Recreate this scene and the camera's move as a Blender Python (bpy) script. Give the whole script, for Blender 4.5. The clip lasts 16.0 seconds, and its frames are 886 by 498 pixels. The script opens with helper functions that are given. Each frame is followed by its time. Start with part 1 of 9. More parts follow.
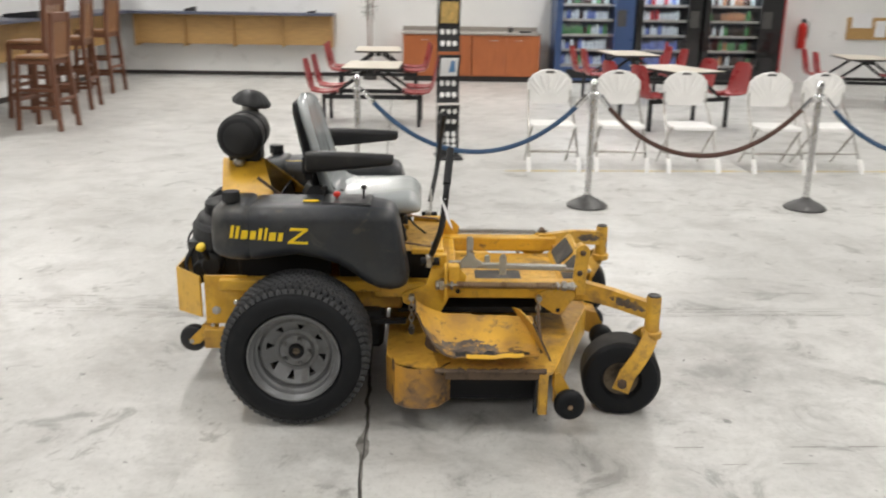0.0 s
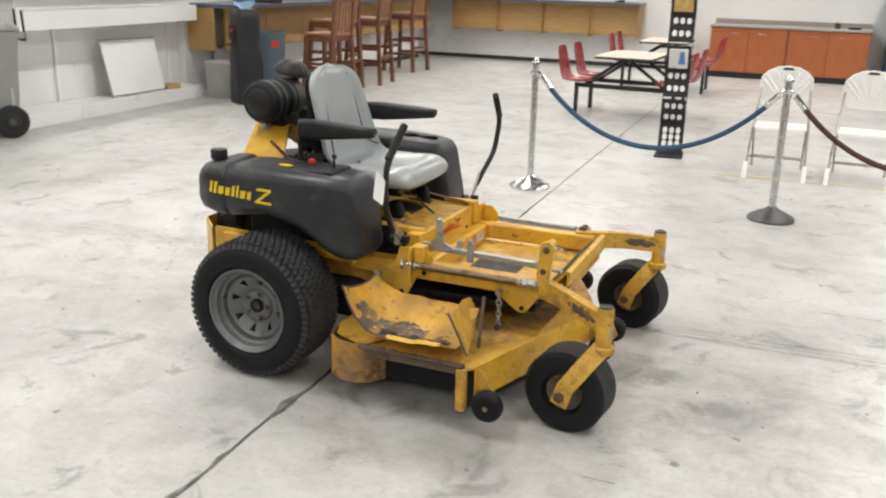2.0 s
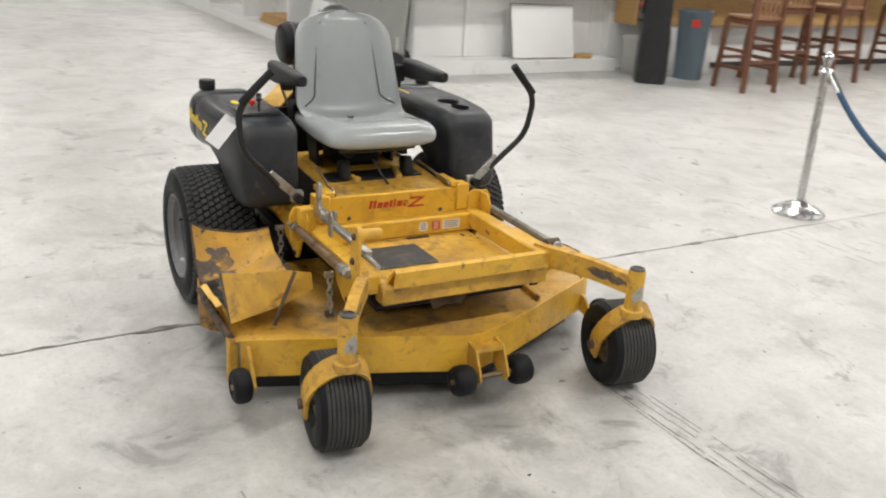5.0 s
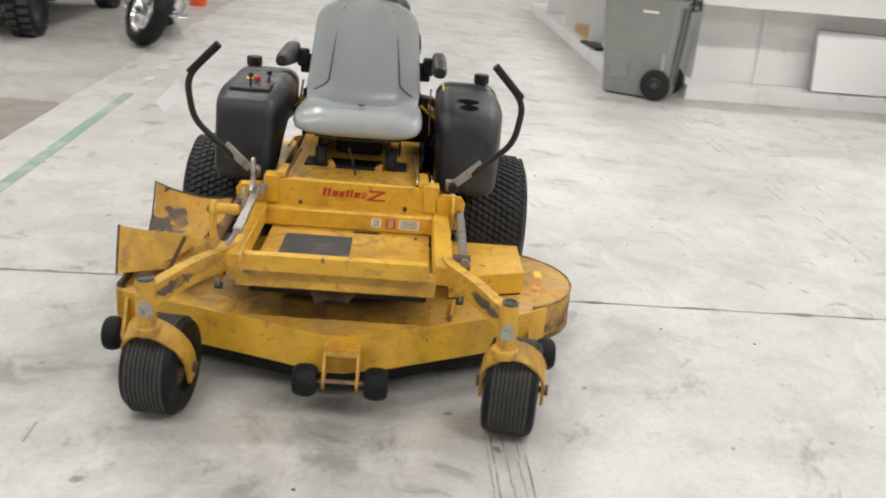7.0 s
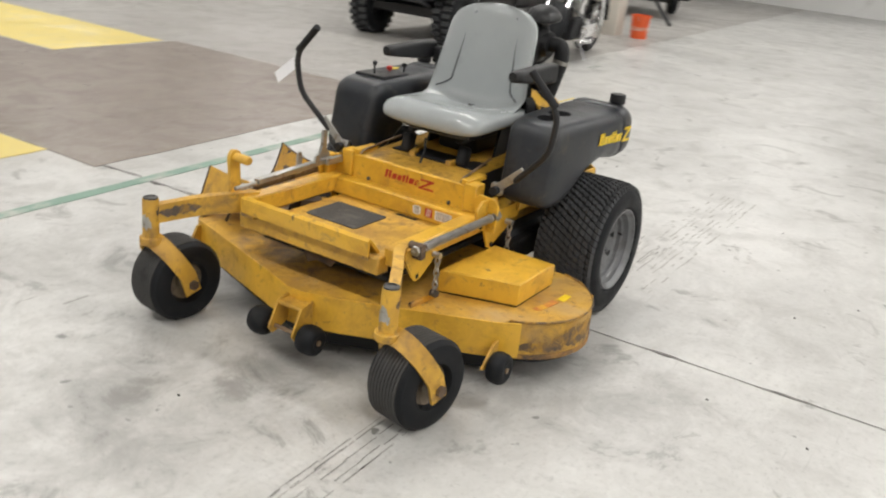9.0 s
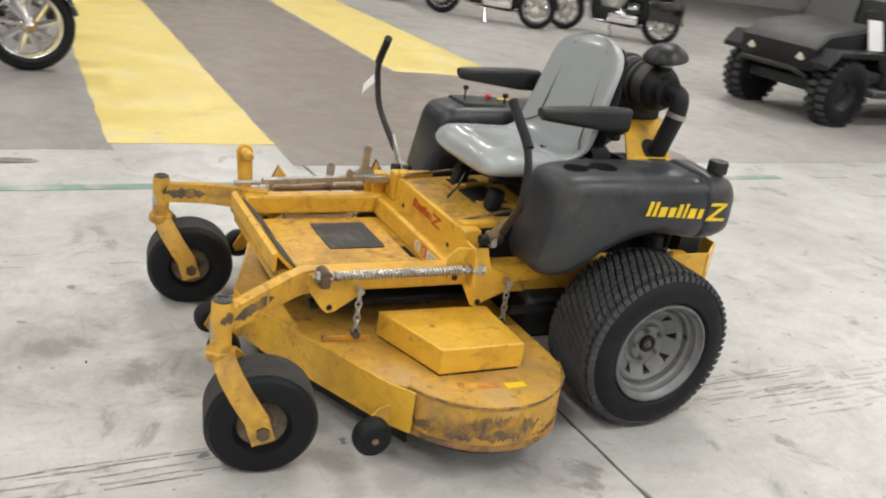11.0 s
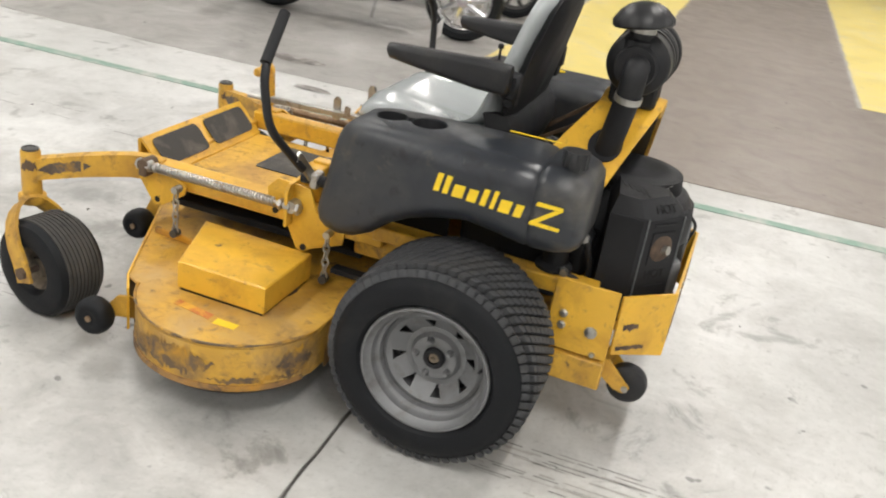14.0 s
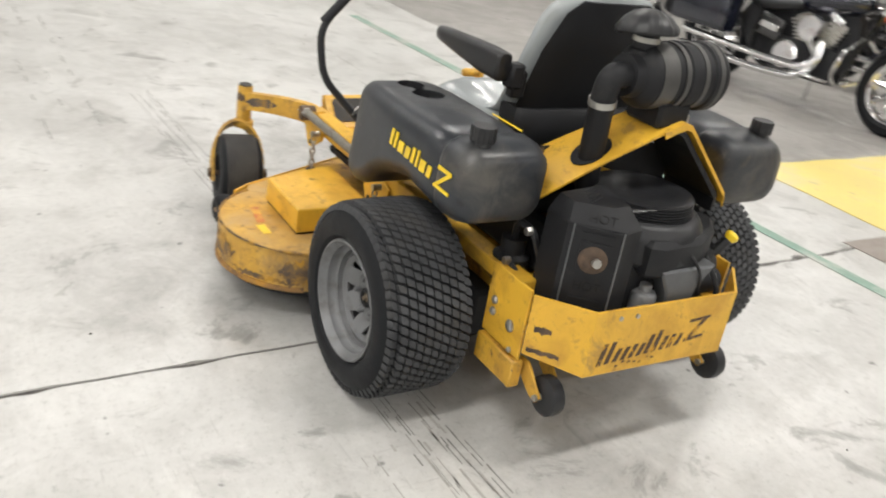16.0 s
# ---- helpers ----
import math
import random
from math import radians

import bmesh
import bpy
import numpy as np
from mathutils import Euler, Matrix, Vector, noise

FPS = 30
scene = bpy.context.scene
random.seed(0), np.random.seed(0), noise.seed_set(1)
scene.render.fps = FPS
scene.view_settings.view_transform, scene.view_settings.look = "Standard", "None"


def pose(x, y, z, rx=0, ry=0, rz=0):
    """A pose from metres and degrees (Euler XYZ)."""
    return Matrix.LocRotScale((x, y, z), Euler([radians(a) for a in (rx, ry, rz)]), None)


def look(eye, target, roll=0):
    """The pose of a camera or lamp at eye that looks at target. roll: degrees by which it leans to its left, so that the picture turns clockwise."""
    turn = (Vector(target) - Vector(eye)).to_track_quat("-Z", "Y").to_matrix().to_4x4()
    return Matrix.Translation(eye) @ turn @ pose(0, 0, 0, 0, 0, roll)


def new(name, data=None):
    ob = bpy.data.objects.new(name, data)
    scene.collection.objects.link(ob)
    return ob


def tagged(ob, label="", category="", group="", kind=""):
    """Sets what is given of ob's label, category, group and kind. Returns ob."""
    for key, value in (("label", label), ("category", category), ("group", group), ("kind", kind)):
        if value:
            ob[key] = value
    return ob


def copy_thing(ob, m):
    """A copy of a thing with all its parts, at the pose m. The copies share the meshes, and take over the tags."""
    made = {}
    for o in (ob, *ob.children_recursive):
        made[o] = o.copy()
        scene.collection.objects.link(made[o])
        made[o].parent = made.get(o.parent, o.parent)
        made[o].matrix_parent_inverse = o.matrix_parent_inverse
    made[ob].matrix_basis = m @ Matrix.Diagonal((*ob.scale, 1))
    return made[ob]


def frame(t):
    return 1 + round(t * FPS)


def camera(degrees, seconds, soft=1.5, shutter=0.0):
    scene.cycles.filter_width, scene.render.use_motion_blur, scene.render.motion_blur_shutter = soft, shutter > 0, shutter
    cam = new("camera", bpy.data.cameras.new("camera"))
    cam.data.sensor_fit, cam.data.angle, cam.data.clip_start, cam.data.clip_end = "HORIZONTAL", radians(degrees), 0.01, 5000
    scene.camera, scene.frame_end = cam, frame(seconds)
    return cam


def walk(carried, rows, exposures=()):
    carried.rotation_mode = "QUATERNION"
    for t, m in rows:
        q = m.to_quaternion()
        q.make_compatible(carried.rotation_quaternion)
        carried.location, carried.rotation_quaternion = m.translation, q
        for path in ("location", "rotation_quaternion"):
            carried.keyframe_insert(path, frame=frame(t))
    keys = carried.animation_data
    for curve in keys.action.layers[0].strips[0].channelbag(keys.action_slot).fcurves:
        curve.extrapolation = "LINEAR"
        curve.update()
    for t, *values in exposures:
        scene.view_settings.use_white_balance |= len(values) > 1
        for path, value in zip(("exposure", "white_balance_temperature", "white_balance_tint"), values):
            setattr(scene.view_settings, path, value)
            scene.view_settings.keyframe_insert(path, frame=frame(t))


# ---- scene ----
cam = camera(53.0, 16.0, soft=2.0, shutter=0.5)
EXPOSURES = [(0, -0.05), (1.5, 0.08), (4.0, 0.10), (7.0, 0.04), (10.0, 0.08), (12.5, 0.17), (16.0, 0.28)]
PATH = [
    (0, (0.505, -4.007, 1.722), (0.552, -2.09, 1.155), 0.9),
    (0.5, (0.844, -3.992, 1.706), (0.66, -2.091, 1.111), 0.9),
    (1, (1.248, -3.856, 1.679), (0.882, -1.982, 1.082), 2.8),
    (1.5, (1.678, -3.758, 1.657), (1.12, -1.922, 1.094), 1.7),
    (2, (2.095, -3.625, 1.678), (1.355, -1.865, 1.081), 1.4),
    (2.5, (2.397, -3.35, 1.67), (1.552, -1.648, 1.046), 3.1),
    (3, (2.785, -3.055, 1.643), (1.76, -1.456, 1.015), 2.4),
    (3.5, (3.088, -2.784, 1.659), (1.91, -1.291, 1.039), 2.2),
    (4, (3.322, -2.347, 1.634), (1.979, -1.017, 0.98), 3.3),
    (6.5, (4.04, -0.289, 1.61), (2.178, 0.005, 0.942), 3.8),
    (7, (3.983, 0.204, 1.609), (2.111, 0.302, 0.912), 5.1),
    (7.5, (4.023, 0.674, 1.608), (2.149, 0.484, 0.935), 5.8),
    (8, (3.929, 1.15, 1.592), (2.098, 0.699, 0.924), 4.8),
    (8.5, (3.768, 1.53, 1.614), (2.01, 0.882, 0.915), 4.7),
    (9, (3.581, 1.995, 1.629), (1.977, 1.036, 0.915), 6.4),
    (9.5, (3.245, 2.266, 1.611), (1.768, 1.153, 0.849), 6.6),
    (10, (2.834, 2.541, 1.613), (1.518, 1.218, 0.893), 7.4),
    (12.5, (0.701, 2.905, 1.562), (0.488, 1.068, 0.8), 8.4),
    (13, (0.245, 2.878, 1.542), (0.232, 1.027, 0.786), 8.9),
    (13.5, (-0.192, 2.827, 1.59), (0.079, 1.01, 0.801), 8.8),
    (14, (-0.579, 2.681, 1.59), (-0.057, 0.94, 0.755), 9.0),
    (14.5, (-0.981, 2.545, 1.588), (-0.185, 0.902, 0.771), 9.8),
    (15, (-1.395, 2.409, 1.625), (-0.341, 0.92, 0.807), 10.4),
    (15.5, (-1.74, 2.157, 1.602), (-0.48, 0.853, 0.758), 10.6),
    (16, (-2.054, 1.846, 1.59), (-0.559, 0.815, 0.752), 10.0),
]
walk(cam, [(t, look(eye, target, roll)) for t, eye, target, roll in PATH], EXPOSURES)

# ---- light: a hall lit by rows of ceiling fixtures ----
world = bpy.data.worlds.new("world")
scene.world = world
world.use_nodes = True
world.node_tree.nodes["Background"].inputs[0].default_value = (0.9, 0.95, 1.0, 1)
world.node_tree.nodes["Background"].inputs[1].default_value = 0.02
CEILING = 6.2


# ---- materials ----
def nodes_of(name):
    m = bpy.data.materials.new(name)
    m.use_nodes = True
    return m, m.node_tree, m.node_tree.nodes["Principled BSDF"]


def add(tree, kind, **values):
    n = tree.nodes.new(kind)
    for k, v in values.items():
        n.inputs[k].default_value = v
    return n


def noise_at(tree, scale, detail=4.0, rough=0.55, stretch=None, distort=0.0):
    co = tree.nodes.new("ShaderNodeTexCoord")
    src = co.outputs["Object"]
    if stretch:
        mp = tree.nodes.new("ShaderNodeMapping")
        mp.inputs["Scale"].default_value = stretch
        tree.links.new(src, mp.inputs["Vector"])
        src = mp.outputs["Vector"]
    n = add(tree, "ShaderNodeTexNoise", Scale=scale, Detail=detail, Roughness=rough, Distortion=distort)
    tree.links.new(src, n.inputs["Vector"])
    return n.outputs["Fac"]


def ramp(tree, fac, a, b, lo=0.0, hi=1.0):
    n = add(tree, "ShaderNodeMapRange")
    n.inputs["From Min"].default_value, n.inputs["From Max"].default_value = a, b
    n.inputs["To Min"].default_value, n.inputs["To Max"].default_value = lo, hi
    tree.links.new(fac, n.inputs["Value"])
    return n.outputs["Result"]


def mixed(tree, fac, a, b, kind="MIX"):
    n = tree.nodes.new("ShaderNodeMix")
    n.data_type, n.blend_type = "RGBA", kind
    if isinstance(fac, float):
        n.inputs[0].default_value = fac
    else:
        tree.links.new(fac, n.inputs[0])
    for sock, v in ((n.inputs[6], a), (n.inputs[7], b)):
        if isinstance(v, tuple):
            sock.default_value = (*v[:3], 1)
        else:
            tree.links.new(v, sock)
    return n.outputs[2]


def surface(name, color, rough=0.5, metal=0.0, var=0.15, scale=6.0, grain=90.0, bump=0.15, stains=(), coat=0.0, spread=0.12, stretch=None, depth=0.002):
    """A worn surface: slow and fine colour variation, bump, and stains: (colour, size, from, to, roughness)."""
    m, t, p = nodes_of(name)
    dark = tuple(c * (1 - var) for c in color)
    light = tuple(min(1, c * (1 + var * 0.6)) for c in color)
    slow = noise_at(t, scale, 5.0, 0.6, stretch)
    out = mixed(t, ramp(t, slow, 0.3, 0.7), dark, light)
    fine = noise_at(t, grain, 3.0, 0.6, stretch)
    out = mixed(t, ramp(t, fine, 0.3, 0.7, 0.0, 0.35), out, tuple(c * (1 - var) for c in color))
    r = ramp(t, slow, 0.25, 0.75, max(0.03, rough - spread), min(1, rough + spread))
    for s_color, s_size, lo, hi, s_rough in stains:
        mask = ramp(t, noise_at(t, s_size, 8.0, 0.65, None, 0.4), lo, hi)
        out = mixed(t, mask, out, s_color)
        mx = t.nodes.new("ShaderNodeMix")
        t.links.new(mask, mx.inputs[0])
        t.links.new(r, mx.inputs[2])
        mx.inputs[3].default_value = s_rough
        r = mx.outputs[0]
    t.links.new(out, p.inputs["Base Color"])
    t.links.new(r, p.inputs["Roughness"])
    p.inputs["Metallic"].default_value = metal
    p.inputs["Coat Weight"].default_value = coat
    if bump:
        b = add(t, "ShaderNodeBump", Strength=bump, Distance=depth)
        t.links.new(fine, b.inputs["Height"])
        t.links.new(b.outputs["Normal"], p.inputs["Normal"])
    return m


def glow(name, color, strength):
    m, t, p = nodes_of(name)
    p.inputs["Base Color"].default_value = (*color, 1)
    p.inputs["Emission Color"].default_value = (*color, 1)
    p.inputs["Emission Strength"].default_value = strength
    return m


def clear(name, color, rough=0.05, ior=1.45):
    m, t, p = nodes_of(name)
    p.inputs["Base Color"].default_value = (*color, 1)
    p.inputs["Roughness"].default_value = rough
    p.inputs["Transmission Weight"].default_value = 1.0
    p.inputs["IOR"].default_value = ior
    return m


def concrete(name, base, patch, dirt, scale=1.0, coat=0.0, grime_shade=()):
    """Worn, sealed concrete: cloudy patches, pale scuffs, dark stains, fine pores; the last argument: ragged areas (x,
    y, radius, weight) darkened for dirt and painted shade.
    """
    m, t, p = nodes_of(name)
    cloud = noise_at(t, 0.55 * scale, 7.0, 0.62)
    mid = noise_at(t, 2.6 * scale, 8.0, 0.66, None, 0.6)
    scuff = noise_at(t, 1.5 * scale, 6.0, 0.6, (1.0, 3.5, 1.0), 0.8)
    fine = noise_at(t, 42.0, 4.0, 0.7)
    out = mixed(t, ramp(t, cloud, 0.40, 0.62), base, patch)
    out = mixed(t, ramp(t, mid, 0.47, 0.74, 0.0, 0.60), out, dirt)
    out = mixed(t, ramp(t, scuff, 0.55, 0.72, 0.0, 0.32), out, tuple(min(1, c * 1.22) for c in patch))
    out = mixed(t, ramp(t, noise_at(t, 8.0, 8.0, 0.7), 0.58, 0.78, 0.0, 0.34), out, tuple(c * 0.6 for c in dirt))
    out = mixed(t, ramp(t, fine, 0.56, 0.75, 0.0, 0.35), out, tuple(c * 0.7 for c in dirt))
    speck = noise_at(t, 21.0, 9.0, 0.78)
    out = mixed(t, ramp(t, speck, 0.40, 0.66, 0.0, 0.2), out, tuple(c * 0.82 for c in dirt))
    out = mixed(t, ramp(t, noise_at(t, 15.0, 9.0, 0.75, None, 0.5), 0.54, 0.70, 0.0, 0.26), out, tuple(min(1, c * 1.18) for c in patch))
    for turn in ((1.0, 16.0, 1.0), (13.0, 1.0, 1.0)):
        out = mixed(t, ramp(t, noise_at(t, 2.3, 5.0, 0.6, turn, 0.3), 0.655, 0.70, 0.0, 0.2), out, tuple(c * 0.6 for c in dirt))
    spots = ramp(t, noise_at(t, 11.0, 2.0, 0.5), 0.715, 0.75, 0.0, 0.75)
    out = mixed(t, spots, out, tuple(c * 0.35 for c in dirt))
    for gx, gy, gr, weight in grime_shade:
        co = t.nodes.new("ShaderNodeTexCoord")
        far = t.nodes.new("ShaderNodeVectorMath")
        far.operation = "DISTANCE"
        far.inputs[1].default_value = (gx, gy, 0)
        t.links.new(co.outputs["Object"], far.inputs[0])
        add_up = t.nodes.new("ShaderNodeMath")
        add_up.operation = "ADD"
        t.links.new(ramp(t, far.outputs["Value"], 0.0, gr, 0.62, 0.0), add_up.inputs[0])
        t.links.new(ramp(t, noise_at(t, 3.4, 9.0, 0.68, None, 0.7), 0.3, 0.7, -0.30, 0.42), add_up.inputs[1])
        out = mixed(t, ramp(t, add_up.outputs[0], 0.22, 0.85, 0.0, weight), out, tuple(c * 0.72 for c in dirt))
    t.links.new(out, p.inputs["Base Color"])
    t.links.new(ramp(t, mid, 0.3, 0.75, 0.26, 0.58), p.inputs["Roughness"])
    p.inputs["Coat Weight"].default_value = coat
    p.inputs["Coat Roughness"].default_value = 0.42
    b = add(t, "ShaderNodeBump", Strength=0.12, Distance=0.002)
    t.links.new(fine, b.inputs["Height"])
    t.links.new(b.outputs["Normal"], p.inputs["Normal"])
    return m


YELLOW = surface("yellow_paint", (0.735, 0.425, 0.040), 0.36, var=0.1, scale=5, grain=140, bump=0.08, coat=0.0,
                 stains=(((0.50, 0.268, 0.03), 7, 0.46, 0.70, 0.5), ((0.34, 0.19, 0.05), 30, 0.58, 0.76, 0.65), ((0.13, 0.085, 0.045), 16, 0.64, 0.72, 0.7)))
YELLOW_WORN = surface("yellow_paint_worn", (0.71, 0.408, 0.045), 0.45, var=0.18, scale=6, grain=120, bump=0.18,
                      stains=(((0.42, 0.23, 0.04), 5, 0.40, 0.66, 0.55), ((0.20, 0.125, 0.06), 6, 0.54, 0.68, 0.8), ((0.26, 0.15, 0.05), 26, 0.54, 0.72, 0.75), ((0.10, 0.07, 0.05), 17, 0.64, 0.72, 0.8)))
DECK_PAINT = surface("worn_deck_paint", (0.69, 0.395, 0.050), 0.5, var=0.18, scale=6, grain=120, bump=0.2,
                     stains=(((0.42, 0.23, 0.04), 5, 0.40, 0.66, 0.6), ((0.26, 0.15, 0.05), 26, 0.54, 0.72, 0.75), ((0.10, 0.07, 0.05), 17, 0.64, 0.72, 0.8)))
YELLOW_RUST = surface("yellow_paint_rusted", (0.62, 0.3, 0.02), 0.6, var=0.25, scale=6, grain=90, bump=0.3,
                      stains=(((0.30, 0.165, 0.055), 4, 0.38, 0.56, 0.8), ((0.09, 0.062, 0.045), 9, 0.5, 0.6, 0.85)))
YELLOW_CHUTE = surface("dirty_scraped_yellow_paint", (0.66, 0.365, 0.035), 0.5, var=0.2, scale=6, grain=110, bump=0.2,
                       stains=(((0.40, 0.22, 0.05), 4, 0.40, 0.60, 0.6), ((0.20, 0.125, 0.065), 9, 0.56, 0.68, 0.8), ((0.10, 0.07, 0.05), 22, 0.60, 0.70, 0.8)))
RIM_DUST = surface("dusty_brown_rim", (0.21, 0.165, 0.115), 0.65, metal=0.2, var=0.3, scale=14, bump=0.25,
                   stains=(((0.07, 0.058, 0.046), 12, 0.46, 0.62, 0.85),))
BARE_RUST = surface("bare_rusty_steel", (0.14, 0.096, 0.064), 0.75, metal=0.3, var=0.3, scale=9, bump=0.3,
                    stains=(((0.07, 0.05, 0.04), 8, 0.5, 0.62, 0.85),))
PLASTIC = surface("charcoal_plastic", (0.021, 0.0245, 0.031), 0.38, var=0.2, scale=5, grain=260, bump=0.10,
                  stains=(((0.046, 0.047, 0.047), 4.2, 0.46, 0.72, 0.58), ((0.115, 0.096, 0.068), 7, 0.60, 0.76, 0.75), ((0.015, 0.016, 0.019), 19, 0.56, 0.66, 0.35)))


def soil_shade(m, color, spots, size, top):
    """Ragged areas (x, y, z, radius) of soil or painted shade on a material, in the thing's own metres."""
    t = m.node_tree
    p = next(n for n in t.nodes if n.type == "BSDF_PRINCIPLED")
    out = p.inputs["Base Color"].links[0].from_socket
    co = t.nodes.new("ShaderNodeTexCoord")
    for x, y, z, r in spots:
        far = t.nodes.new("ShaderNodeVectorMath")
        far.operation = "DISTANCE"
        far.inputs[1].default_value = (x, y, z)
        t.links.new(co.outputs["Object"], far.inputs[0])
        both_up = t.nodes.new("ShaderNodeMath")
        both_up.operation = "ADD"
        t.links.new(ramp(t, far.outputs["Value"], 0.0, r, 0.6, -0.1), both_up.inputs[0])
        t.links.new(ramp(t, noise_at(t, size, 8.0, 0.66, None, 0.6), 0.3, 0.7, -0.3, 0.4), both_up.inputs[1])
        out = mixed(t, ramp(t, both_up.outputs[0], 0.15, 0.75, 0.0, top), out, color)
    t.links.new(out, p.inputs["Base Color"])


# tan dust on the deck top, dark scraped steel on its wall; shade and rust painted along the rails
soil_shade(DECK_PAINT, (0.43, 0.25, 0.075), [(0.82, -0.25, 0.26, 0.42), (0.82, 0.22, 0.26, 0.42), (1.12, 0.0, 0.26, 0.30)], 6.0, 0.95)
soil_shade(DECK_PAINT, (0.46, 0.31, 0.13), [(0.48, 0.70, 0.26, 0.26), (0.90, 0.70, 0.26, 0.24), (0.70, 0.86, 0.26, 0.16)], 7.0, 0.8)
soil_shade(DECK_PAINT, (0.15, 0.10, 0.062), [(0.40, 0.74, 0.19, 0.14), (0.84, 0.86, 0.17, 0.15), (0.62, 0.905, 0.14, 0.08), (0.95, 0.10, 0.26, 0.26), (0.93, -0.42, 0.26, 0.26), (1.08, -0.18, 0.26, 0.24)], 12.0, 0.9)
soil_shade(YELLOW_RUST, (0.17, 0.11, 0.065), [(0.50, -0.785, 0.13, 0.14), (0.58, -0.74, 0.22, 0.10)], 14.0, 0.9)
soil_shade(YELLOW, (0.20, 0.125, 0.055), [(-0.10, 0.37, 0.42, 0.20), (0.12, 0.37, 0.42, 0.16), (-0.10, -0.37, 0.42, 0.20)], 10.0, 0.85)
# the rear ends of the tanks are dulled by exhaust and brown dust
soil_shade(PLASTIC, (0.105, 0.098, 0.085), [(-0.30, sy * y, z, 0.17) for sy in (1, -1) for y, z in ((0.56, 0.80), (0.44, 0.70))], 9.0, 0.75)
BLACK = surface("black_plastic", (0.017, 0.0175, 0.0195), 0.42, var=0.25, scale=8, grain=200, bump=0.12,
                stains=(((0.045, 0.042, 0.038), 9, 0.55, 0.8, 0.7),))
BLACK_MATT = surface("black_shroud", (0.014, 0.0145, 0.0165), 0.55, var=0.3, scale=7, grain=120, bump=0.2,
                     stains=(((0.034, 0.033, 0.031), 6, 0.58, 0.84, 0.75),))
CAR_BLACK = surface("dark_vehicle_plastic", (0.006, 0.006, 0.0078), 0.5, var=0.25, scale=6, bump=0.05)
VOID = surface("deep_black", (0.004, 0.004, 0.0045), 0.8, var=0.1, bump=0.0)
RUBBER = surface("tyre_rubber", (0.0085, 0.0095, 0.0115), 0.58, var=0.25, scale=12, grain=160, bump=0.25,
                 stains=(((0.028, 0.028, 0.027), 6, 0.56, 0.82, 0.85),))
TREAD = surface("tyre_tread", (0.054, 0.056, 0.060), 0.62, var=0.3, scale=14, grain=120, bump=0.3,
                stains=(((0.062, 0.060, 0.057), 7, 0.50, 0.78, 0.9),))
TREAD_DUSTY = surface("dusty_tread", (0.044, 0.0425, 0.041), 0.75, var=0.3, scale=12, grain=120, bump=0.25,
                      stains=(((0.08, 0.074, 0.065), 6, 0.50, 0.78, 0.9), ((0.025, 0.025, 0.025), 15, 0.55, 0.68, 0.8)))
VINYL = surface("grey_vinyl", (0.375, 0.402, 0.406), 0.22, var=0.07, scale=4, grain=300, bump=0.12, spread=0.09, coat=0.25,
                stains=(((0.20, 0.21, 0.21), 5, 0.62, 0.85, 0.40),))
VINYL_SEAM = surface("dark_vinyl_piping", (0.095, 0.103, 0.11), 0.45, var=0.1, scale=8)
RIM = surface("grey_rim_paint", (0.185, 0.189, 0.195), 0.42, metal=0.35, var=0.14, scale=9, grain=120, bump=0.1,
              stains=(((0.12, 0.115, 0.108), 14, 0.50, 0.74, 0.7), ((0.16, 0.105, 0.065), 40, 0.66, 0.74, 0.8)))
STEEL = surface("zinc_steel", (0.46, 0.45, 0.42), 0.36, metal=0.85, var=0.2, scale=18, grain=150, bump=0.1,
                stains=(((0.22, 0.15, 0.08), 20, 0.56, 0.72, 0.7),))
GREY_CAST = surface("grey_cast_metal", (0.13, 0.135, 0.14), 0.5, metal=0.4, var=0.25, scale=12, bump=0.15)
DARK_STEEL = surface("dark_steel", (0.10, 0.098, 0.095), 0.5, metal=0.6, var=0.25, scale=14, bump=0.15)
CHROME = surface("chrome", (0.82, 0.82, 0.83), 0.12, metal=1.0, var=0.05, scale=9, bump=0.0, spread=0.05)
BRUSHED = surface("brushed_chrome", (0.62, 0.615, 0.61), 0.26, metal=1.0, var=0.08, scale=20, bump=0.05, spread=0.08)
GRIP = surface("grip_tape", (0.062, 0.06, 0.058), 0.88, var=0.25, scale=9, grain=500, bump=0.5,
               stains=(((0.16, 0.145, 0.12), 7, 0.52, 0.75, 0.9),))
DECAL_Y = surface("yellow_decal", (0.85, 0.60, 0.02), 0.4, var=0.08, scale=20, bump=0.0, stains=(((0.05, 0.05, 0.05), 22, 0.66, 0.72, 0.6),))
DECAL_R = surface("red_decal", (0.46, 0.045, 0.02), 0.45, var=0.15, scale=20, bump=0.0, stains=(((0.6, 0.3, 0.02), 30, 0.6, 0.7, 0.5),))
FADED_LABEL = surface("worn_pale_label", (0.66, 0.52, 0.45), 0.5, var=0.2, scale=14, bump=0.0, stains=(((0.72, 0.16, 0.06), 13, 0.42, 0.55, 0.45),))
FADED_RED = surface("faded_red_decal", (0.50, 0.15, 0.03), 0.5, var=0.2, scale=20, bump=0.0, stains=(((0.62, 0.33, 0.03), 16, 0.46, 0.6, 0.5),))
DECAL_D = surface("dark_decal", (0.07, 0.038, 0.018), 0.5, var=0.2, scale=20, bump=0.0, stains=(((0.62, 0.31, 0.015), 34, 0.55, 0.64, 0.5),))
DECAL_W = surface("white_decal", (0.72, 0.71, 0.68), 0.5, var=0.1, scale=30, bump=0.0)
RED = surface("red_plastic", (0.62, 0.03, 0.02), 0.4, var=0.08)
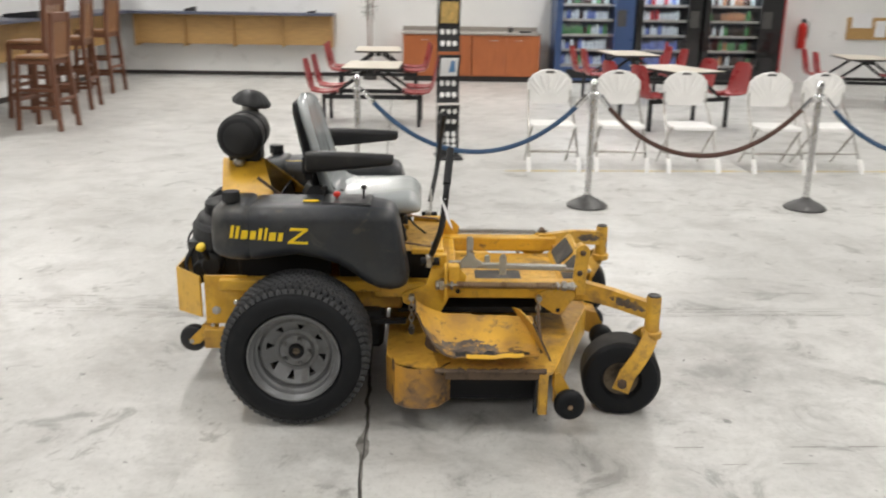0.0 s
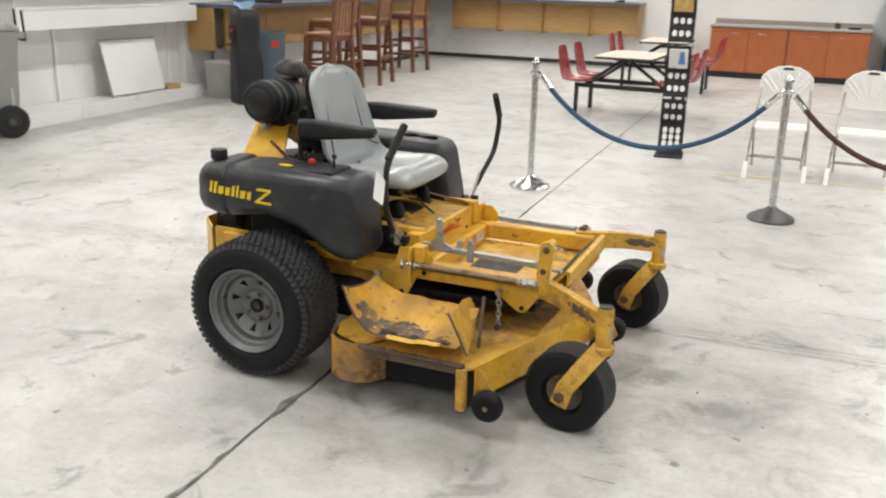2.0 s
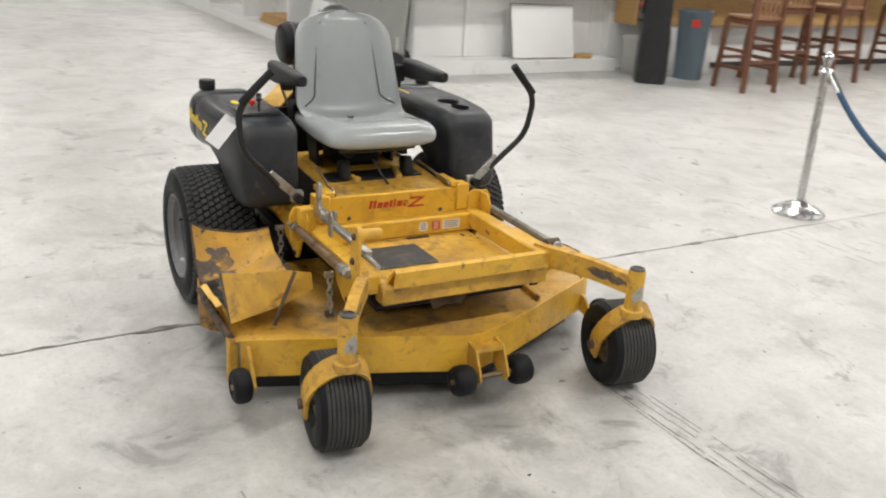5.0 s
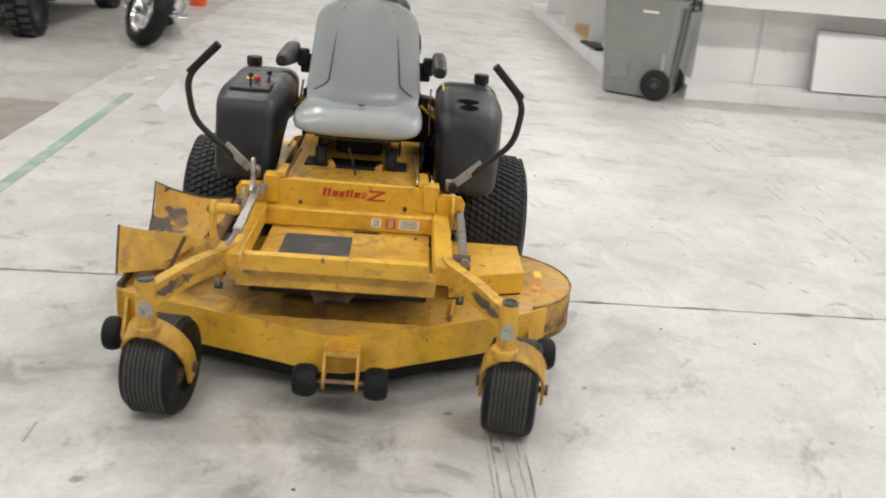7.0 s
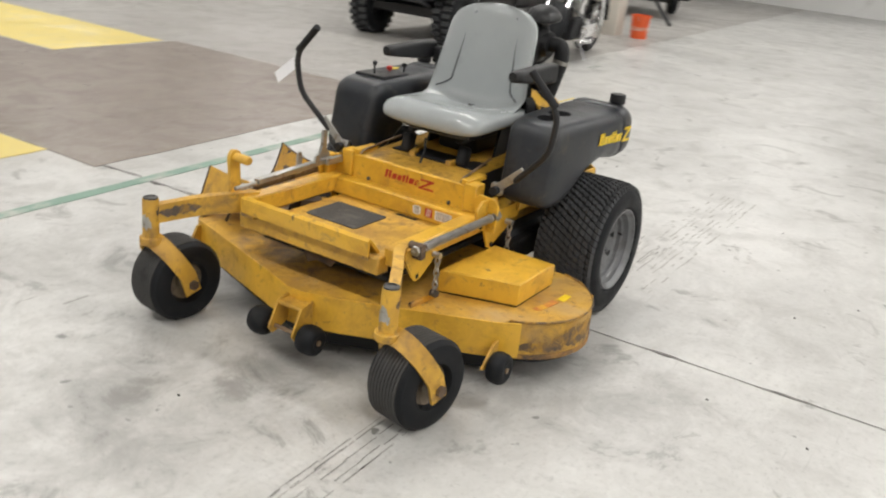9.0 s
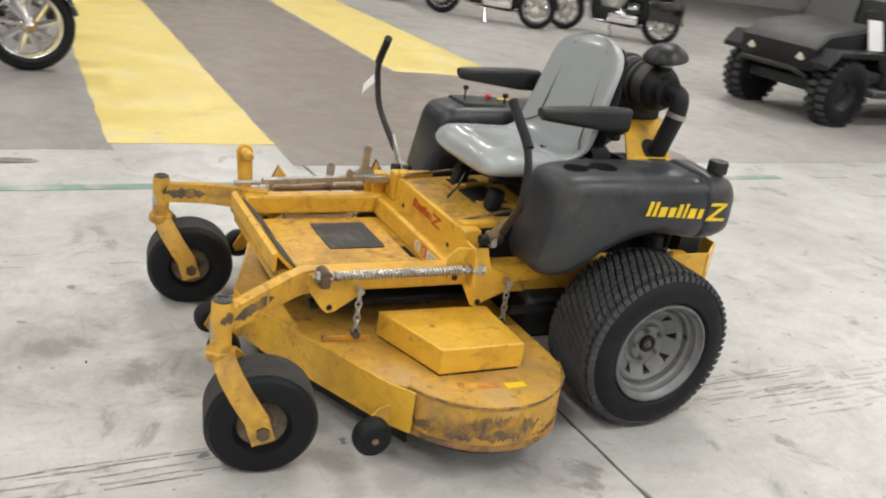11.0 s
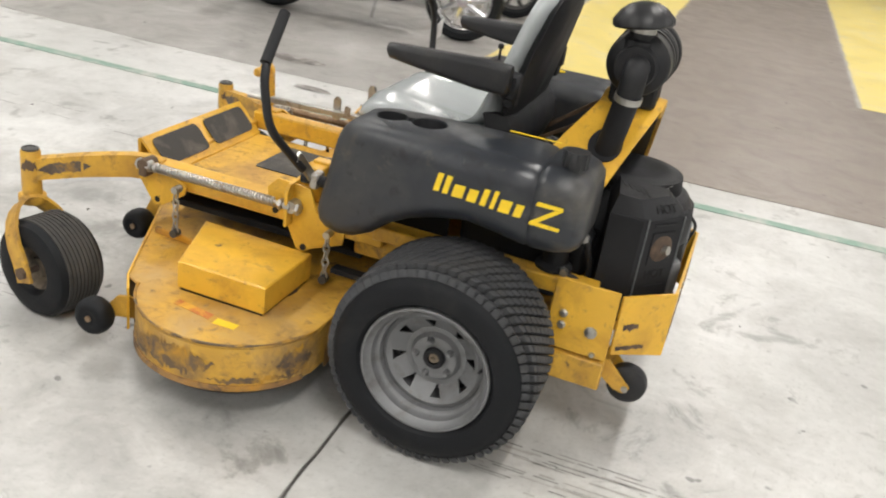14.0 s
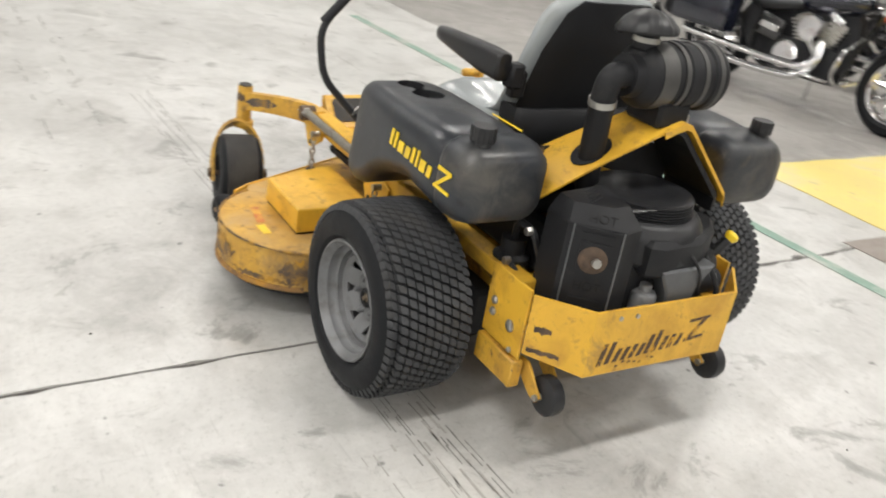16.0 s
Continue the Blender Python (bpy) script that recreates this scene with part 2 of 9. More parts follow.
PAPER = surface("white_paper", (0.83, 0.83, 0.84), 0.7, var=0.05, bump=0.0)
SCRAPED = surface("scraped_steel_and_dirt", (0.165, 0.112, 0.066), 0.72, metal=0.15, var=0.35, scale=10, bump=0.3,
                  stains=(((0.075, 0.062, 0.055), 7, 0.46, 0.62, 0.85), ((0.50, 0.265, 0.03), 15, 0.43, 0.62, 0.6)))
SCRAPED_DARK = surface("bare_grey_brown_steel", (0.145, 0.112, 0.086), 0.62, metal=0.15, var=0.35, scale=12, bump=0.3,
                       stains=(((0.06, 0.05, 0.046), 9, 0.48, 0.66, 0.8), ((0.36, 0.20, 0.04), 24, 0.52, 0.66, 0.6)))
BRONZE = surface("tarnished_brown_steel", (0.33, 0.235, 0.15), 0.42, metal=0.7, var=0.25, scale=18, grain=150, bump=0.15,
                 stains=(((0.16, 0.10, 0.06), 16, 0.5, 0.68, 0.7),))
# the spots round the mower paint its shadow and floor dirt into the colour
FLOOR = concrete("pale_worn_concrete", (0.468, 0.464, 0.444), (0.60, 0.596, 0.575), (0.285, 0.278, 0.258), coat=0.5,
                 grime_shade=((1.24, 0.03, 0.42, 1.0), (1.95, -0.15, 0.75, 0.75), (1.2, -1.05, 0.75, 0.6), (2.3, -1.2, 0.8, 0.5), (0.35, -0.75, 0.6, 0.7), (0.75, 1.1, 0.55, 0.65), (2.2, 0.9, 0.7, 0.45), (-0.7, 0.25, 0.5, 0.4)))
FLOOR_OLD = concrete("grey_worn_concrete", (0.30, 0.287, 0.267), (0.37, 0.357, 0.336), (0.19, 0.178, 0.162))
FLOOR_MID = concrete("mid_grey_concrete", (0.375, 0.362, 0.340), (0.45, 0.437, 0.414), (0.24, 0.228, 0.208))
LANE = concrete("brown_grey_floor_paint", (0.245, 0.209, 0.181), (0.275, 0.238, 0.209), (0.19, 0.163, 0.140), 1.4)
YELLOW_FLOOR = surface("yellow_floor_paint", (0.74, 0.60, 0.19), 0.45, var=0.14, scale=2.2, grain=40, bump=0.1,
                       stains=(((0.62, 0.55, 0.33), 2.2, 0.5, 0.72, 0.6), ((0.42, 0.38, 0.27), 6, 0.62, 0.74, 0.7)))
GREEN_LINE = surface("green_floor_tape", (0.20, 0.315, 0.25), 0.55, var=0.15, scale=3, grain=40, bump=0.05,
                     stains=(((0.45, 0.46, 0.42), 4, 0.46, 0.64, 0.6),))
GREEN_WORN = surface("worn_green_tape", (0.30, 0.38, 0.33), 0.55, var=0.2, scale=4, grain=40, bump=0.05,
                     stains=(((0.44, 0.44, 0.42), 6, 0.36, 0.56, 0.85),))
FADED_LINE = surface("faded_yellow_line", (0.62, 0.5, 0.22), 0.55, var=0.1, scale=3, stains=(((0.55, 0.53, 0.48), 3, 0.45, 0.65, 0.6),))
SPALL = surface("broken_concrete", (0.25, 0.24, 0.222), 0.9, var=0.4, scale=18, bump=0.4, stains=(((0.10, 0.094, 0.085), 14, 0.46, 0.62, 0.9),))
GAP = surface("joint_dirt", (0.065, 0.06, 0.054), 0.9, var=0.4, scale=8, bump=0.3)
SMUDGE = surface("rubber_mark", (0.24, 0.234, 0.22), 0.7, var=0.4, scale=15, bump=0.0)
LIGHT_MARK = surface("light_rubber_mark", (0.29, 0.28, 0.262), 0.7, var=0.45, scale=15, bump=0.0)
FAINT = surface("faint_rubber_mark", (0.40, 0.388, 0.362), 0.7, var=0.3, scale=15, bump=0.0)
WHITE = surface("white_wall_paint", (0.83, 0.83, 0.82), 0.55, var=0.06, scale=1.2, grain=60, bump=0.08,
                stains=(((0.5, 0.49, 0.47), 1.6, 0.6, 0.8, 0.7),))
WHITE_BOARD = surface("white_laminate", (0.85, 0.85, 0.845), 0.35, var=0.04, scale=2, bump=0.0)
WHITE_PLASTIC = surface("white_moulded_plastic", (0.88, 0.87, 0.85), 0.38, var=0.05, scale=6, bump=0.05)
CEIL = surface("ceiling_paint", (0.27, 0.27, 0.275), 0.8, var=0.05, scale=1, bump=0.0)
BAR_TOP = surface("slate_blue_laminate", (0.095, 0.105, 0.15), 0.35, var=0.1, scale=4, bump=0.0)
TAN = surface("tan_plywood", (0.50, 0.305, 0.115), 0.5, var=0.18, scale=5, grain=40, bump=0.06, stretch=(1, 1, 6))
STOOL_WOOD = surface("dark_red_stained_wood", (0.155, 0.062, 0.032), 0.4, var=0.3, scale=7, grain=50, bump=0.08, stretch=(6, 6, 1))
SEAT_WOOD = surface("brown_wood", (0.26, 0.125, 0.055), 0.4, var=0.25, scale=7, grain=50, bump=0.05)
CAB_WOOD = surface("orange_cherry_laminate", (0.44, 0.135, 0.045), 0.38, var=0.16, scale=3, grain=40, bump=0.03, stretch=(5, 5, 1))
CAB_TOP = surface("grey_laminate", (0.34, 0.31, 0.28), 0.4, var=0.15, scale=30, bump=0.0)
RED_SHELL = surface("maroon_moulded_plastic", (0.30, 0.028, 0.030), 0.32, var=0.12, scale=8, bump=0.04)
TABLE_TOP = surface("beige_laminate", (0.60, 0.55, 0.46), 0.4, var=0.05, scale=5, bump=0.0)
DARK_TRIM = surface("dark_edge", (0.04, 0.036, 0.034), 0.5, var=0.2)
BLUE_ROPE = surface("blue_velour_rope", (0.035, 0.085, 0.17), 0.75, var=0.2, scale=20, grain=200, bump=0.4)
BROWN_ROPE = surface("brown_velour_rope", (0.085, 0.040, 0.028), 0.75, var=0.2, scale=20, grain=200, bump=0.4)
DARK_BASE = surface("dark_grey_cast_base", (0.10, 0.098, 0.098), 0.42, metal=0.4, var=0.3, scale=14, bump=0.15)
BIN_GREY = surface("grey_bin_plastic", (0.29, 0.295, 0.282), 0.5, var=0.1, scale=4, bump=0.08, stains=(((0.14, 0.14, 0.13), 3, 0.58, 0.78, 0.6),))
BIN_PALE = surface("pale_bin_plastic", (0.50, 0.50, 0.48), 0.5, var=0.1, scale=8, bump=0.1)
CAN_BLUE = surface("slate_bin_plastic", (0.11, 0.15, 0.18), 0.5, var=0.1, scale=4)
BLUE_WATER = clear("blue_bottle_plastic", (0.45, 0.68, 0.9), 0.12)
GLASS = clear("door_glass", (0.95, 0.97, 1.0), 0.02)
ORANGE = surface("orange_plastic", (0.75, 0.11, 0.025), 0.4, var=0.08, scale=6)
NAVY = surface("blue_black_gloss_paint", (0.008, 0.010, 0.02), 0.15, var=0.05, bump=0.0, coat=0.8)
GLOSS_BLACK = surface("black_gloss_paint", (0.01, 0.01, 0.011), 0.18, var=0.05, bump=0.0, coat=0.7)
ORANGE_PAINT = surface("orange_gloss_paint", (0.72, 0.10, 0.015), 0.2, var=0.05, bump=0.0, coat=0.7)
MAROON = surface("maroon_gloss_paint", (0.14, 0.012, 0.014), 0.18, var=0.05, bump=0.0, coat=0.7)
BEIGE = surface("beige_column_paint", (0.60, 0.56, 0.49), 0.6, var=0.1, scale=2)
LAMP_GLOW = glow("lamp_diffuser", (1.0, 0.97, 0.92), 6.0)


for matt, level in ((RUBBER, 0.22), (TREAD, 0.3), (BLACK_MATT, 0.28), (BLACK, 0.4)):
    matt.node_tree.nodes["Principled BSDF"].inputs["Specular IOR Level"].default_value = level


# ---- geometry helpers ----
def part(name, bm, material, parent=None, label="", angle=38.0):
    """Links a bmesh as one mesh object under a thing or a part."""
    bmesh.ops.recalc_face_normals(bm, faces=bm.faces)
    me = bpy.data.meshes.new(name)
    bm.to_mesh(me)
    bm.free()
    for f in me.polygons:
        f.use_smooth = True
    me.set_sharp_from_angle(angle=radians(angle))
    me.materials.append(material)
    ob = new(name, me)
    ob.parent = parent
    return tagged(ob, label)


def thing(name, label, category, group="", kind="", at=(0, 0, 0), turn=0):
    ob = new(name)
    ob.empty_display_size = 0.1
    ob.matrix_basis = pose(*at, 0, 0, turn)
    return tagged(ob, label, category, group, kind)


def B():
    return bmesh.new()


def box(bm, c, s, bevel=0.0, rot=(0, 0, 0), seg=1):
    m = pose(*c, *rot) @ Matrix.Diagonal((*s, 1))
    made = bmesh.ops.create_cube(bm, size=1.0, matrix=m)["verts"]
    if bevel:
        edges = list({e for v in made for e in v.link_edges})
        bmesh.ops.bevel(bm, geom=edges, offset=bevel, segments=seg, affect="EDGES", profile=0.6)
    return bm


def span(bm, x0, x1, y0, y1, z0, z1, bevel=0.0, seg=1):
    return box(bm, ((x0 + x1) / 2, (y0 + y1) / 2, (z0 + z1) / 2), (abs(x1 - x0), abs(y1 - y0), abs(z1 - z0)), bevel, seg=seg)


def prism(bm, pts, axis, a, b, bevel=0.0):
    """A flat outline pushed from a to b along an axis. Its points are (x, z) for 'y', (y, z) for 'x', (x, y) for 'z'."""
    put = {"x": lambda p, d: (d, p[0], p[1]), "y": lambda p, d: (p[0], d, p[1]), "z": lambda p, d: (p[0], p[1], d)}[axis]
    lo = [bm.verts.new(put(p, a)) for p in pts]
    hi = [bm.verts.new(put(p, b)) for p in pts]
    n = len(pts)
    faces = [bm.faces.new(lo), bm.faces.new(hi[::-1])]
    faces += [bm.faces.new((lo[i], hi[i], hi[(i + 1) % n], lo[(i + 1) % n])) for i in range(n)]
    bmesh.ops.recalc_face_normals(bm, faces=faces)
    if bevel:
        edges = list({e for f in faces[:2] for e in f.edges})
        bmesh.ops.bevel(bm, geom=edges, offset=bevel, segments=1, affect="EDGES")
    return bm


def loft(bm, rings, caps=True, closed=False):
    rows = [[bm.verts.new(p) for p in ring] for ring in rings]
    n = len(rows[0])
    pairs = list(zip(rows, rows[1:])) + ([(rows[-1], rows[0])] if closed else [])
    for a, b in pairs:
        for i in range(n):
            bm.faces.new((a[i], a[(i + 1) % n], b[(i + 1) % n], b[i]))
    if caps and not closed:
        bm.faces.new(rows[0][::-1])
        bm.faces.new(rows[-1])
    return bm


def rounded(pts, r, n=4):
    """A polyline with its corners rounded."""
    pts = [Vector(p) for p in pts]
    out = [pts[0]]
    for a, b, c in zip(pts, pts[1:], pts[2:]):
        u, w = (a - b), (c - b)
        d = min(r, u.length * 0.45, w.length * 0.45)
        p, q = b + u.normalized() * d, b + w.normalized() * d
        for i in range(n + 1):
            s = i / n
            out.append((1 - s) ** 2 * p + 2 * s * (1 - s) * b + s * s * q)
    return out + [pts[-1]]


def tube(bm, pts, r, n=10, flat=1.0, caps=True, up=(0, 0, 1)):
    """A round bar along a line of points; r may be one radius or one per point."""
    pts = [Vector(p) for p in pts]
    radii = r if isinstance(r, (list, tuple)) else [r] * len(pts)
    rings, side = [], None
    for i, p in enumerate(pts):
        d = (pts[min(i + 1, len(pts) - 1)] - pts[max(i - 1, 0)]).normalized()
        if side is None:
            side = d.cross(Vector(up))
            if side.length < 0.05:
                side = d.cross(Vector((1, 0, 0)))
        side = (side - d * side.dot(d)).normalized()
        over = side.cross(d)
        rings.append([p + radii[i] * (math.cos(a) * side + flat * math.sin(a) * over) for a in (2 * math.pi * k / n for k in range(n))])
    return loft(bm, rings, caps)


def ribbon(bm, pts, width, thick, up=(0, 0, 1)):
    """A flat bar along a line: width runs across 'up'."""
    pts = [Vector(p) for p in pts]
    rings = []
    up = Vector(up)
    for i, p in enumerate(pts):
        d = (pts[min(i + 1, len(pts) - 1)] - pts[max(i - 1, 0)]).normalized()
        w = (up - d * up.dot(d)).normalized() * width / 2
        h = d.cross(w).normalized() * thick / 2
        rings.append([p - w - h, p + w - h, p + w + h, p - w + h])
    return loft(bm, rings)


def lathe(bm, prof, c, axis="z", n=28, closed=False):
    """Turns (radius, height) pairs round an axis through c."""
    c = Vector(c)
    ax = {"x": Vector((1, 0, 0)), "y": Vector((0, 1, 0)), "z": Vector((0, 0, 1))}[axis] if isinstance(axis, str) else Vector(axis).normalized()
    u = ax.orthogonal().normalized()
    if isinstance(axis, str):
        u = {"x": Vector((0, 1, 0)), "y": Vector((0, 0, 1)), "z": Vector((1, 0, 0))}[axis]
    w = ax.cross(u)
    rings = [[c + ax * h + max(r, 0.0004) * (math.cos(a) * u + math.sin(a) * w) for a in (2 * math.pi * k / n for k in range(n))] for r, h in prof]
    return loft(bm, rings, caps=not closed, closed=closed)


def coil(bm, a, b, r, wire, turns, n=5, per=8):
    a, b = Vector(a), Vector(b)
    d = (b - a).normalized()
    u = d.orthogonal().normalized()
    w = d.cross(u)
    k = int(turns * per)
    return tube(bm, [a + (b - a) * (i / k) + r * (math.cos(2 * math.pi * i / per) * u + math.sin(2 * math.pi * i / per) * w) for i in range(k + 1)], wire, n)


def rrect(cx, cy, w, h, r, n=3):
    """A rounded rectangle as (a, b) pairs."""
    out = []
    r = min(r, w / 2 - 1e-4, h / 2 - 1e-4)
    for sx, sy, a0 in ((1, 1, 0), (-1, 1, 90), (-1, -1, 180), (1, -1, 270)):
        for i in range(n + 1):
            a = radians(a0 + 90 * i / n)
            out.append((cx + sx * (w / 2 - r) + r * math.cos(a), cy + sy * (h / 2 - r) + r * math.sin(a)))
    return out


# ---- the hall ----
X0, X1, Y0, Y1 = -24.0, 16.0, -22.0, 13.75


def lamp_row():
    first = None
    for i, x in enumerate((-18.2, -12.6, -7.0, -1.5, 4.1, 9.7)):
        for j, y in enumerate((-13.2, -7.6, -1.9, 3.6, 9.0, 12.7)):
            m = pose(x, y, CEILING - 0.55)
            if first is None:
                first = thing("ceiling_light", "white enamelled hanging strip light fixture with a bright diffuser", "ceiling light", "hall lights")
                part("housing", span(B(), -0.20, 0.20, -1.24, 1.24, 0.03, 0.11, 0.02), WHITE_PLASTIC, first)
                part("diffuser", span(B(), -0.17, 0.17, -1.20, 1.20, 0.0, 0.028, 0.004), LAMP_GLOW, first, "glowing white diffuser")
                for sy in (-0.9, 0.9):
                    part("hanger", tube(B(), [(0, sy, 0.1), (0, sy, 0.55)], 0.006, 6), STEEL, first, "thin steel hanger wire")
                first.matrix_basis = m
            else:
                copy_thing(first, m)
            if (0 < i and j < 5 + (i < 5)) or (i == 0 and j in (2, 3, 4)):
                light = bpy.data.lights.new("hall_light", "AREA")
                light.shape, light.size, light.size_y = "RECTANGLE", 0.34, 2.4
                light.energy, light.color, light.spread = {3.6: 120.0, -1.9: 100.0, 9.0: 98.0}.get(y, 110.0), (1.0, 0.972, 0.93), radians(157)
                lob = new("hall_light", light)
                lob.matrix_basis = pose(x, y, CEILING - 0.57)


lamp_row()


def joint_x(y):
    return 0.262 - 0.026 * y


def jag(y, seed):
    rough = 0.0035 + 0.0075 * min(1.0, max(0.0, (-0.1 - y) / 0.4))
    return joint_x(y) + rough * (noise.noise(Vector((y * 2.3, seed, 0))) + 0.7 * noise.noise(Vector((y * 9.0, seed + 4, 0))))


def floor_slabs():
    """Two pours that meet at a chipped, dirt-filled joint."""
    ys = [Y0] + [-2.6 + 0.03 * i for i in range(int((Y1 + 2.6) / 0.03) + 1)] + [Y1]
    for name, seed, off, far in (("floor", 3.0, -0.0045, X0), ("floor_east", 3.0, 0.0045, X1)):
        bm = B()
        edge = []
        for y in ys:
            worn = min(1.0, max(0.62 if 0.3 < y < 3.0 else 0.15, (-0.1 - y) / 0.4))
            chip = worn * 0.040 * max(0.0, noise.noise(Vector((y * 4.0, 11.0 + off * 900, 0))) + 0.5 * noise.noise(Vector((y * 13.0, 5.0 + off * 900, 0))) - 0.06)
            wide = off * (0.9 + 0.8 * worn) + math.copysign(chip, off)
            edge.append((jag(y, seed) + wide, y))
        outer = [(far, Y0), (far, Y1)]
        ring = edge + outer[::-1]
        lo = [bm.verts.new((x, y, -0.03)) for x, y in ring]
        hi = [bm.verts.new((x, y, 0.0)) for x, y in ring]
        bm.faces.new(hi)
        n = len(ring)
        for i in range(n):
            bm.faces.new((lo[i], hi[i], hi[(i + 1) % n], lo[(i + 1) % n]))
        tagged(part(name, bm, FLOOR, None, "pale worn sealed concrete floor with stains, scuffs and shade painted round the mower"), category="floor", kind="structure")
    bm = span(B(), X0, X1, Y0, Y1, -0.10, -0.005)
    tagged(part("floor_bed", bm, SPALL, None, "grey broken concrete at the bottom of the floor joint"), category="floor", kind="structure")
    bm = B()
    rows = []
    for y in ys:
        w = 0.0030 + 0.0016 * noise.noise(Vector((y * 7.0, 20.0, 0)))
        x = jag(y, 3.0) + 0.004 * noise.noise(Vector((y * 4.0, 31.0, 0)))
        rows.append([(x - w, y, -0.0035), (x + w, y, -0.0035), (x + w, y, -0.0048), (x - w, y, -0.0048)])
    loft(bm, rows)
    tagged(part("floor_crack", bm, GAP, None, "thin dark dirt line in the floor joint"), category="floor", kind="structure")


floor_slabs()


def flat(name, pts, z, material, label, category, ragged=0.0, seed=0.0):
    """A thin painted area on the floor with an uneven rim."""
    ring = []
    for a, b in zip(pts, pts[1:] + pts[:1]):
        a, b = Vector((*a, 0)), Vector((*b, 0))
        k = max(1, int((b - a).length / 0.12)) if ragged else 1
        side = (b - a).normalized().cross(Vector((0, 0, 1)))
        for i in range(k):
            p = a + (b - a) * (i / k)
            ring.append(p + side * ragged * noise.noise(p * 3.1 + Vector((seed, 0, 0))))
    bm = B()
    top = [bm.verts.new((p.x, p.y, z)) for p in ring]
    low = [bm.verts.new((p.x, p.y, 0.0005)) for p in ring]
    bm.faces.new(top)
    for i in range(len(ring)):
        j = (i + 1) % len(ring)
        bm.faces.new((low[i], top[i], top[j], low[j]))
    return tagged(part(name, bm, material, None, label), category=category, kind="structure")


flat("floor_old_a", [(1.42, -2.62), (15.9, -2.1), (15.9, -21.9), (1.42, -21.9)], 0.002, FLOOR_OLD, "darker unsealed grey concrete beside the painted lane", "floor", 0.03, 1)
flat("floor_old_b", [(-23.9, -3.4), (-3.06, -2.52), (-3.06, -5.62), (-1.5, -5.62), (-1.5, -21.9), (-23.9, -21.9)], 0.002, FLOOR_MID, "greyer unsealed concrete under the parked vehicles", "floor", 0.05, 2)
flat("painted_lane", [(0.39, -2.34), (0.39, -21.8), (-1.52, -21.8), (-1.56, -5.58), (-3.05, -5.58), (-3.02, -2.52)], 0.004, LANE, "brown-grey painted floor lane, scuffed", "floor paint", 0.012, 3)
flat("yellow_stripe_a", [(1.44, -2.76), (0.40, -2.80), (0.40, -21.8), (1.44, -21.8)], 0.005, YELLOW_FLOOR, "wide faded yellow floor stripe beside the lane", "floor paint", 0.02, 5)
flat("yellow_stripe_b", [(-1.60, -5.60), (-2.93, -5.64), (-2.75, -21.8), (-1.53, -21.8)], 0.005, YELLOW_FLOOR, "wide faded yellow floor stripe across the lane", "floor paint", 0.02, 6)
for a, b in ((5.2, -3.55), (-3.95, -4.35), (-4.75, -5.15), (-5.35, -5.75), (-6.6, -6.9)):
    ya, yb = -1.72 - 0.0456 * (5.2 - a), -1.72 - 0.0456 * (5.2 - b)
    flat("green_line", [(a, ya), (a, ya - 0.08), (b, yb - 0.08), (b, yb)], 0.004, GREEN_LINE if a > 0 else GREEN_WORN, "narrow faded green floor line" if a > 0 else "worn scrap of the green floor line", "floor paint", 0.006 if a > 0 else 0.03, 7)
flat("faded_yellow_line", [(1.30, 4.50), (5.6, 4.68), (5.6, 4.73), (1.30, 4.55)], 0.003, FADED_LINE, "thin faded yellow floor line before the chairs", "floor paint", 0.012, 8)


def blot(name, x, y, w, h, material, label, seed):
    bm = B()
    ring = []
    for i in range(40):
        a = 2 * math.pi * i / 40
        k = 1 + 0.28 * noise.noise(Vector((math.cos(a) * 1.3 + seed, math.sin(a) * 1.3, seed)))
        ring.append(bm.verts.new((x + w * k * math.cos(a), y + h * k * math.sin(a), 0.0045)))
    bm.faces.new(ring)
    return tagged(part(name, bm, material, None, label), category="stain", kind="structure")


STAIN = surface("oil_stain", (0.15, 0.13, 0.12), 0.5, var=0.4, scale=9, bump=0.0, stains=(((0.35, 0.335, 0.31), 9, 0.45, 0.62, 0.6),))
blot("oil_stain", 2.42, -2.98, 0.21, 0.09, STAIN, "round dark oil stain on the concrete floor", 1.0)
blot("oil_stain", 1.98, -2.38, 0.14, 0.045, STAIN, "small dark oil stain on the concrete floor", 4.0)


def streaks(name, x0, x1, y0, y1, lines, label, slope=0.0, seed=1, fill=0.5, wide=0.004, mat=SMUDGE):
    """Broken lines of rubber left by a wheel."""
    rnd = random.Random(seed)
    bm = B()
    for k in range(lines):
        y = y0 + (y1 - y0) * (k + rnd.uniform(-0.3, 0.3)) / max(1, lines - 1)
        x = x0
        while x < x1:
            length = rnd.uniform(0.02, 0.16)
            if rnd.random() < fill:
                w = wide * rnd.uniform(0.3, 1.0)
                yy = y + rnd.uniform(-0.004, 0.004)
                a, b = yy + slope * (x - x0), yy + slope * (x + length - x0)
                bm.faces.new([bm.verts.new(p) for p in ((x, a - w, 0.0015), (x + length, b - w, 0.0015), (x + length, b + w, 0.0015), (x, a + w, 0.0015))])
            x += length * rnd.uniform(0.5, 1.3)
    return tagged(part(name, bm, mat, None, label), category="tyre mark", kind="structure")


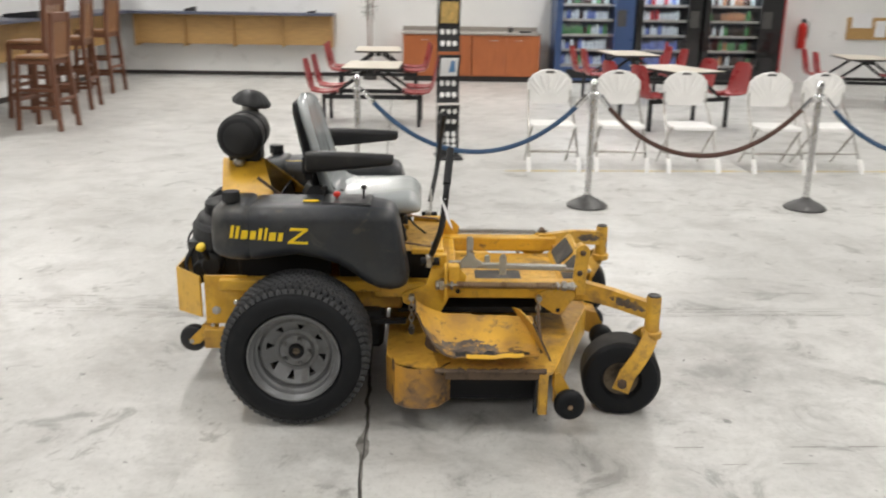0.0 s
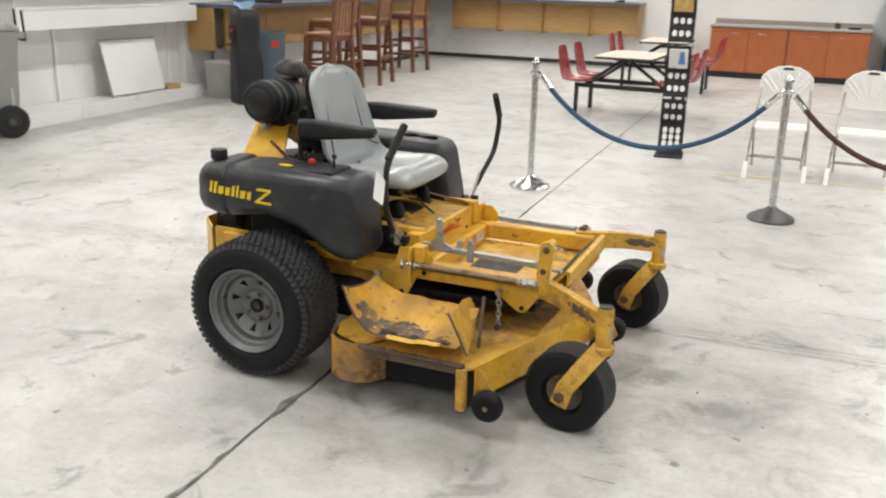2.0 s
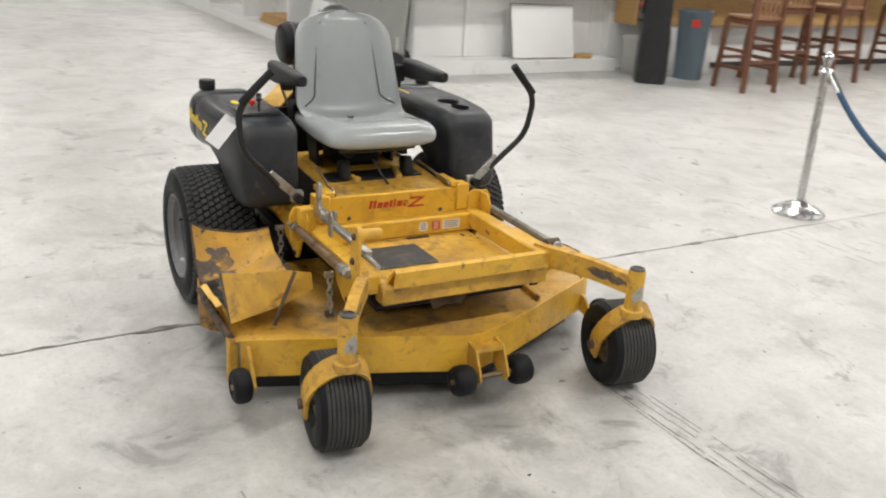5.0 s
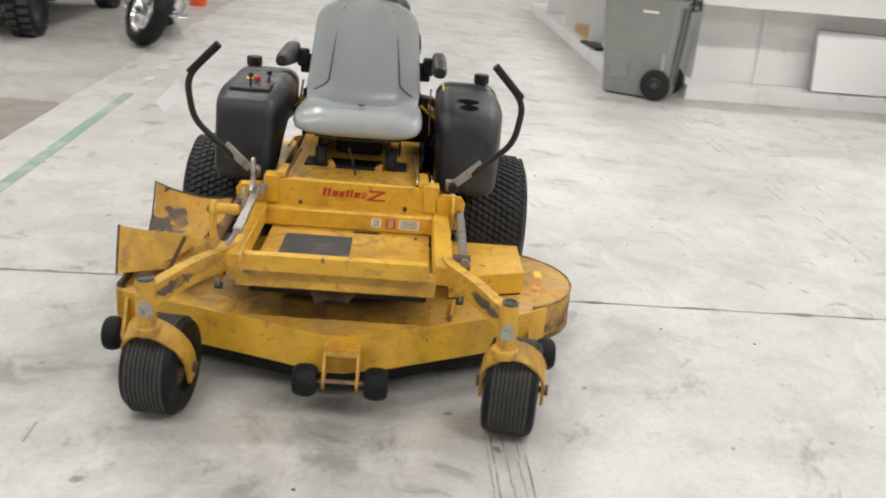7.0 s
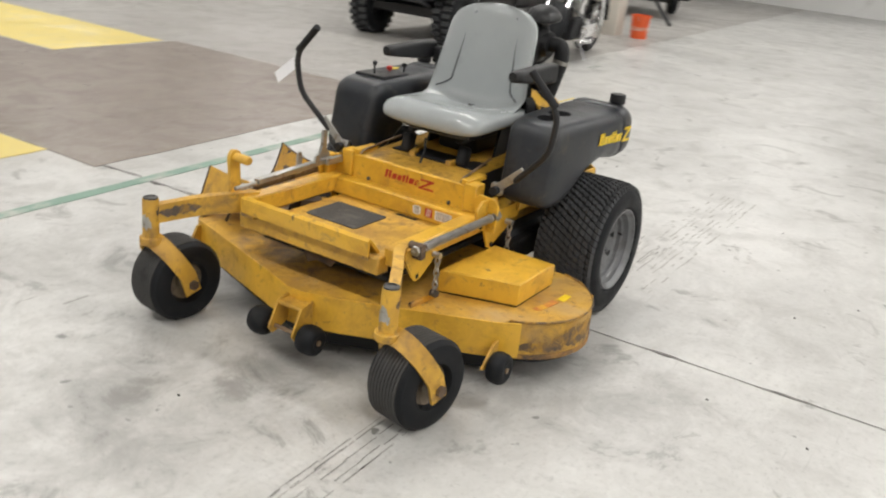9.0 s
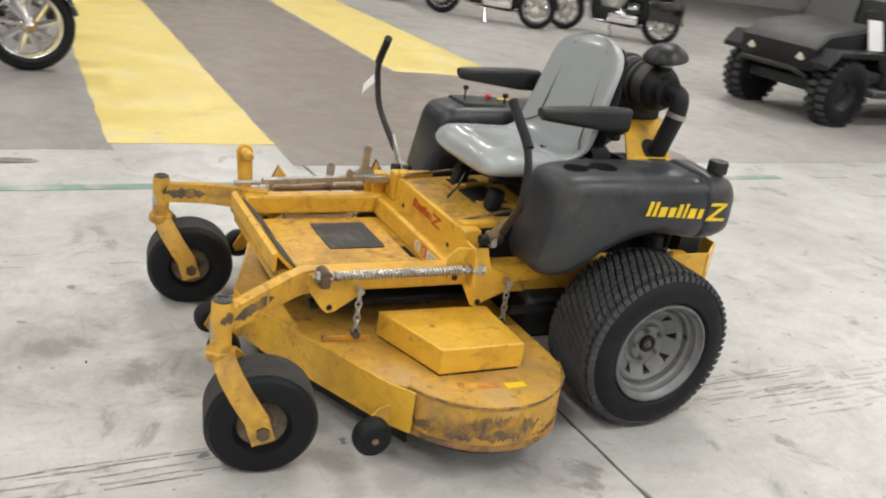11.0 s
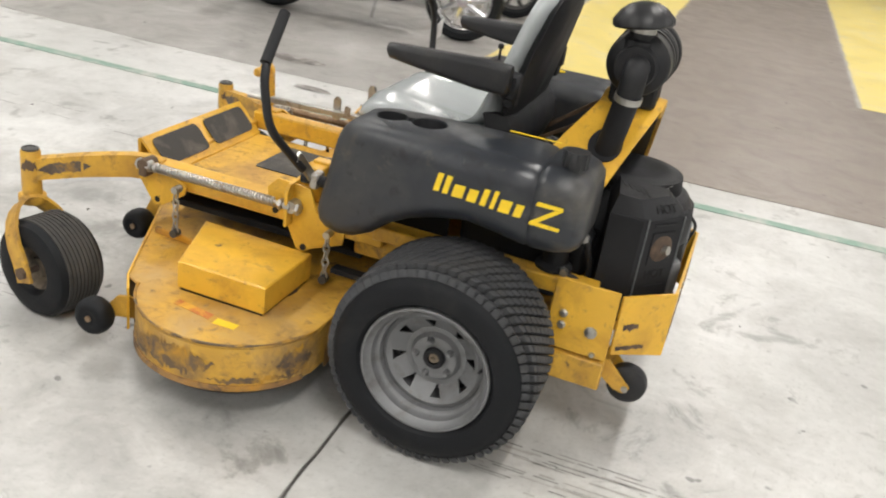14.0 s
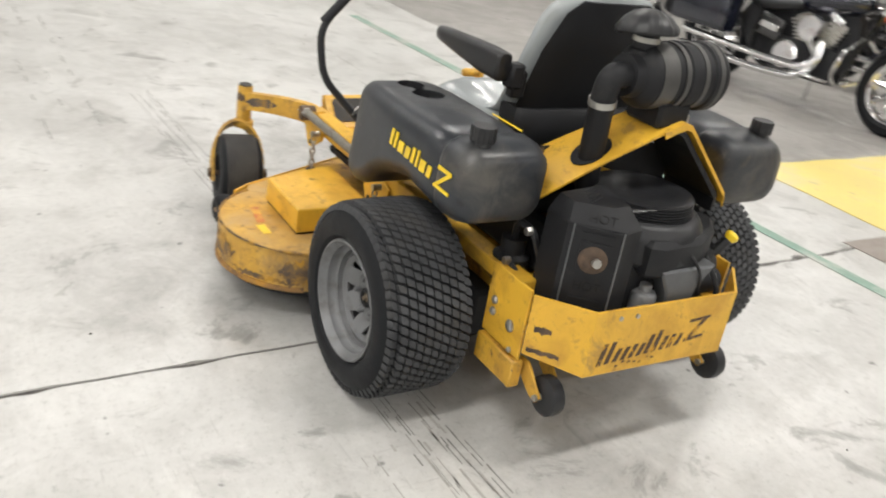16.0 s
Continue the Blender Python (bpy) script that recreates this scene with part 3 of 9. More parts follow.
streaks("tyre_marks_a", 1.42, 2.9, 0.52, 0.66, 5, "thin dark rubber marks left by the front wheel", 0.035, 2, 0.80, 0.0032, LIGHT_MARK)
streaks("tyre_marks_f", -1.05, -0.08, 0.615, 0.665, 4, "dark dashed rubber marks left by the rear wheel", 0.015, 12, 0.58, 0.0032, LIGHT_MARK)
streaks("tyre_marks_g", -1.15, -0.08, 0.475, 0.535, 4, "dark dashed rubber marks left by the rear wheel", 0.03, 13, 0.58, 0.0032, LIGHT_MARK)
streaks("tyre_marks_b", -2.4, -0.2, 0.52, 0.80, 9, "faint rubber marks left by the rear wheel", 0.01, 3, 0.45, 0.005, FAINT)
streaks("tyre_marks_c", 1.5, 4.6, -1.02, -0.92, 2, "faint dark scuff line across the floor", 0.02, 4, 0.35, 0.004, LIGHT_MARK)
streaks("tyre_marks_d", 2.1, 6.0, 0.95, 1.2, 3, "faint dark scuff line across the floor", -0.02, 5, 0.3, 0.004, LIGHT_MARK)
streaks("tyre_marks_e", -5.0, 6.0, 2.75, 3.15, 5, "faint dark scuffs along the rope line", 0.01, 9, 0.25, 0.008, FAINT)


def debris():
    rnd = random.Random(8)
    bm = B()
    spots = [(-0.593, -0.708), (-0.835, -0.705), (2.35, -1.42), (2.5, 1.7), (-1.4, -0.2), (-1.1, 1.5), (0.6, -2.0), (3.4, -0.5), (-1.9, 1.1)]
    spots += [(rnd.uniform(-4, 5), rnd.uniform(-3.5, 4)) for _ in range(45)]
    for x, y in spots:
        s = rnd.uniform(0.002, 0.006)
        box(bm, (x, y, s * 0.4), (s * rnd.uniform(1, 2.4), s, s * 0.8), 0, (0, 0, rnd.uniform(0, 180)))
    tagged(part("floor_litter", bm, GAP, None, "scattered dark crumbs and grit on the floor"), category="litter", kind="stuff")


debris()


def wall(name, x0, x1, y0, y1, z1=CEILING, z0=0.0, label="white-painted hall wall, slightly scuffed"):
    return tagged(part(name, span(B(), x0, x1, y0, y1, z0, z1), WHITE, None, label), category="wall", kind="structure")


wall("wall_north", X0, X1, Y1, Y1 + 0.2)
wall("wall_south", X0, X1, Y0 - 0.2, Y0)
wall("wall_west", X0 - 0.2, X0, Y0 - 0.2, Y1 + 0.2)
wall("wall_east", X1, X1 + 0.2, Y0 - 0.2, Y1 + 0.2)
wall("wall_partition", -6.0, -5.82, 6.15, Y1 - 0.002, 3.2, label="white-painted partition wall behind the bar")
tagged(part("ceiling", span(B(), X0, X1, Y0, Y1, CEILING, CEILING + 0.2), CEIL, None, "pale painted hall ceiling"), category="ceiling", kind="structure")
tagged(part("baseboard", span(B(), -5.8, -0.9, Y1 - 0.018, Y1 - 0.002, 0.0, 0.07), DARK_TRIM, None, "thin dark skirting along the white wall"), category="baseboard", kind="structure")

# ---- the zero-turn mower ----
mower = thing("ride_on_mower", "worn yellow ride-on mower with charcoal tanks and grey vinyl seat", "mower")


def sub(name, bm, mat, parent=None, label="", angle=38.0):
    return part(name, bm, mat, parent or mower, label, angle)


def both(name, build, mat, label="", parents=(None, None), angle=38.0):
    """The same part for both sides; build(s) returns a bmesh for the side s = +1 (left) or -1."""
    return [sub(name, build(s), mat, p, label, angle) for s, p in zip((1, -1), parents)]


# rear wheels
TR, TY0, TY1 = 0.292, 0.462, 0.762


def tyre_profile(r, y0, y1, bead):
    yc, hw = (y0 + y1) / 2, (y1 - y0) / 2
    prof = []
    for u, k in ((-0.80, bead), (-0.97, bead + 0.02), (-1.0, bead + (r - bead) * 0.35), (-0.985, bead + (r - bead) * 0.62), (-0.93, r - 0.028), (-0.84, r - 0.010), (-0.6, r - 0.002), (0, r),
                 (0.6, r - 0.002), (0.84, r - 0.010), (0.93, r - 0.028), (0.985, bead + (r - bead) * 0.62), (1.0, bead + (r - bead) * 0.35), (0.97, bead + 0.02), (0.80, bead), (0.7, bead - 0.012), (-0.7, bead - 0.012)):
        prof.append((k, yc + u * hw))
    return prof


def rear_wheel(s):
    w = sub("rear_wheel", lathe(B(), tyre_profile(TR - 0.004, TY0 * s, TY1 * s, 0.178), (0, 0, 0.30), "y", 64, closed=True), RUBBER, None, "wide black turf tyre, worn and dusty")
    bm = B()
    rows, count = 10, 64
    hw, yc = (TY1 - TY0) / 2, (TY0 + TY1) / 2
    pitch = 1.80 * hw / rows
    for row in range(rows):
        off = (row - (rows - 1) / 2) * pitch
        u = abs(off) / hw
        r = TR + (-0.001 if u < 0.5 else -0.003 if u < 0.7 else -0.014)
        tilt = 0 if u < 0.7 else math.copysign(-20, off)
        # a slanted, interlocking block with clipped corners
        h, q, lean = 0.0108, pitch * 0.44, 0.0048 * s
        foot = [(-h - lean, -q), (h * 0.45 - lean, -q), (h - lean * 0.6, -q * 0.62), (h + lean, q), (-h * 0.45 + lean, q), (-h + lean * 0.6, q * 0.62)]
        for k in range(count):
            a = 2 * math.pi * (k + 0.5 * (row % 2)) / count
            m = pose(0, 0, 0.30) @ Matrix.Rotation(a, 4, "Y") @ pose(0, yc * s + off, r, tilt, 0, 0)
            loft(bm, [[m @ Vector((x, y, -0.012)) for x, y in foot], [m @ Vector((x, y, 0.0065)) for x, y in foot], [m @ Vector((x * 0.93, y * 0.94, 0.0085)) for x, y in foot]])
    sub("tread", bm, TREAD, w, "staggered turf tread blocks")
    # rim: barrel, lip and a stamped disc with eight windows
    yo = 0.745 * s
    prof = [(0.186, yo), (0.184, yo + 0.008 * s), (0.178, yo + 0.009 * s), (0.171, yo - 0.006 * s), (0.163, yo - 0.014 * s), (0.161, yo - 0.036 * s), (0.156, yo - 0.042 * s), (0.150, yo - 0.044 * s), (0.147, yo - 0.072 * s), (0.140, yo - 0.080 * s), (0.137, yo - 0.118 * s),
            (0.142, yo - 0.16 * s), (0.176, yo - 0.27 * s), (0.182, yo - 0.27 * s), (0.182, yo - 0.02 * s)]
    sub("rim", lathe(B(), prof, (0, 0, 0.30), "y", 64, closed=True), RIM, w, "scuffed grey steel rim")
    bm = B()
    yd = yo - 0.090 * s
    for k in range(8):
        a0, a1 = 2 * math.pi * k / 8 + 0.2, 2 * math.pi * (k + 1) / 8 + 0.2
        # the web between two triangular windows that widen outwards
        pts = [(0.086, a0), (0.121, a0 + 0.135), (0.123, (a0 + a1) / 2), (0.121, a1 - 0.135), (0.086, a1), (0.088, (a0 + a1) / 2)]
        quad = [(r * math.sin(a), yd + 0.75 * (r - 0.086) * s, 0.30 + r * math.cos(a)) for r, a in pts]
        loft(bm, [quad, [(x, y - 0.006 * s, z) for x, y, z in quad]])
    lathe(bm, [(0.146, yd + 0.030 * s), (0.134, yd + 0.035 * s), (0.1205, yd + 0.0262 * s), (0.1205, yd + 0.019 * s), (0.146, yd + 0.019 * s)], (0, 0, 0.30), "y", 56, closed=True)
    lathe(bm, [(0.030, yd + 0.012 * s), (0.050, yd + 0.016 * s), (0.064, yd + 0.015 * s), (0.074, yd + 0.003 * s), (0.0885, yd + 0.002 * s), (0.0885, yd - 0.007 * s), (0.030, yd - 0.007 * s)], (0, 0, 0.30), "y", 40, closed=True)
    sub("rim_disc", bm, RIM, w, "stamped grey disc with eight windows")
    sub("brake_drum", lathe(B(), [(0.001, yd - 0.04 * s), (0.13, yd - 0.04 * s), (0.13, yd - 0.07 * s), (0.001, yd - 0.07 * s)], (0, 0, 0.30), "y", 28), BLACK_MATT, w, "dark drum behind the rim")
    sub("hub", lathe(B(), [(0.017, yd + 0.024 * s), (0.026, yd + 0.028 * s), (0.030, yd + 0.024 * s), (0.032, yd + 0.004 * s), (0.017, yd + 0.004 * s)], (0, 0, 0.30), "y", 24, closed=True), BLACK_MATT, w, "black hub cap ring")
    sub("valve_stem", tube(B(), [(-0.148, yo - 0.06 * s, 0.325), (-0.140, yo - 0.035 * s, 0.323)], 0.0045, 8), BLACK, w, "black valve stem")
    sub("hub_nut", lathe(B(), [(0.001, yd + 0.032 * s), (0.007, yd + 0.032 * s), (0.008, yd + 0.022 * s), (0.0155, yd + 0.020 * s), (0.0165, yd + 0.004 * s), (0.001, yd + 0.004 * s)], (0, 0, 0.30), "y", 6), RIM_DUST, w, "rusty axle nut")
    for k in range(5):
        a = 2 * math.pi * k / 5 + 0.3
        sub("lug_nut", lathe(B(), [(0.001, yd + 0.036 * s), (0.006, yd + 0.035 * s), (0.0095, yd + 0.026 * s), (0.0115, yd + 0.012 * s), (0.001, yd + 0.012 * s)], (0.054 * math.sin(a), 0, 0.30 + 0.054 * math.cos(a)), "y", 6), RIM, w)
    return w


for s in (1, -1):
    rear_wheel(s)


# front casters
def caster(s):
    px, py = 1.466, 0.56 * s
    ax, az = 1.340, 0.158
    before = set(bpy.data.objects)
    swivel = pose(px + 0.008, py + (0.032 if s > 0 else -0.006), 0) @ pose(0, 0, 0, 0, 0, -10 if s > 0 else -7) @ pose(-px, -py, 0)
    c = sub("caster_wheel", lathe(B(), [(0.080, -0.074), (0.085, -0.085), (0.122, -0.089), (0.149, -0.081), (0.1605, -0.062), (0.1605, 0.062), (0.149, 0.081), (0.122, 0.089), (0.085, 0.085), (0.080, 0.074), (0.072, 0.06), (0.072, -0.06)], (ax, py, az), "y", 44, closed=True), RUBBER, None, "small ribbed black caster tyre")
    bm = B()
    for k in range(9):
        y = py + (k - 4) * 0.0140
        lathe(bm, [(0.156, y - 0.0058), (0.1645, y - 0.0050), (0.1645, y + 0.0050), (0.156, y + 0.0058)], (ax, 0, az), "y", 44, closed=True)
    sub("tread", bm, TREAD_DUSTY, c, "dusty ribbed tread")
    sub("rim", lathe(B(), [(0.001, -0.055), (0.03, -0.055), (0.036, -0.04), (0.058, -0.045), (0.078, -0.066), (0.083, -0.066), (0.083, 0.066), (0.078, 0.066), (0.058, 0.045), (0.036, 0.04), (0.03, 0.055), (0.001, 0.055)], (ax, py, az), "y", 28), RIM_DUST, c, "dusty brown steel rim")
    # fork: an arched flat bar
    arch = []
    for k in range(13):
        a = math.pi * k / 12
        arch.append((0.103 * math.cos(a), 0.5 + 0.5 * math.sin(a)))
    line = [(ax - 0.004, py + 0.103, az - 0.035)] + [(ax + (px - 0.012 - ax) * (0.18 + 0.82 * max(0.0, (h - 0.5) * 2)) if 0 < i < 12 else ax + 0.02, py + u, az + (0.344 - az) * (0.22 + 0.78 * (h - 0.5) * 2)) for i, (u, h) in enumerate(arch)] + [(ax - 0.004, py - 0.103, az - 0.035)]
    sub("fork", ribbon(B(), line, 0.068, 0.011, (0.75, 0, -0.62)), YELLOW_WORN, c, "arched yellow fork with chipped paint")
    bm = tube(B(), [(ax, py - 0.118, az), (ax, py + 0.118, az)], 0.011, 10)
    for q in (-1, 1):
        lathe(bm, [(0.001, -0.009), (0.021, -0.009), (0.021, 0.009), (0.001, 0.009)], (ax, py + 0.112 * q, az), "y", 6)
    sub("axle_bolt", bm, BARE_RUST, c, "rusty axle bolt")
    for ob in set(bpy.data.objects) - before:
        ob.data.transform(swivel)
    bm = lathe(B(), [(0.03, 0.33), (0.031, 0.345), (0.031, 0.50), (0.029, 0.506)], (px, py, 0), "z", 24)
    lathe(bm, [(0.040, 0.326), (0.043, 0.332), (0.043, 0.352), (0.038, 0.356)], (px, py, 0), "z", 24)
    sub("caster_post", bm, YELLOW_WORN, None, "yellow caster pivot post, chipped")
    bm = B()
    for k0 in (0, 1):
        rows = []
        for k in range(9):
            a = radians(-55 + 95 * k / 8) * s + (0.0 if k0 == 0 else 2.2)
            lo = 0.395 + 0.05 * k0 + 0.02 * noise.noise(Vector((k * 0.8, s * 3.0, k0)))
            hi = lo + (0.055 - 0.02 * k0) * (0.35 + 0.65 * math.sin(math.pi * k / 8))
            rows.append([(px + 0.0318 * math.cos(a), py + 0.0318 * math.sin(a), lo), (px + 0.0318 * math.cos(a), py + 0.0318 * math.sin(a), hi)])
        for p, q in zip(rows, rows[1:]):
            bm.faces.new([bm.verts.new(v) for v in (p[0], q[0], q[1], p[1])])
        if k0 == 0:
            sub("bare_patch", bm, STEEL, None, "bare metal patch where paint is gone")
            bm = B()
        else:
            sub("bare_patch", bm, BARE_RUST, None, "rusty patch where paint is gone")
    sub("post_cap", lathe(B(), [(0.027, 0.504), (0.027, 0.512), (0.017, 0.515), (0.016, 0.511), (0.001, 0.511)], (px, py, 0), "z", 20), DARK_STEEL, None, "dark grease cap")


for s in (1, -1):
    caster(s)


# frame rails, front arms and cross member
def rail(s):
    bm = span(B(), 0.30, 1.19, 0.325 * s, 0.392 * s, 0.432, 0.503, 0.006)
    return bm


def arm(s):
    bm = B()
    line = rounded([(1.10, 0.372 * s, 0.470), (1.185, 0.385 * s, 0.478), (1.30, 0.465 * s, 0.472), (1.452, 0.556 * s, 0.445)], 0.07, 4)
    rings = []
    for i, p in enumerate(line):
        d = (line[min(i + 1, len(line) - 1)] - line[max(i - 1, 0)]).normalized()
        side = Vector((0, 0, 1)).cross(d).normalized() * 0.019
        h = 0.040 - 0.004 * i / len(line)
        rings.append([p + side + Vector((0, 0, h)), p - side + Vector((0, 0, h)), p - side - Vector((0, 0, h)), p + side - Vector((0, 0, h))])
    loft(bm, rings)
    bmesh.ops.bevel(bm, geom=[e for e in bm.edges if len(e.link_faces) == 2 and e.calc_face_angle(0) > 1.0], offset=0.004, segments=1, affect="EDGES")
    return bm


both("frame_rail", rail, YELLOW, "yellow box-section side rail")
both("front_arm", arm, YELLOW_WORN, "bent yellow front arm with scraped paint")


def scrape(s):
    bm = B()
    a, b = Vector((1.305, 0.4655 * s, 0.470)), Vector((1.446, 0.5525 * s, 0.446))
    n = Vector((0, 0, 1)).cross(b - a).normalized()
    for q in (1, -1):
        off = n * 0.0197 * q
        top, low = [], []
        for k in range(25):
            u = k / 24
            half = 0.026 * min(1.0, 5 * u, 4 * (1 - u)) * (0.75 + 0.45 * noise.noise(Vector((k * 0.45, q * 2.0, s))))
            mid = a + (b - a) * u + Vector((0, 0, 0.008 * noise.noise(Vector((k * 0.2, q, s + 4.0)))))
            top.append(mid + Vector((0, 0, half)))
            low.append(mid - Vector((0, 0, half * (0.8 + 0.5 * noise.noise(Vector((k * 0.6, q, s + 9.0)))))))
        ring = top + low[::-1]
        loft(bm, [[p + off for p in ring], [p + off * 1.04 for p in ring]])
    return bm


both("paint_scrape", scrape, SCRAPED_DARK, "bare scraped patch on the arm")
bm = span(B(), 1.165, 1.232, -0.335, 0.335, 0.402, 0.470, 0.006)
sub("cross_member", bm, YELLOW_WORN, None, "yellow front cross member, scuffed")
foot = [(1.252, 0.470), (1.256, 0.528), (1.240, 0.536), (1.140, 0.430), (1.140, 0.424), (1.150, 0.424), (1.242, 0.522), (1.244, 0.470)]
sub("foot_plate", prism(B(), foot, "y", -0.302, 0.302), YELLOW, None, "sloped yellow foot plate with dented ends")
for y0, y1 in ((-0.275, -0.02), (0.02, 0.275)):
    bm = B()
    ring = rrect((y0 + y1) / 2, 0.0, y1 - y0, 0.105, 0.022)
    mid, slope_u, up = Vector((1.190, 0, 0.4855)), Vector((1.240 - 1.140, 0, 0.536 - 0.430)).normalized(), Vector((-0.727, 0, 0.686))
    loft(bm, [[mid + slope_u * v + Vector((0, u, 0)) + up * 0.001 for u, v in ring], [mid + slope_u * v + Vector((0, u, 0)) + up * 0.004 for u, v in ring]])
    sub("grip_pad", bm, GRIP, None, "dark non-slip pad on the foot plate")
bm = span(B(), 0.62, 1.148, -0.300, 0.318, 0.409, 0.424, 0.003)
sub("floor_pan", bm, YELLOW_WORN, None, "worn yellow floor pan")
bm = B()
ring = [(x, y) for x, y in rrect(0.86, -0.105, 0.215, 0.255, 0.012)]
loft(bm, [[(x, y, 0.4245) for x, y in ring], [(x, y, 0.428) for x, y in ring]])
sub("grip_pad", bm, GRIP, None, "dark worn non-slip pad on the floor pan")
for slot in ([(0.672, 0.02), (0.692, 0.02), (0.692, 0.12), (0.672, 0.12)], [(0.70, 0.258), (0.728, 0.258), (0.728, 0.27), (0.70, 0.27)]):
    sub("pan_slot", prism(B(), slot, "z", 0.4244, 0.4256), BLACK_MATT, None, "dark slot in the floor pan")

# riser under the seat
sub("lower_step", span(B(), 0.585, 0.664, -0.345, 0.345, 0.424, 0.497, 0.006), YELLOW, None, "yellow front step of the seat box")
sub("front_panel", span(B(), 0.582, 0.600, -0.340, 0.340, 0.488, 0.600, 0.005), YELLOW, None, "yellow front panel of the seat box")
bm = prism(B(), [(-0.03, 0.618), (0.585, 0.588), (0.585, 0.600), (-0.03, 0.630)], "y", -0.262, 0.262, 0.002)
sub("seat_deck", bm, YELLOW_WORN, None, "yellow seat deck, dirty")
for y in (-0.262, 0.262):
    sub("seat_box_side", prism(B(), [(0.14, 0.47), (0.585, 0.47), (0.585, 0.598), (0.14, 0.62)], "y", y - 0.004, y + 0.004), BLACK_MATT, None, "dark side of the seat box")
bm = prism(B(), [(0.30, -0.12), (0.43, -0.08), (0.43, 0.08), (0.30, 0.12)], "z", 0.6, 0.6165)
sub("deck_opening", bm, BLACK_MATT, None, "dark opening in the seat deck")


both("latch_rod", lambda s: tube(B(), [(0.590, 0.258 * s, 0.604), (0.575, 0.256 * s, 0.618), (0.33, 0.236 * s, 0.650)], 0.0055, 8), BRONZE, "tarnished seat latch rod")
both("deck_frame", lambda s: prism(B(), [(0.44, 0.082 * s), (0.44, 0.108 * s), (0.29, 0.148 * s), (0.29, 0.122 * s)], "z", 0.604, 0.628, 0.002), YELLOW_WORN, "raised yellow rim beside the deck opening")
for y_ in (-0.315, -0.20, 0.215, 0.315):
    sub("panel_bolt", lathe(B(), [(0.001, 0.598), (0.009, 0.598), (0.009, 0.603), (0.005, 0.606), (0.001, 0.606)], (0, y_, 0.508 + 0.05 * (abs(y_) > 0.3)), "x", 8), DARK_STEEL, None, "dark bolt head on the seat box")


def lever_mount(s):
    bm = span(B(), 0.545, 0.612, 0.285 * s, 0.345 * s, 0.50, 0.612, 0.004)
    span(bm, 0.46, 0.60, 0.262 * s, 0.300 * s, 0.60, 0.622, 0.003)
    return bm


both("lever_mount", lever_mount, YELLOW, "yellow lever mount block")


def rear_hanger(s):
    pts = [(0.66, 0.575), (0.545, 0.570), (0.525, 0.50), (0.42, 0.455), (0.425, 0.415), (0.53, 0.372), (0.556, 0.352), (0.582, 0.362), (0.625, 0.445), (0.685, 0.465), (0.695, 0.54)]
    return prism(B(), pts, "y", 0.398 * s, 0.408 * s, 0.0015)


def front_hanger(s):
    pts = [(1.17, 0.505), (1.10, 0.51), (0.985, 0.455), (0.995, 0.425), (1.075, 0.372), (1.10, 0.368), (1.12, 0.385), (1.18, 0.47)]
    return prism(B(), pts, "y", 0.400 * s, 0.412 * s, 0.0015)


def hanger_holes(s):
    for x, z in ((0.556, 0.372), (1.094, 0.388), (0.66, 0.47)):
        sub("hanger_hole", lathe(B(), [(0.001, 0.396 * s), (0.0105, 0.396 * s), (0.0105, 0.4125 * s), (0.001, 0.4125 * s)], (x, 0, z), "y", 12), BLACK_MATT, None, "dark hole of a hanger plate")


both("rear_hanger", rear_hanger, YELLOW, "yellow deck hanger plate")
both("front_hanger", front_hanger, YELLOW, "yellow front hanger plate")
for s in (1, -1):
    hanger_holes(s)


def side_tab(s):
    bm = prism(B(), [(0.335 * s, 0.44), (0.445 * s, 0.44), (0.452 * s, 0.55), (0.435 * s, 0.578), (0.36 * s, 0.582), (0.335 * s, 0.56)], "x", 0.600, 0.612, 0.002)
    return bm


both("side_tab", side_tab, YELLOW, "yellow side plate with rounded corners")


def spring_rod(s):
    a, b = Vector((1.165, 0.428 * s, 0.503)), Vector((0.585, 0.436 * s, 0.508))
    bm = tube(B(), [a, b], 0.0060, 8)
    d = (b - a).normalized()
    for p in (a + d * 0.03, a + d * 0.055, b - d * 0.02):
        lathe(bm, [(0.001, -0.011), (0.017, -0.011), (0.017, 0.011), (0.001, 0.011)], p, d, 6)
    return bm


def spring_coil(s):
    a, b = Vector((1.165, 0.428 * s, 0.503)), Vector((0.585, 0.436 * s, 0.508))
    d = (b - a).normalized()
    return coil(B(), a + d * 0.085, b - d * 0.065, 0.0140, 0.0032, 38)


both("spring_rod", spring_rod, STEEL, "zinc-plated rod with nuts")
sub("rod_spring", spring_coil(1), STEEL, None, "bright steel coil spring")
sub("rod_sleeve", tube(spring_coil(-1), [(1.06, -0.430, 0.504), (0.66, -0.435, 0.5075)], 0.0125, 12), BRONZE, None, "tarnished brown sleeve and spring")
for s in (1, -1):
    for x, r, h in ((1.148, 0.019, 0.016), (1.112, 0.021, 0.020), (1.085, 0.017, 0.012), (0.632, 0.019, 0.014), (0.572, 0.020, 0.016)):
        sub("rod_nut", lathe(B(), [(0.001, -h / 2), (r * 0.86, -h / 2), (r, -h / 2 + 0.003), (r, h / 2 - 0.003), (r * 0.86, h / 2), (0.001, h / 2)], (x, 0.431 * s, 0.5045), "x", 6), STEEL, None, "zinc-plated nut")
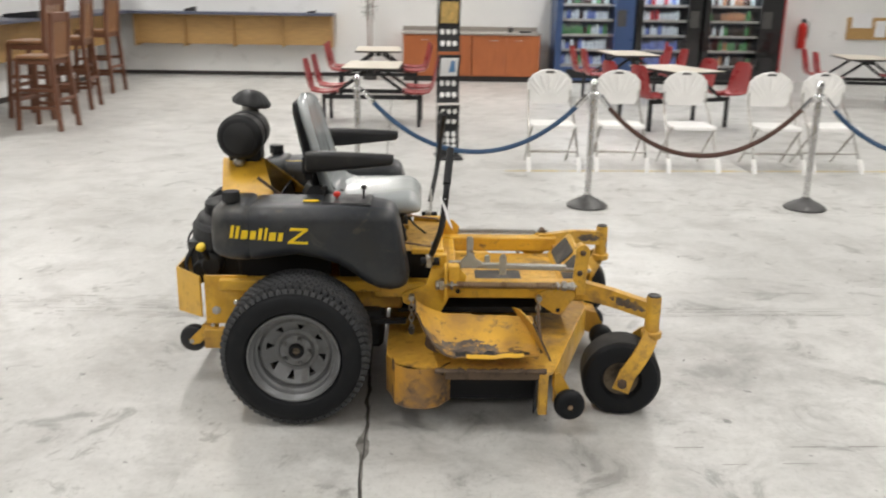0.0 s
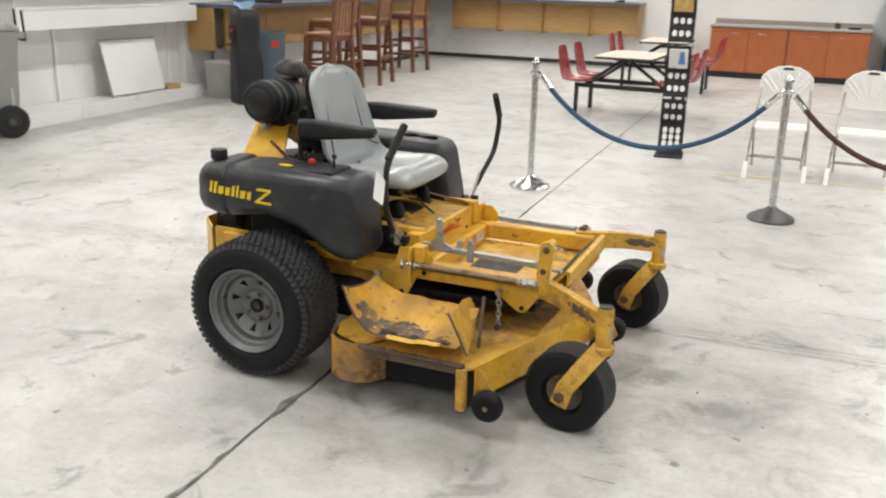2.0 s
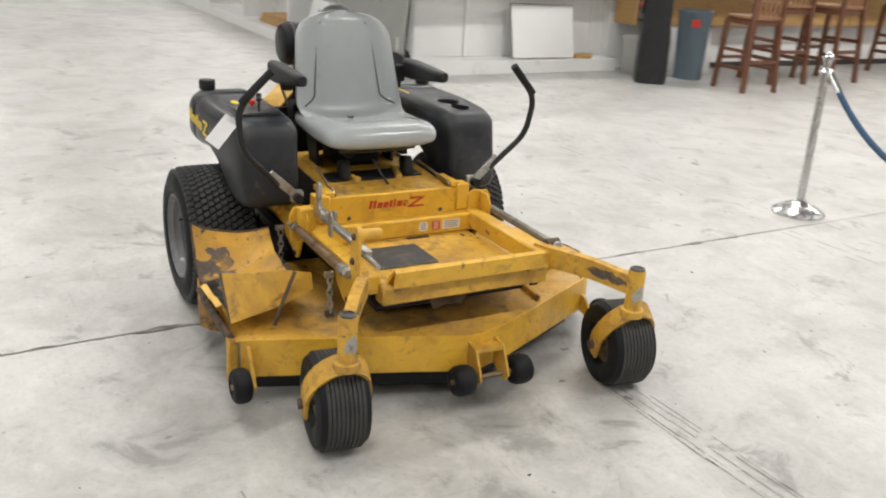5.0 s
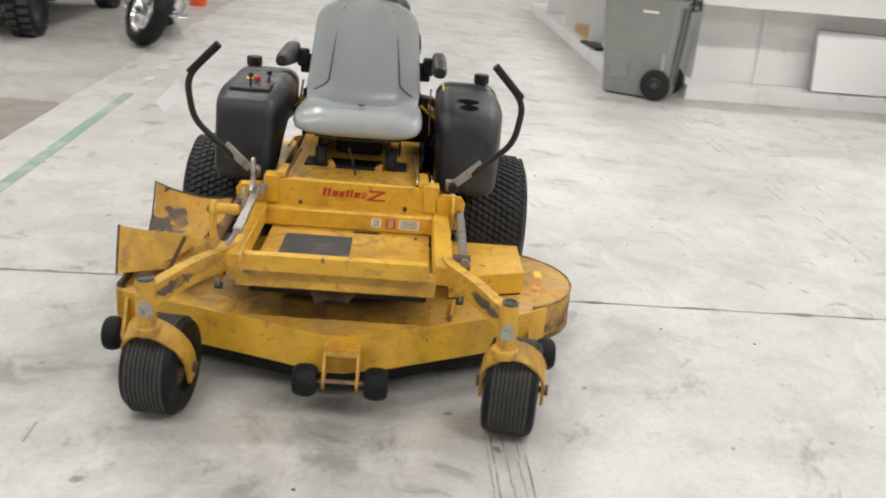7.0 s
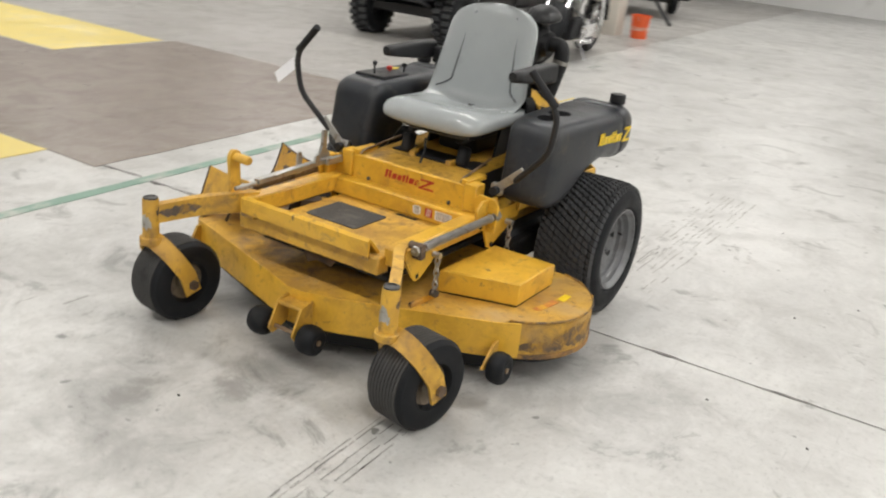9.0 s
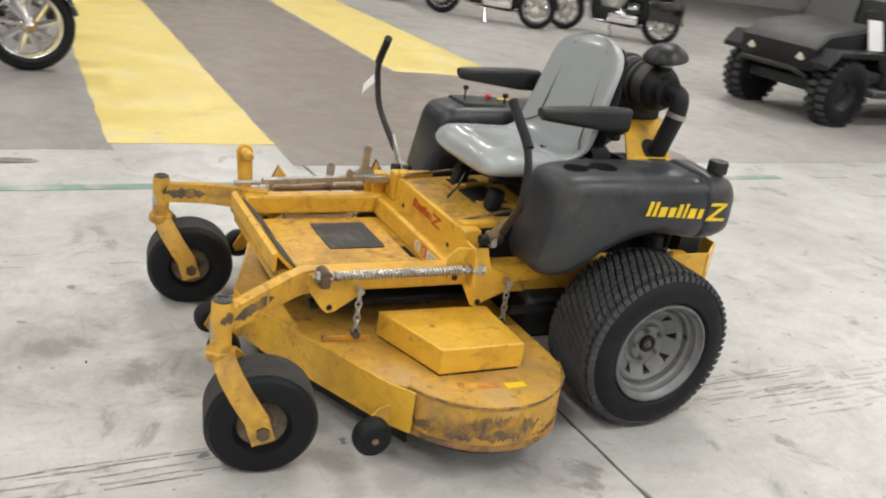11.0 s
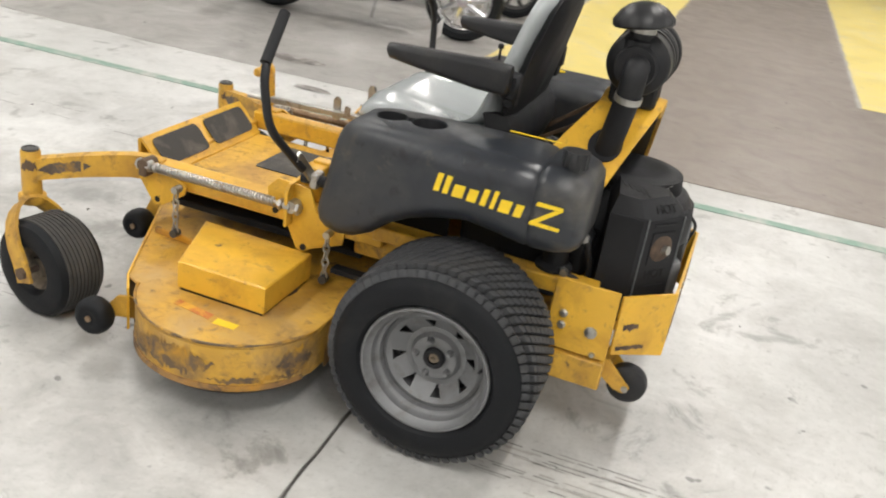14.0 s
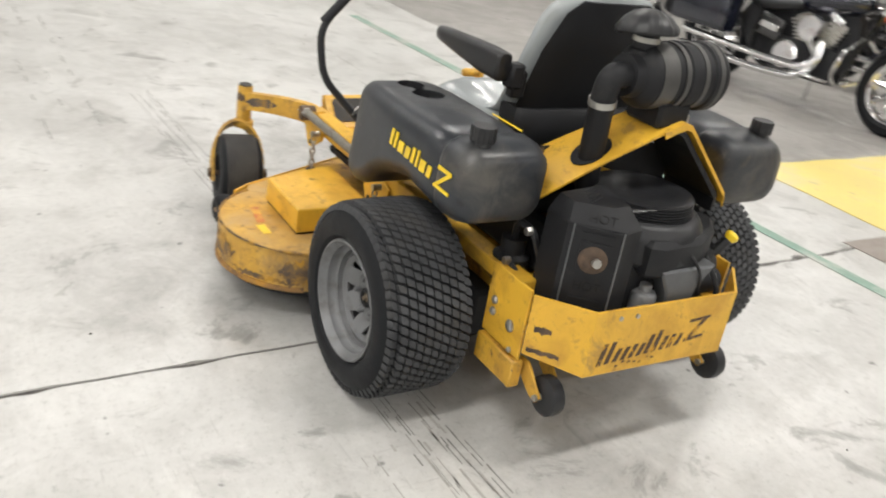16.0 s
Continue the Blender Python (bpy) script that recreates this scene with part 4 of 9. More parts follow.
sub("rod_bracket", lathe(span(B(), 1.11, 1.14, 0.395, 0.452, 0.47, 0.51, 0.004), [(0.001, 0.392), (0.020, 0.392), (0.020, 0.45), (0.001, 0.45)], (1.125, 0, 0.508), "y", 14), BARE_RUST, None, "rusty rod bracket")
both("rod_eye", lambda s: lathe(B(), [(0.001, 0.404 * s), (0.020, 0.404 * s), (0.020, 0.446 * s), (0.001, 0.446 * s)], (0.592, 0, 0.508), "y", 14), STEEL, "zinc rod eye")

# height adjuster on the operator's right
bm = tube(B(), [(1.235, -0.357, 0.549), (1.10, -0.352, 0.553)], 0.009, 8)
box(bm, (0.90, -0.352, 0.566), (0.46, 0.030, 0.022), 0.003, (0, 1.6, 1.2))
span(bm, 0.62, 0.72, -0.352, -0.328, 0.555, 0.585, 0.003)
sub("adjuster_bar", bm, STEEL, None, "zinc-plated height adjuster bar")
bm = prism(B(), [(0.672, 0.562), (0.760, 0.562), (0.760, 0.590), (0.735, 0.604), (0.722, 0.640), (0.724, 0.690), (0.716, 0.703), (0.700, 0.703), (0.694, 0.690), (0.696, 0.62), (0.672, 0.598)], "y", -0.376, -0.362, 0.002)
sub("adjuster_hook", bm, STEEL, None, "dark steel lock hook")
bm = prism(B(), [(0.838, 0.535), (0.866, 0.535), (0.868, 0.612), (0.858, 0.628), (0.846, 0.628), (0.836, 0.612)], "y", -0.382, -0.372, 0.002)
sub("adjuster_tab", bm, STEEL, None, "upright zinc locating tab")
sub("adjuster_tab", prism(B(), [(0.775, 0.575), (0.800, 0.575), (0.800, 0.606), (0.790, 0.614), (0.775, 0.606)], "y", -0.340, -0.330, 0.002), STEEL, None, "small zinc stop tab")
bm = prism(B(), [(1.205, 0.46), (1.165, 0.46), (1.150, 0.54), (1.158, 0.655), (1.172, 0.680), (1.196, 0.684), (1.212, 0.668), (1.216, 0.64), (1.205, 0.54)], "y", -0.424, -0.410, 0.002)
lathe(bm, [(0.001, -0.422), (0.030, -0.422), (0.032, -0.412), (0.030, -0.404), (0.001, -0.404)], (1.187, 0, 0.652), "y", 18)
sub("lift_pedal", bm, YELLOW_WORN, None, "yellow deck-lift pedal arm")
sub("pedal_peg", lathe(B(), [(0.001, -0.425), (0.018, -0.425), (0.018, -0.338), (0.014, -0.330), (0.001, -0.330)], (1.187, 0, 0.655), "y", 16), YELLOW_WORN, None, "yellow pedal peg")
for z in (0.650, 0.560):
    sub("pedal_bolt", lathe(B(), [(0.001, -0.434), (0.008, -0.434), (0.013, -0.428), (0.013, -0.422), (0.001, -0.422)], (1.186 - 0.10 * (0.65 - z), 0, z), "y", 8), BARE_RUST, None, "rusty pedal bolt")
bm = span(B(), 0.615, 0.665, -0.425, -0.37, 0.50, 0.585, 0.004)
sub("adjuster_tab", bm, YELLOW, None, "yellow adjuster tab")

# mower deck
def deck_outline():
    pts = [(1.288, 0.04), (1.288, -0.03), (1.225, -0.20), (1.035, -0.77), (1.015, -0.79), (0.62, -0.79), (0.40, -0.69), (0.36, -0.6), (0.36, 0.60)]
    c = (0.655, 0.60)
    for k in range(0, 24):
        a = radians(166 - 142 * k / 23)
        pts.append((c[0] + 0.300 * math.cos(a), c[1] + 0.305 * math.sin(a)))
    pts += [(0.985, 0.70), (1.235, 0.19)]
    return pts


DECK = deck_outline()
sub("mower_deck", prism(B(), DECK, "z", 0.252, 0.262, 0.002), DECK_PAINT, None, "worn yellow deck top with rust and dirt")


def skirt(name, pts, z0, z1, mat, label, thick=0.006):
    bm = B()
    loft(bm, [[(x, y, z1), (x * 1.0 + 0.0, y, z0), (x - (x - 0.66) * thick / 0.5, y * (1 - thick / 0.6), z0), (x - (x - 0.66) * thick / 0.5, y * (1 - thick / 0.6), z1)] for x, y in pts])
    return sub(name, bm, mat, None, label)


skirt("front_skirt", [(0.93, 0.775), (0.987, 0.702), (1.237, 0.191), (1.290, 0.041), (1.290, -0.031), (1.227, -0.201), (1.037, -0.772)], 0.128, 0.266, YELLOW, "yellow front wall of the deck")
# unseen black baffle, added for the dark shade under the deck front
skirt("front_shade_baffle", [(0.90, 0.70), (0.93, 0.64), (1.16, 0.17), (1.205, 0.04), (1.205, -0.04), (1.15, -0.19), (0.97, -0.70)], 0.040, 0.250, BLACK_MATT, "added black baffle that darkens the space under the deck")
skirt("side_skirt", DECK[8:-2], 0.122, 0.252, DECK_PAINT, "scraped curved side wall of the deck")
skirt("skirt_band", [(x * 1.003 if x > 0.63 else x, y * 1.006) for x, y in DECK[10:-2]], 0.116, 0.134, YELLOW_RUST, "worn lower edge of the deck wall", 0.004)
skirt("inner_wall", [(0.655 + (x - 0.655) * 0.90, y * 0.965) for x, y in DECK[9:-2]], 0.085, 0.150, BLACK_MATT, "dark inner ring below the deck wall")
skirt("rear_skirt", [(0.36, 0.60), (0.36, -0.60), (0.40, -0.69)], 0.10, 0.252, YELLOW_RUST, "dirty rear wall of the deck")
bm = B()
curve = [(0.385 + 0.0, -0.66), (0.40, -0.735), (0.45, -0.775), (0.52, -0.785), (0.575, -0.76), (0.62, -0.70)]
loft(bm, [[(x, y, 0.27), (x, y, 0.10), (x + 0.004, y + 0.006, 0.10), (x + 0.004, y + 0.006, 0.27)] for x, y in curve])
sub("discharge_baffle", bm, YELLOW_RUST, None, "curved yellow baffle by the discharge opening")
sub("discharge_edge", span(B(), 0.60, 1.0, -0.800, -0.782, 0.236, 0.268, 0.003), BARE_RUST, None, "rusty lip over the discharge opening")
# black sheet added so that the opening looks deep and shaded
sub("discharge_shade", span(B(), 0.46, 0.99, -0.60, -0.59, 0.060, 0.235), BLACK_MATT, None, "black sheet for the shade inside the discharge opening")
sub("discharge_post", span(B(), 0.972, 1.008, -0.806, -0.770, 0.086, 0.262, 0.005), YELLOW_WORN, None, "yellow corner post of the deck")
sub("deck_underside", prism(B(), [(x * 0.97 + 0.02, y * 0.96) for x, y in DECK], "z", 0.232, 0.246), BLACK_MATT, None, "black underside of the deck")
for x, y in ((0.62, 0.5), (0.85, 0.0), (0.62, -0.5)):
    bm = lathe(B(), [(0.001, 0.262), (0.10, 0.262), (0.095, 0.30), (0.055, 0.315), (0.05, 0.345), (0.001, 0.345)], (x, y, 0), "z", 20)
    sub("spindle_housing", bm, BARE_RUST, None, "rusty spindle housing")
# added black plate, stands in for the shadow between pan and deck
sub("belt_shadow_plate", span(B(), 0.40, 1.12, -0.31, 0.31, 0.335, 0.36, 0.004), BLACK_MATT, None, "black plate for the shade under the floor pan")
ragged = [(-0.30, 0.402)] + [(-0.30 + 0.6 * k / 16, 0.366 + 0.035 * noise.noise(Vector((k * 0.9, 2.0, 0))) - (0.05 if 5 < k < 10 else 0)) for k in range(17)] + [(0.30, 0.402)]
sub("torn_flap", prism(B(), ragged, "x", 1.115, 1.121), BARE_RUST, None, "ragged torn sheet under the cross member")

sub("deck_rib", prism(B(), [(1.105, 0.395), (0.945, 0.412), (0.945, 0.424), (1.105, 0.408)], "z", 0.262, 0.284, 0.003), YELLOW_RUST, None, "dirty rib on the deck")
bm = prism(B(), [(0.915, 0.40), (0.815, 0.69), (0.522, 0.69), (0.522, 0.41)], "z", 0.270, 0.358, 0.004)
sub("belt_cover", bm, YELLOW, None, "yellow five-sided belt cover")
# solid black sheet drawn as the shadow line below the belt cover
sub("cover_shadow_gap", prism(B(), [(0.905, 0.40), (0.81, 0.684), (0.53, 0.684), (0.53, 0.41)], "z", 0.262, 0.271), BLACK_MATT, None, "black sheet for the shade under the cover")
bm = B()
prism(bm, [(0.775, 0.735), (0.645, 0.755), (0.645, 0.785), (0.775, 0.765)], "z", 0.2625, 0.2632)
sub("warning_label", bm, FADED_RED, None, "faded red warning label")
bm = B()
prism(bm, [(0.625, 0.765), (0.555, 0.765), (0.555, 0.795), (0.625, 0.797)], "z", 0.2625, 0.2632)
sub("warning_label", bm, DECAL_Y, None, "faded yellow warning label")

# discharge chute, folded up and bent
def chute_at(u, v, lift=0.0):
    """A point of the rolled sheet: u from the upturned rear edge to the front, v from the hinge out to the torn edge."""
    x = 0.476 + 0.490 * u
    roll = max(0.0, 1 - u / 0.30) ** 2
    y = -0.492 - 0.308 * v - 0.06 * (1 - v) * u
    z = 0.402 - 0.068 * v - 0.030 * math.sin(v * math.pi) + roll * (0.062 + 0.118 * v) + 0.012 * u * (1 - v)
    z += 0.010 * noise.noise(Vector((x * 8, y * 8, 1))) + 0.006 * noise.noise(Vector((x * 21, y * 19, 4)))
    return (x + 0.012 * roll * v, y, z + lift)


bm = B()
grid = [[chute_at(i / 22, j / 12 * (0.985 + 0.03 * noise.noise(Vector((i * 0.9, 2, 3))) if j == 12 else 1.0)) for j in range(13)] for i in range(23)]
loft(bm, [row + [(p[0] - 0.001, p[1] + 0.002, p[2] - 0.005) for p in row[::-1]] for row in grid])
sub("chute", bm, YELLOW_CHUTE, None, "bent and rusted yellow discharge chute")


def chute_patch(name, mat, label, keep, lift):
    """A ragged area of the chute: the small faces for which keep(u, v) holds."""
    bm = B()
    nu, nv = 132, 76
    seen = {}

    def vert(i, j):
        if (i, j) not in seen:
            seen[i, j] = bm.verts.new(chute_at(i / nu, j / nv, lift))
        return seen[i, j]

    for i in range(nu):
        for j in range(nv):
            if keep((i + 0.5) / nu, (j + 0.5) / nv):
                bm.faces.new((vert(i, j), vert(i + 1, j), vert(i + 1, j + 1), vert(i, j + 1)))
    sub(name, bm, mat, None, label)


def grit(u, v, k):
    return noise.noise(Vector((u * 9, v * 4, k))) + 0.7 * noise.noise(Vector((u * 26, v * 9, k + 3)))


chute_patch("bare_patch", SCRAPED_DARK, "bare grey-brown steel on the worn chute", lambda u, v: 1.0 - ((u - 0.38) / 0.36) ** 2 - ((v - 0.80) / 0.36) ** 2 + 0.80 * grit(u, v, 2) > 0.22, 0.0016)
chute_patch("rust_patch", SCRAPED, "rusty patch on the worn chute", lambda u, v: 1.0 - ((u - 0.72) / 0.26) ** 2 - ((v - 0.86) / 0.30) ** 2 + 0.9 * grit(u, v, 7) > 0.55, 0.0012)
chute_patch("torn_gap", BLACK_MATT, "dark tear behind the torn edge", lambda u, v: 0.33 < u < 0.93 and 0.83 + 0.05 * grit(u, 0, 5) < v < 0.965, 0.003)
strip = [chute_at(0.42 + 0.46 * k / 12, 0.99, 0.006 + 0.003 * noise.noise(Vector((k * 0.8, 3, 3)))) for k in range(13)]
sub("torn_strip", ribbon(B(), [(x, y - 0.008, z) for x, y, z in strip], 0.022, 0.003, (0.1, 1, 0.35)), YELLOW, None, "bright torn strip along the chute edge")
bm = B()
front = [(0.938, -0.806, 0.478), (0.930, -0.70, 0.462), (0.912, -0.58, 0.452), (0.893, -0.466, 0.420), (0.925, -0.47, 0.372), (0.965, -0.60, 0.340), (1.012, -0.796, 0.322)]
loft(bm, [front, [(x - 0.006, y, z - 0.001) for x, y, z in front]])
sub("chute_wing", bm, YELLOW_WORN, None, "bent front wing of the chute")
sub("wing_edge", tube(B(), [(0.936, -0.807, 0.480), (0.975, -0.803, 0.40), (1.012, -0.798, 0.320)], 0.0045, 6), BARE_RUST, None, "rusted folded edge of the front wing")
sub("chute_edge", tube(B(), [chute_at(0, k / 8) for k in range(9)] + [chute_at(u, 1.0) for u in (0.06, 0.14, 0.24, 0.34)], 0.004, 6), BARE_RUST, None, "rusted folded edge of the chute")
sub("chute_rod", tube(B(), [(0.985, -0.56, 0.47), (0.990, -0.60, 0.38), (1.0, -0.64, 0.285)], 0.007, 8), BARE_RUST, None, "rusty chute hinge rod")
lumps = [(0.56 + 0.44 * k / 40, -0.796 + 0.006 * noise.noise(Vector((k * 0.7, 1, 1))), 0.272 + 0.006 * noise.noise(Vector((k * 0.5, 5, 1)))) for k in range(41)]
sub("caked_dirt", tube(B(), lumps, [0.010 + 0.008 * noise.noise(Vector((k * 1.3, 9, 2))) for k in range(41)], 7), BARE_RUST, None, "brown caked clippings along the discharge lip")


def wall_patch(pts, z0, z1, seed, out=0.0025):
    """A ragged scraped area on the upright wall along the line of points."""
    line = [Vector((*p, 0)) for p in pts]
    fine = []
    for a, b in zip(line, line[1:]):
        fine += [a + (b - a) * k / 5 for k in range(5)]
    fine.append(line[-1])
    cols = []
    n = len(fine) - 1
    for i, p in enumerate(fine):
        d = (fine[min(i + 1, n)] - fine[max(i - 1, 0)]).normalized()
        nn = d.cross(Vector((0, 0, 1)))
        if nn.dot(p - Vector((0.66, 0, 0))) < 0:
            nn = -nn
        taper = min(1.0, 3.0 * i / n, 3.0 * (n - i) / n)
        mid = (z0 + z1) / 2 + 0.02 * noise.noise(Vector((i * 0.35, seed, 0)))
        half = (z1 - z0) / 2 * taper
        lo = mid - half * (0.75 + 0.6 * noise.noise(Vector((i * 0.9, seed, 3))))
        hi = mid + half * (0.75 + 0.6 * noise.noise(Vector((i * 0.9, seed, 7))))
        q = p + nn * out
        cols.append(((q.x, q.y, max(z0, lo)), (q.x, q.y, min(z1, max(hi, lo + 0.0005)))))
    bm = B()
    for a, b in zip(cols, cols[1:]):
        bm.faces.new([bm.verts.new(p) for p in (a[0], b[0], b[1], a[1])])
    sub("bare_patch", bm, SCRAPED, None, "scraped bare patch on the deck wall")


wall_patch(DECK[18:28], 0.140, 0.246, 1.0)
wall_patch(DECK[24:33], 0.136, 0.190, 2.0)
wall_patch(DECK[11:20], 0.136, 0.162, 3.0)
wall_patch(DECK[9:14], 0.128, 0.246, 4.0)
edge = [(x * 1.0, y, 0.2625) for x, y in DECK[9:33]]
sub("chipped_edge", tube(B(), edge, [max(0.0012, 0.0042 + 0.006 * noise.noise(Vector((k * 1.9, 3, 1)))) for k in range(len(edge))], 6), SCRAPED, None, "chipped bare rim of the deck")
for y_ in (-0.285, 0.285):
    sub("bare_patch", prism(B(), [(1.2335, y_ - 0.05), (1.2535, y_ - 0.045), (1.2535, y_ + 0.02), (1.2335, y_ + 0.012)] if y_ > 0 else [(1.2335, y_ - 0.012), (1.2535, y_ - 0.02), (1.2535, y_ + 0.045), (1.2335, y_ + 0.05)], "z", 0.4595, 0.4715), SCRAPED, None, "bent bare corner of the foot plate")


# anti-scalp rollers
def roller(x, y, z, r, w, bracket=True, s=1):
    rl = sub("deck_roller", lathe(B(), [(0.012, -w * 0.44), (r * 0.42, -w * 0.46), (r * 0.50, -w / 2), (r * 0.70, -w / 2), (r * 0.86, -w * 0.42), (r * 0.96, -w * 0.26), (r, 0), (r * 0.96, w * 0.26), (r * 0.86, w * 0.42), (r * 0.70, w / 2), (r * 0.50, w / 2), (r * 0.42, w * 0.46), (0.012, w * 0.44)], (x, y, z), "y", 28), RUBBER, None, "black plastic anti-scalp roller")
    bm = tube(B(), [(x, y - w * 0.52, z), (x, y + w * 0.52, z)], 0.010, 8)
    sub("roller_bolt", bm, BRONZE, rl, "steel roller bolt")
    return rl


roller(1.052, 0.768, 0.134, 0.060, 0.066)
roller(1.098, -0.790, 0.128, 0.062, 0.062)
roller(1.360, 0.158, 0.135, 0.056, 0.080)
roller(1.360, -0.078, 0.135, 0.056, 0.080)
bm = prism(B(), [(0.97, 0.20), (1.01, 0.19), (1.08, 0.115), (1.06, 0.108), (0.90, 0.14), (0.90, 0.20)], "y", 0.706, 0.716)
sub("roller_bracket", bm, YELLOW_WORN, None, "yellow roller bracket")
bm = prism(B(), [(1.03, 0.246), (1.062, 0.246), (1.130, 0.132), (1.118, 0.108), (1.085, 0.112), (1.03, 0.19)], "y", -0.756, -0.744)
sub("roller_bracket", bm, YELLOW_WORN, None, "yellow roller bracket")
bm = B()
for y in (-0.022, 0.090):
    prism(bm, [(1.285, 0.245), (1.345, 0.232), (1.392, 0.135), (1.372, 0.108), (1.335, 0.118), (1.285, 0.145)], "y", y, y + 0.009)
span(bm, 1.262, 1.345, -0.016, 0.092, 0.216, 0.232, 0.002)
sub("nose_bracket", bm, YELLOW_WORN, None, "yellow nose roller bracket")
sub("nose_bolt", tube(B(), [(1.360, -0.118, 0.135), (1.360, 0.198, 0.135)], 0.008, 8), BRONZE, None, "steel bolt through the nose rollers")


# deck chains
def chain(x, y, z0, z1):
    n = 6
    anchor = sub("deck_chain", lathe(B(), [(0.001, -0.02), (0.012, -0.02), (0.012, 0.012), (0.001, 0.012)], (x, y, z1 + 0.012), "y", 10), STEEL, None, "steel chain that carries the deck")
    for k in range(n):
        z = z1 + (z0 - z1) * (k + 0.5) / n
        ring = []
        for i in range(14):
            a = 2 * math.pi * i / 14
            u, v = 0.0095 * math.cos(a), (z1 - z0) / n * 0.66 * math.sin(a)
            ring.append((x + (u if k % 2 else 0), y + (0 if k % 2 else u), z + v))
        sub("link", tube(B(), ring + ring[:2], 0.0038, 6), STEEL, anchor)
    sub("chain_bolt", lathe(B(), [(0.001, -0.014), (0.014, -0.014), (0.014, 0.014), (0.001, 0.014)], (x, y, z0), "y", 8), DARK_STEEL, anchor)


for s in (1, -1):
    chain(1.005, 0.437 * s, 0.300, 0.440)
    chain(0.462, 0.437 * s, 0.300, 0.440)


# hydro pump and dark frame behind the deck
sub("chassis_rear", span(B(), -0.44, 0.42, -0.33, 0.33, 0.36, 0.46, 0.008), YELLOW_WORN, None, "yellow rear chassis")
sub("transmission", span(B(), -0.16, 0.34, -0.40, 0.40, 0.20, 0.37, 0.02), BLACK_MATT, None, "dark hydrostatic transmission")
both("axle_housing", lambda s: lathe(B(), [(0.001, 0.36 * s), (0.07, 0.36 * s), (0.06, 0.60 * s), (0.001, 0.60 * s)], (0, 0, 0.30), "y", 18), BLACK_MATT, "dark axle housing")
both("tank_support", lambda s: span(B(), -0.36, 0.33, 0.34 * s, 0.405 * s, 0.462, 0.510, 0.004), YELLOW, "yellow tank support")
for y0_, y1_ in ((-0.44, -0.40), (0.40, 0.44)):
    sub("deck_link", span(B(), 0.20, 0.44, y0_, y1_, 0.33, 0.345), BLACK_MATT, None, "dark deck link")


# tanks
def tank_rings(s):
    """Cross-sections from the rear to the front: x, bottom, top, inner y, outer y, corner radius."""
    rows = [(-0.338, 0.735, 0.868, 0.385, 0.560, 0.045), (-0.330, 0.712, 0.890, 0.352, 0.592, 0.055), (-0.310, 0.698, 0.905, 0.336, 0.608, 0.062), (-0.26, 0.686, 0.920, 0.326, 0.617, 0.066), (-0.205, 0.683, 0.922, 0.325, 0.6175, 0.066), (-0.190, 0.684, 0.917, 0.327, 0.6165, 0.064), (-0.180, 0.689, 0.907, 0.333, 0.6105, 0.060), (-0.168, 0.685, 0.913, 0.328, 0.6155, 0.062),
            (-0.10, 0.682, 0.917, 0.326, 0.617, 0.062), (0.0, 0.678, 0.916, 0.326, 0.617, 0.060), (0.09, 0.662, 0.915, 0.326, 0.616, 0.058), (0.16, 0.640, 0.914, 0.326, 0.613, 0.056), (0.22, 0.605, 0.912, 0.328, 0.608, 0.055),
            (0.27, 0.560, 0.910, 0.330, 0.602, 0.054), (0.32, 0.532, 0.908, 0.334, 0.595, 0.052), (0.36, 0.524, 0.902, 0.338, 0.588, 0.050), (0.392, 0.528, 0.890, 0.344, 0.580, 0.048), (0.412, 0.540, 0.868, 0.352, 0.570, 0.044), (0.424, 0.560, 0.83, 0.365, 0.556, 0.040)]
    out = []
    for x, z0, z1, y0, y1, r in rows:
        z0 -= 0.032 * min(1.0, max(0.0, (-0.02 - x) / 0.14))
        z1 -= 0.036 - 0.010 * max(0.0, (x - 0.36) / 0.064)
        if s > 0 and x < -0.1:
            x = -0.1 + (x + 0.1) * 0.89
        ring = rrect((y0 + y1) / 2, (z0 + z1) / 2, y1 - y0, z1 - z0, r, 5)
        lean = []
        for y, z in ring:
            k = (z - z0) / (z1 - z0)
            lean.append((x - 0.028 * (k - 0.4) * max(0, (x - 0.2) / 0.22) + 0.016 * max(0, (x - 0.3) / 0.12) * (1 - k), s * (y - 0.012 * max(0, k - 0.55)), z))
        out.append(lean)
    return out


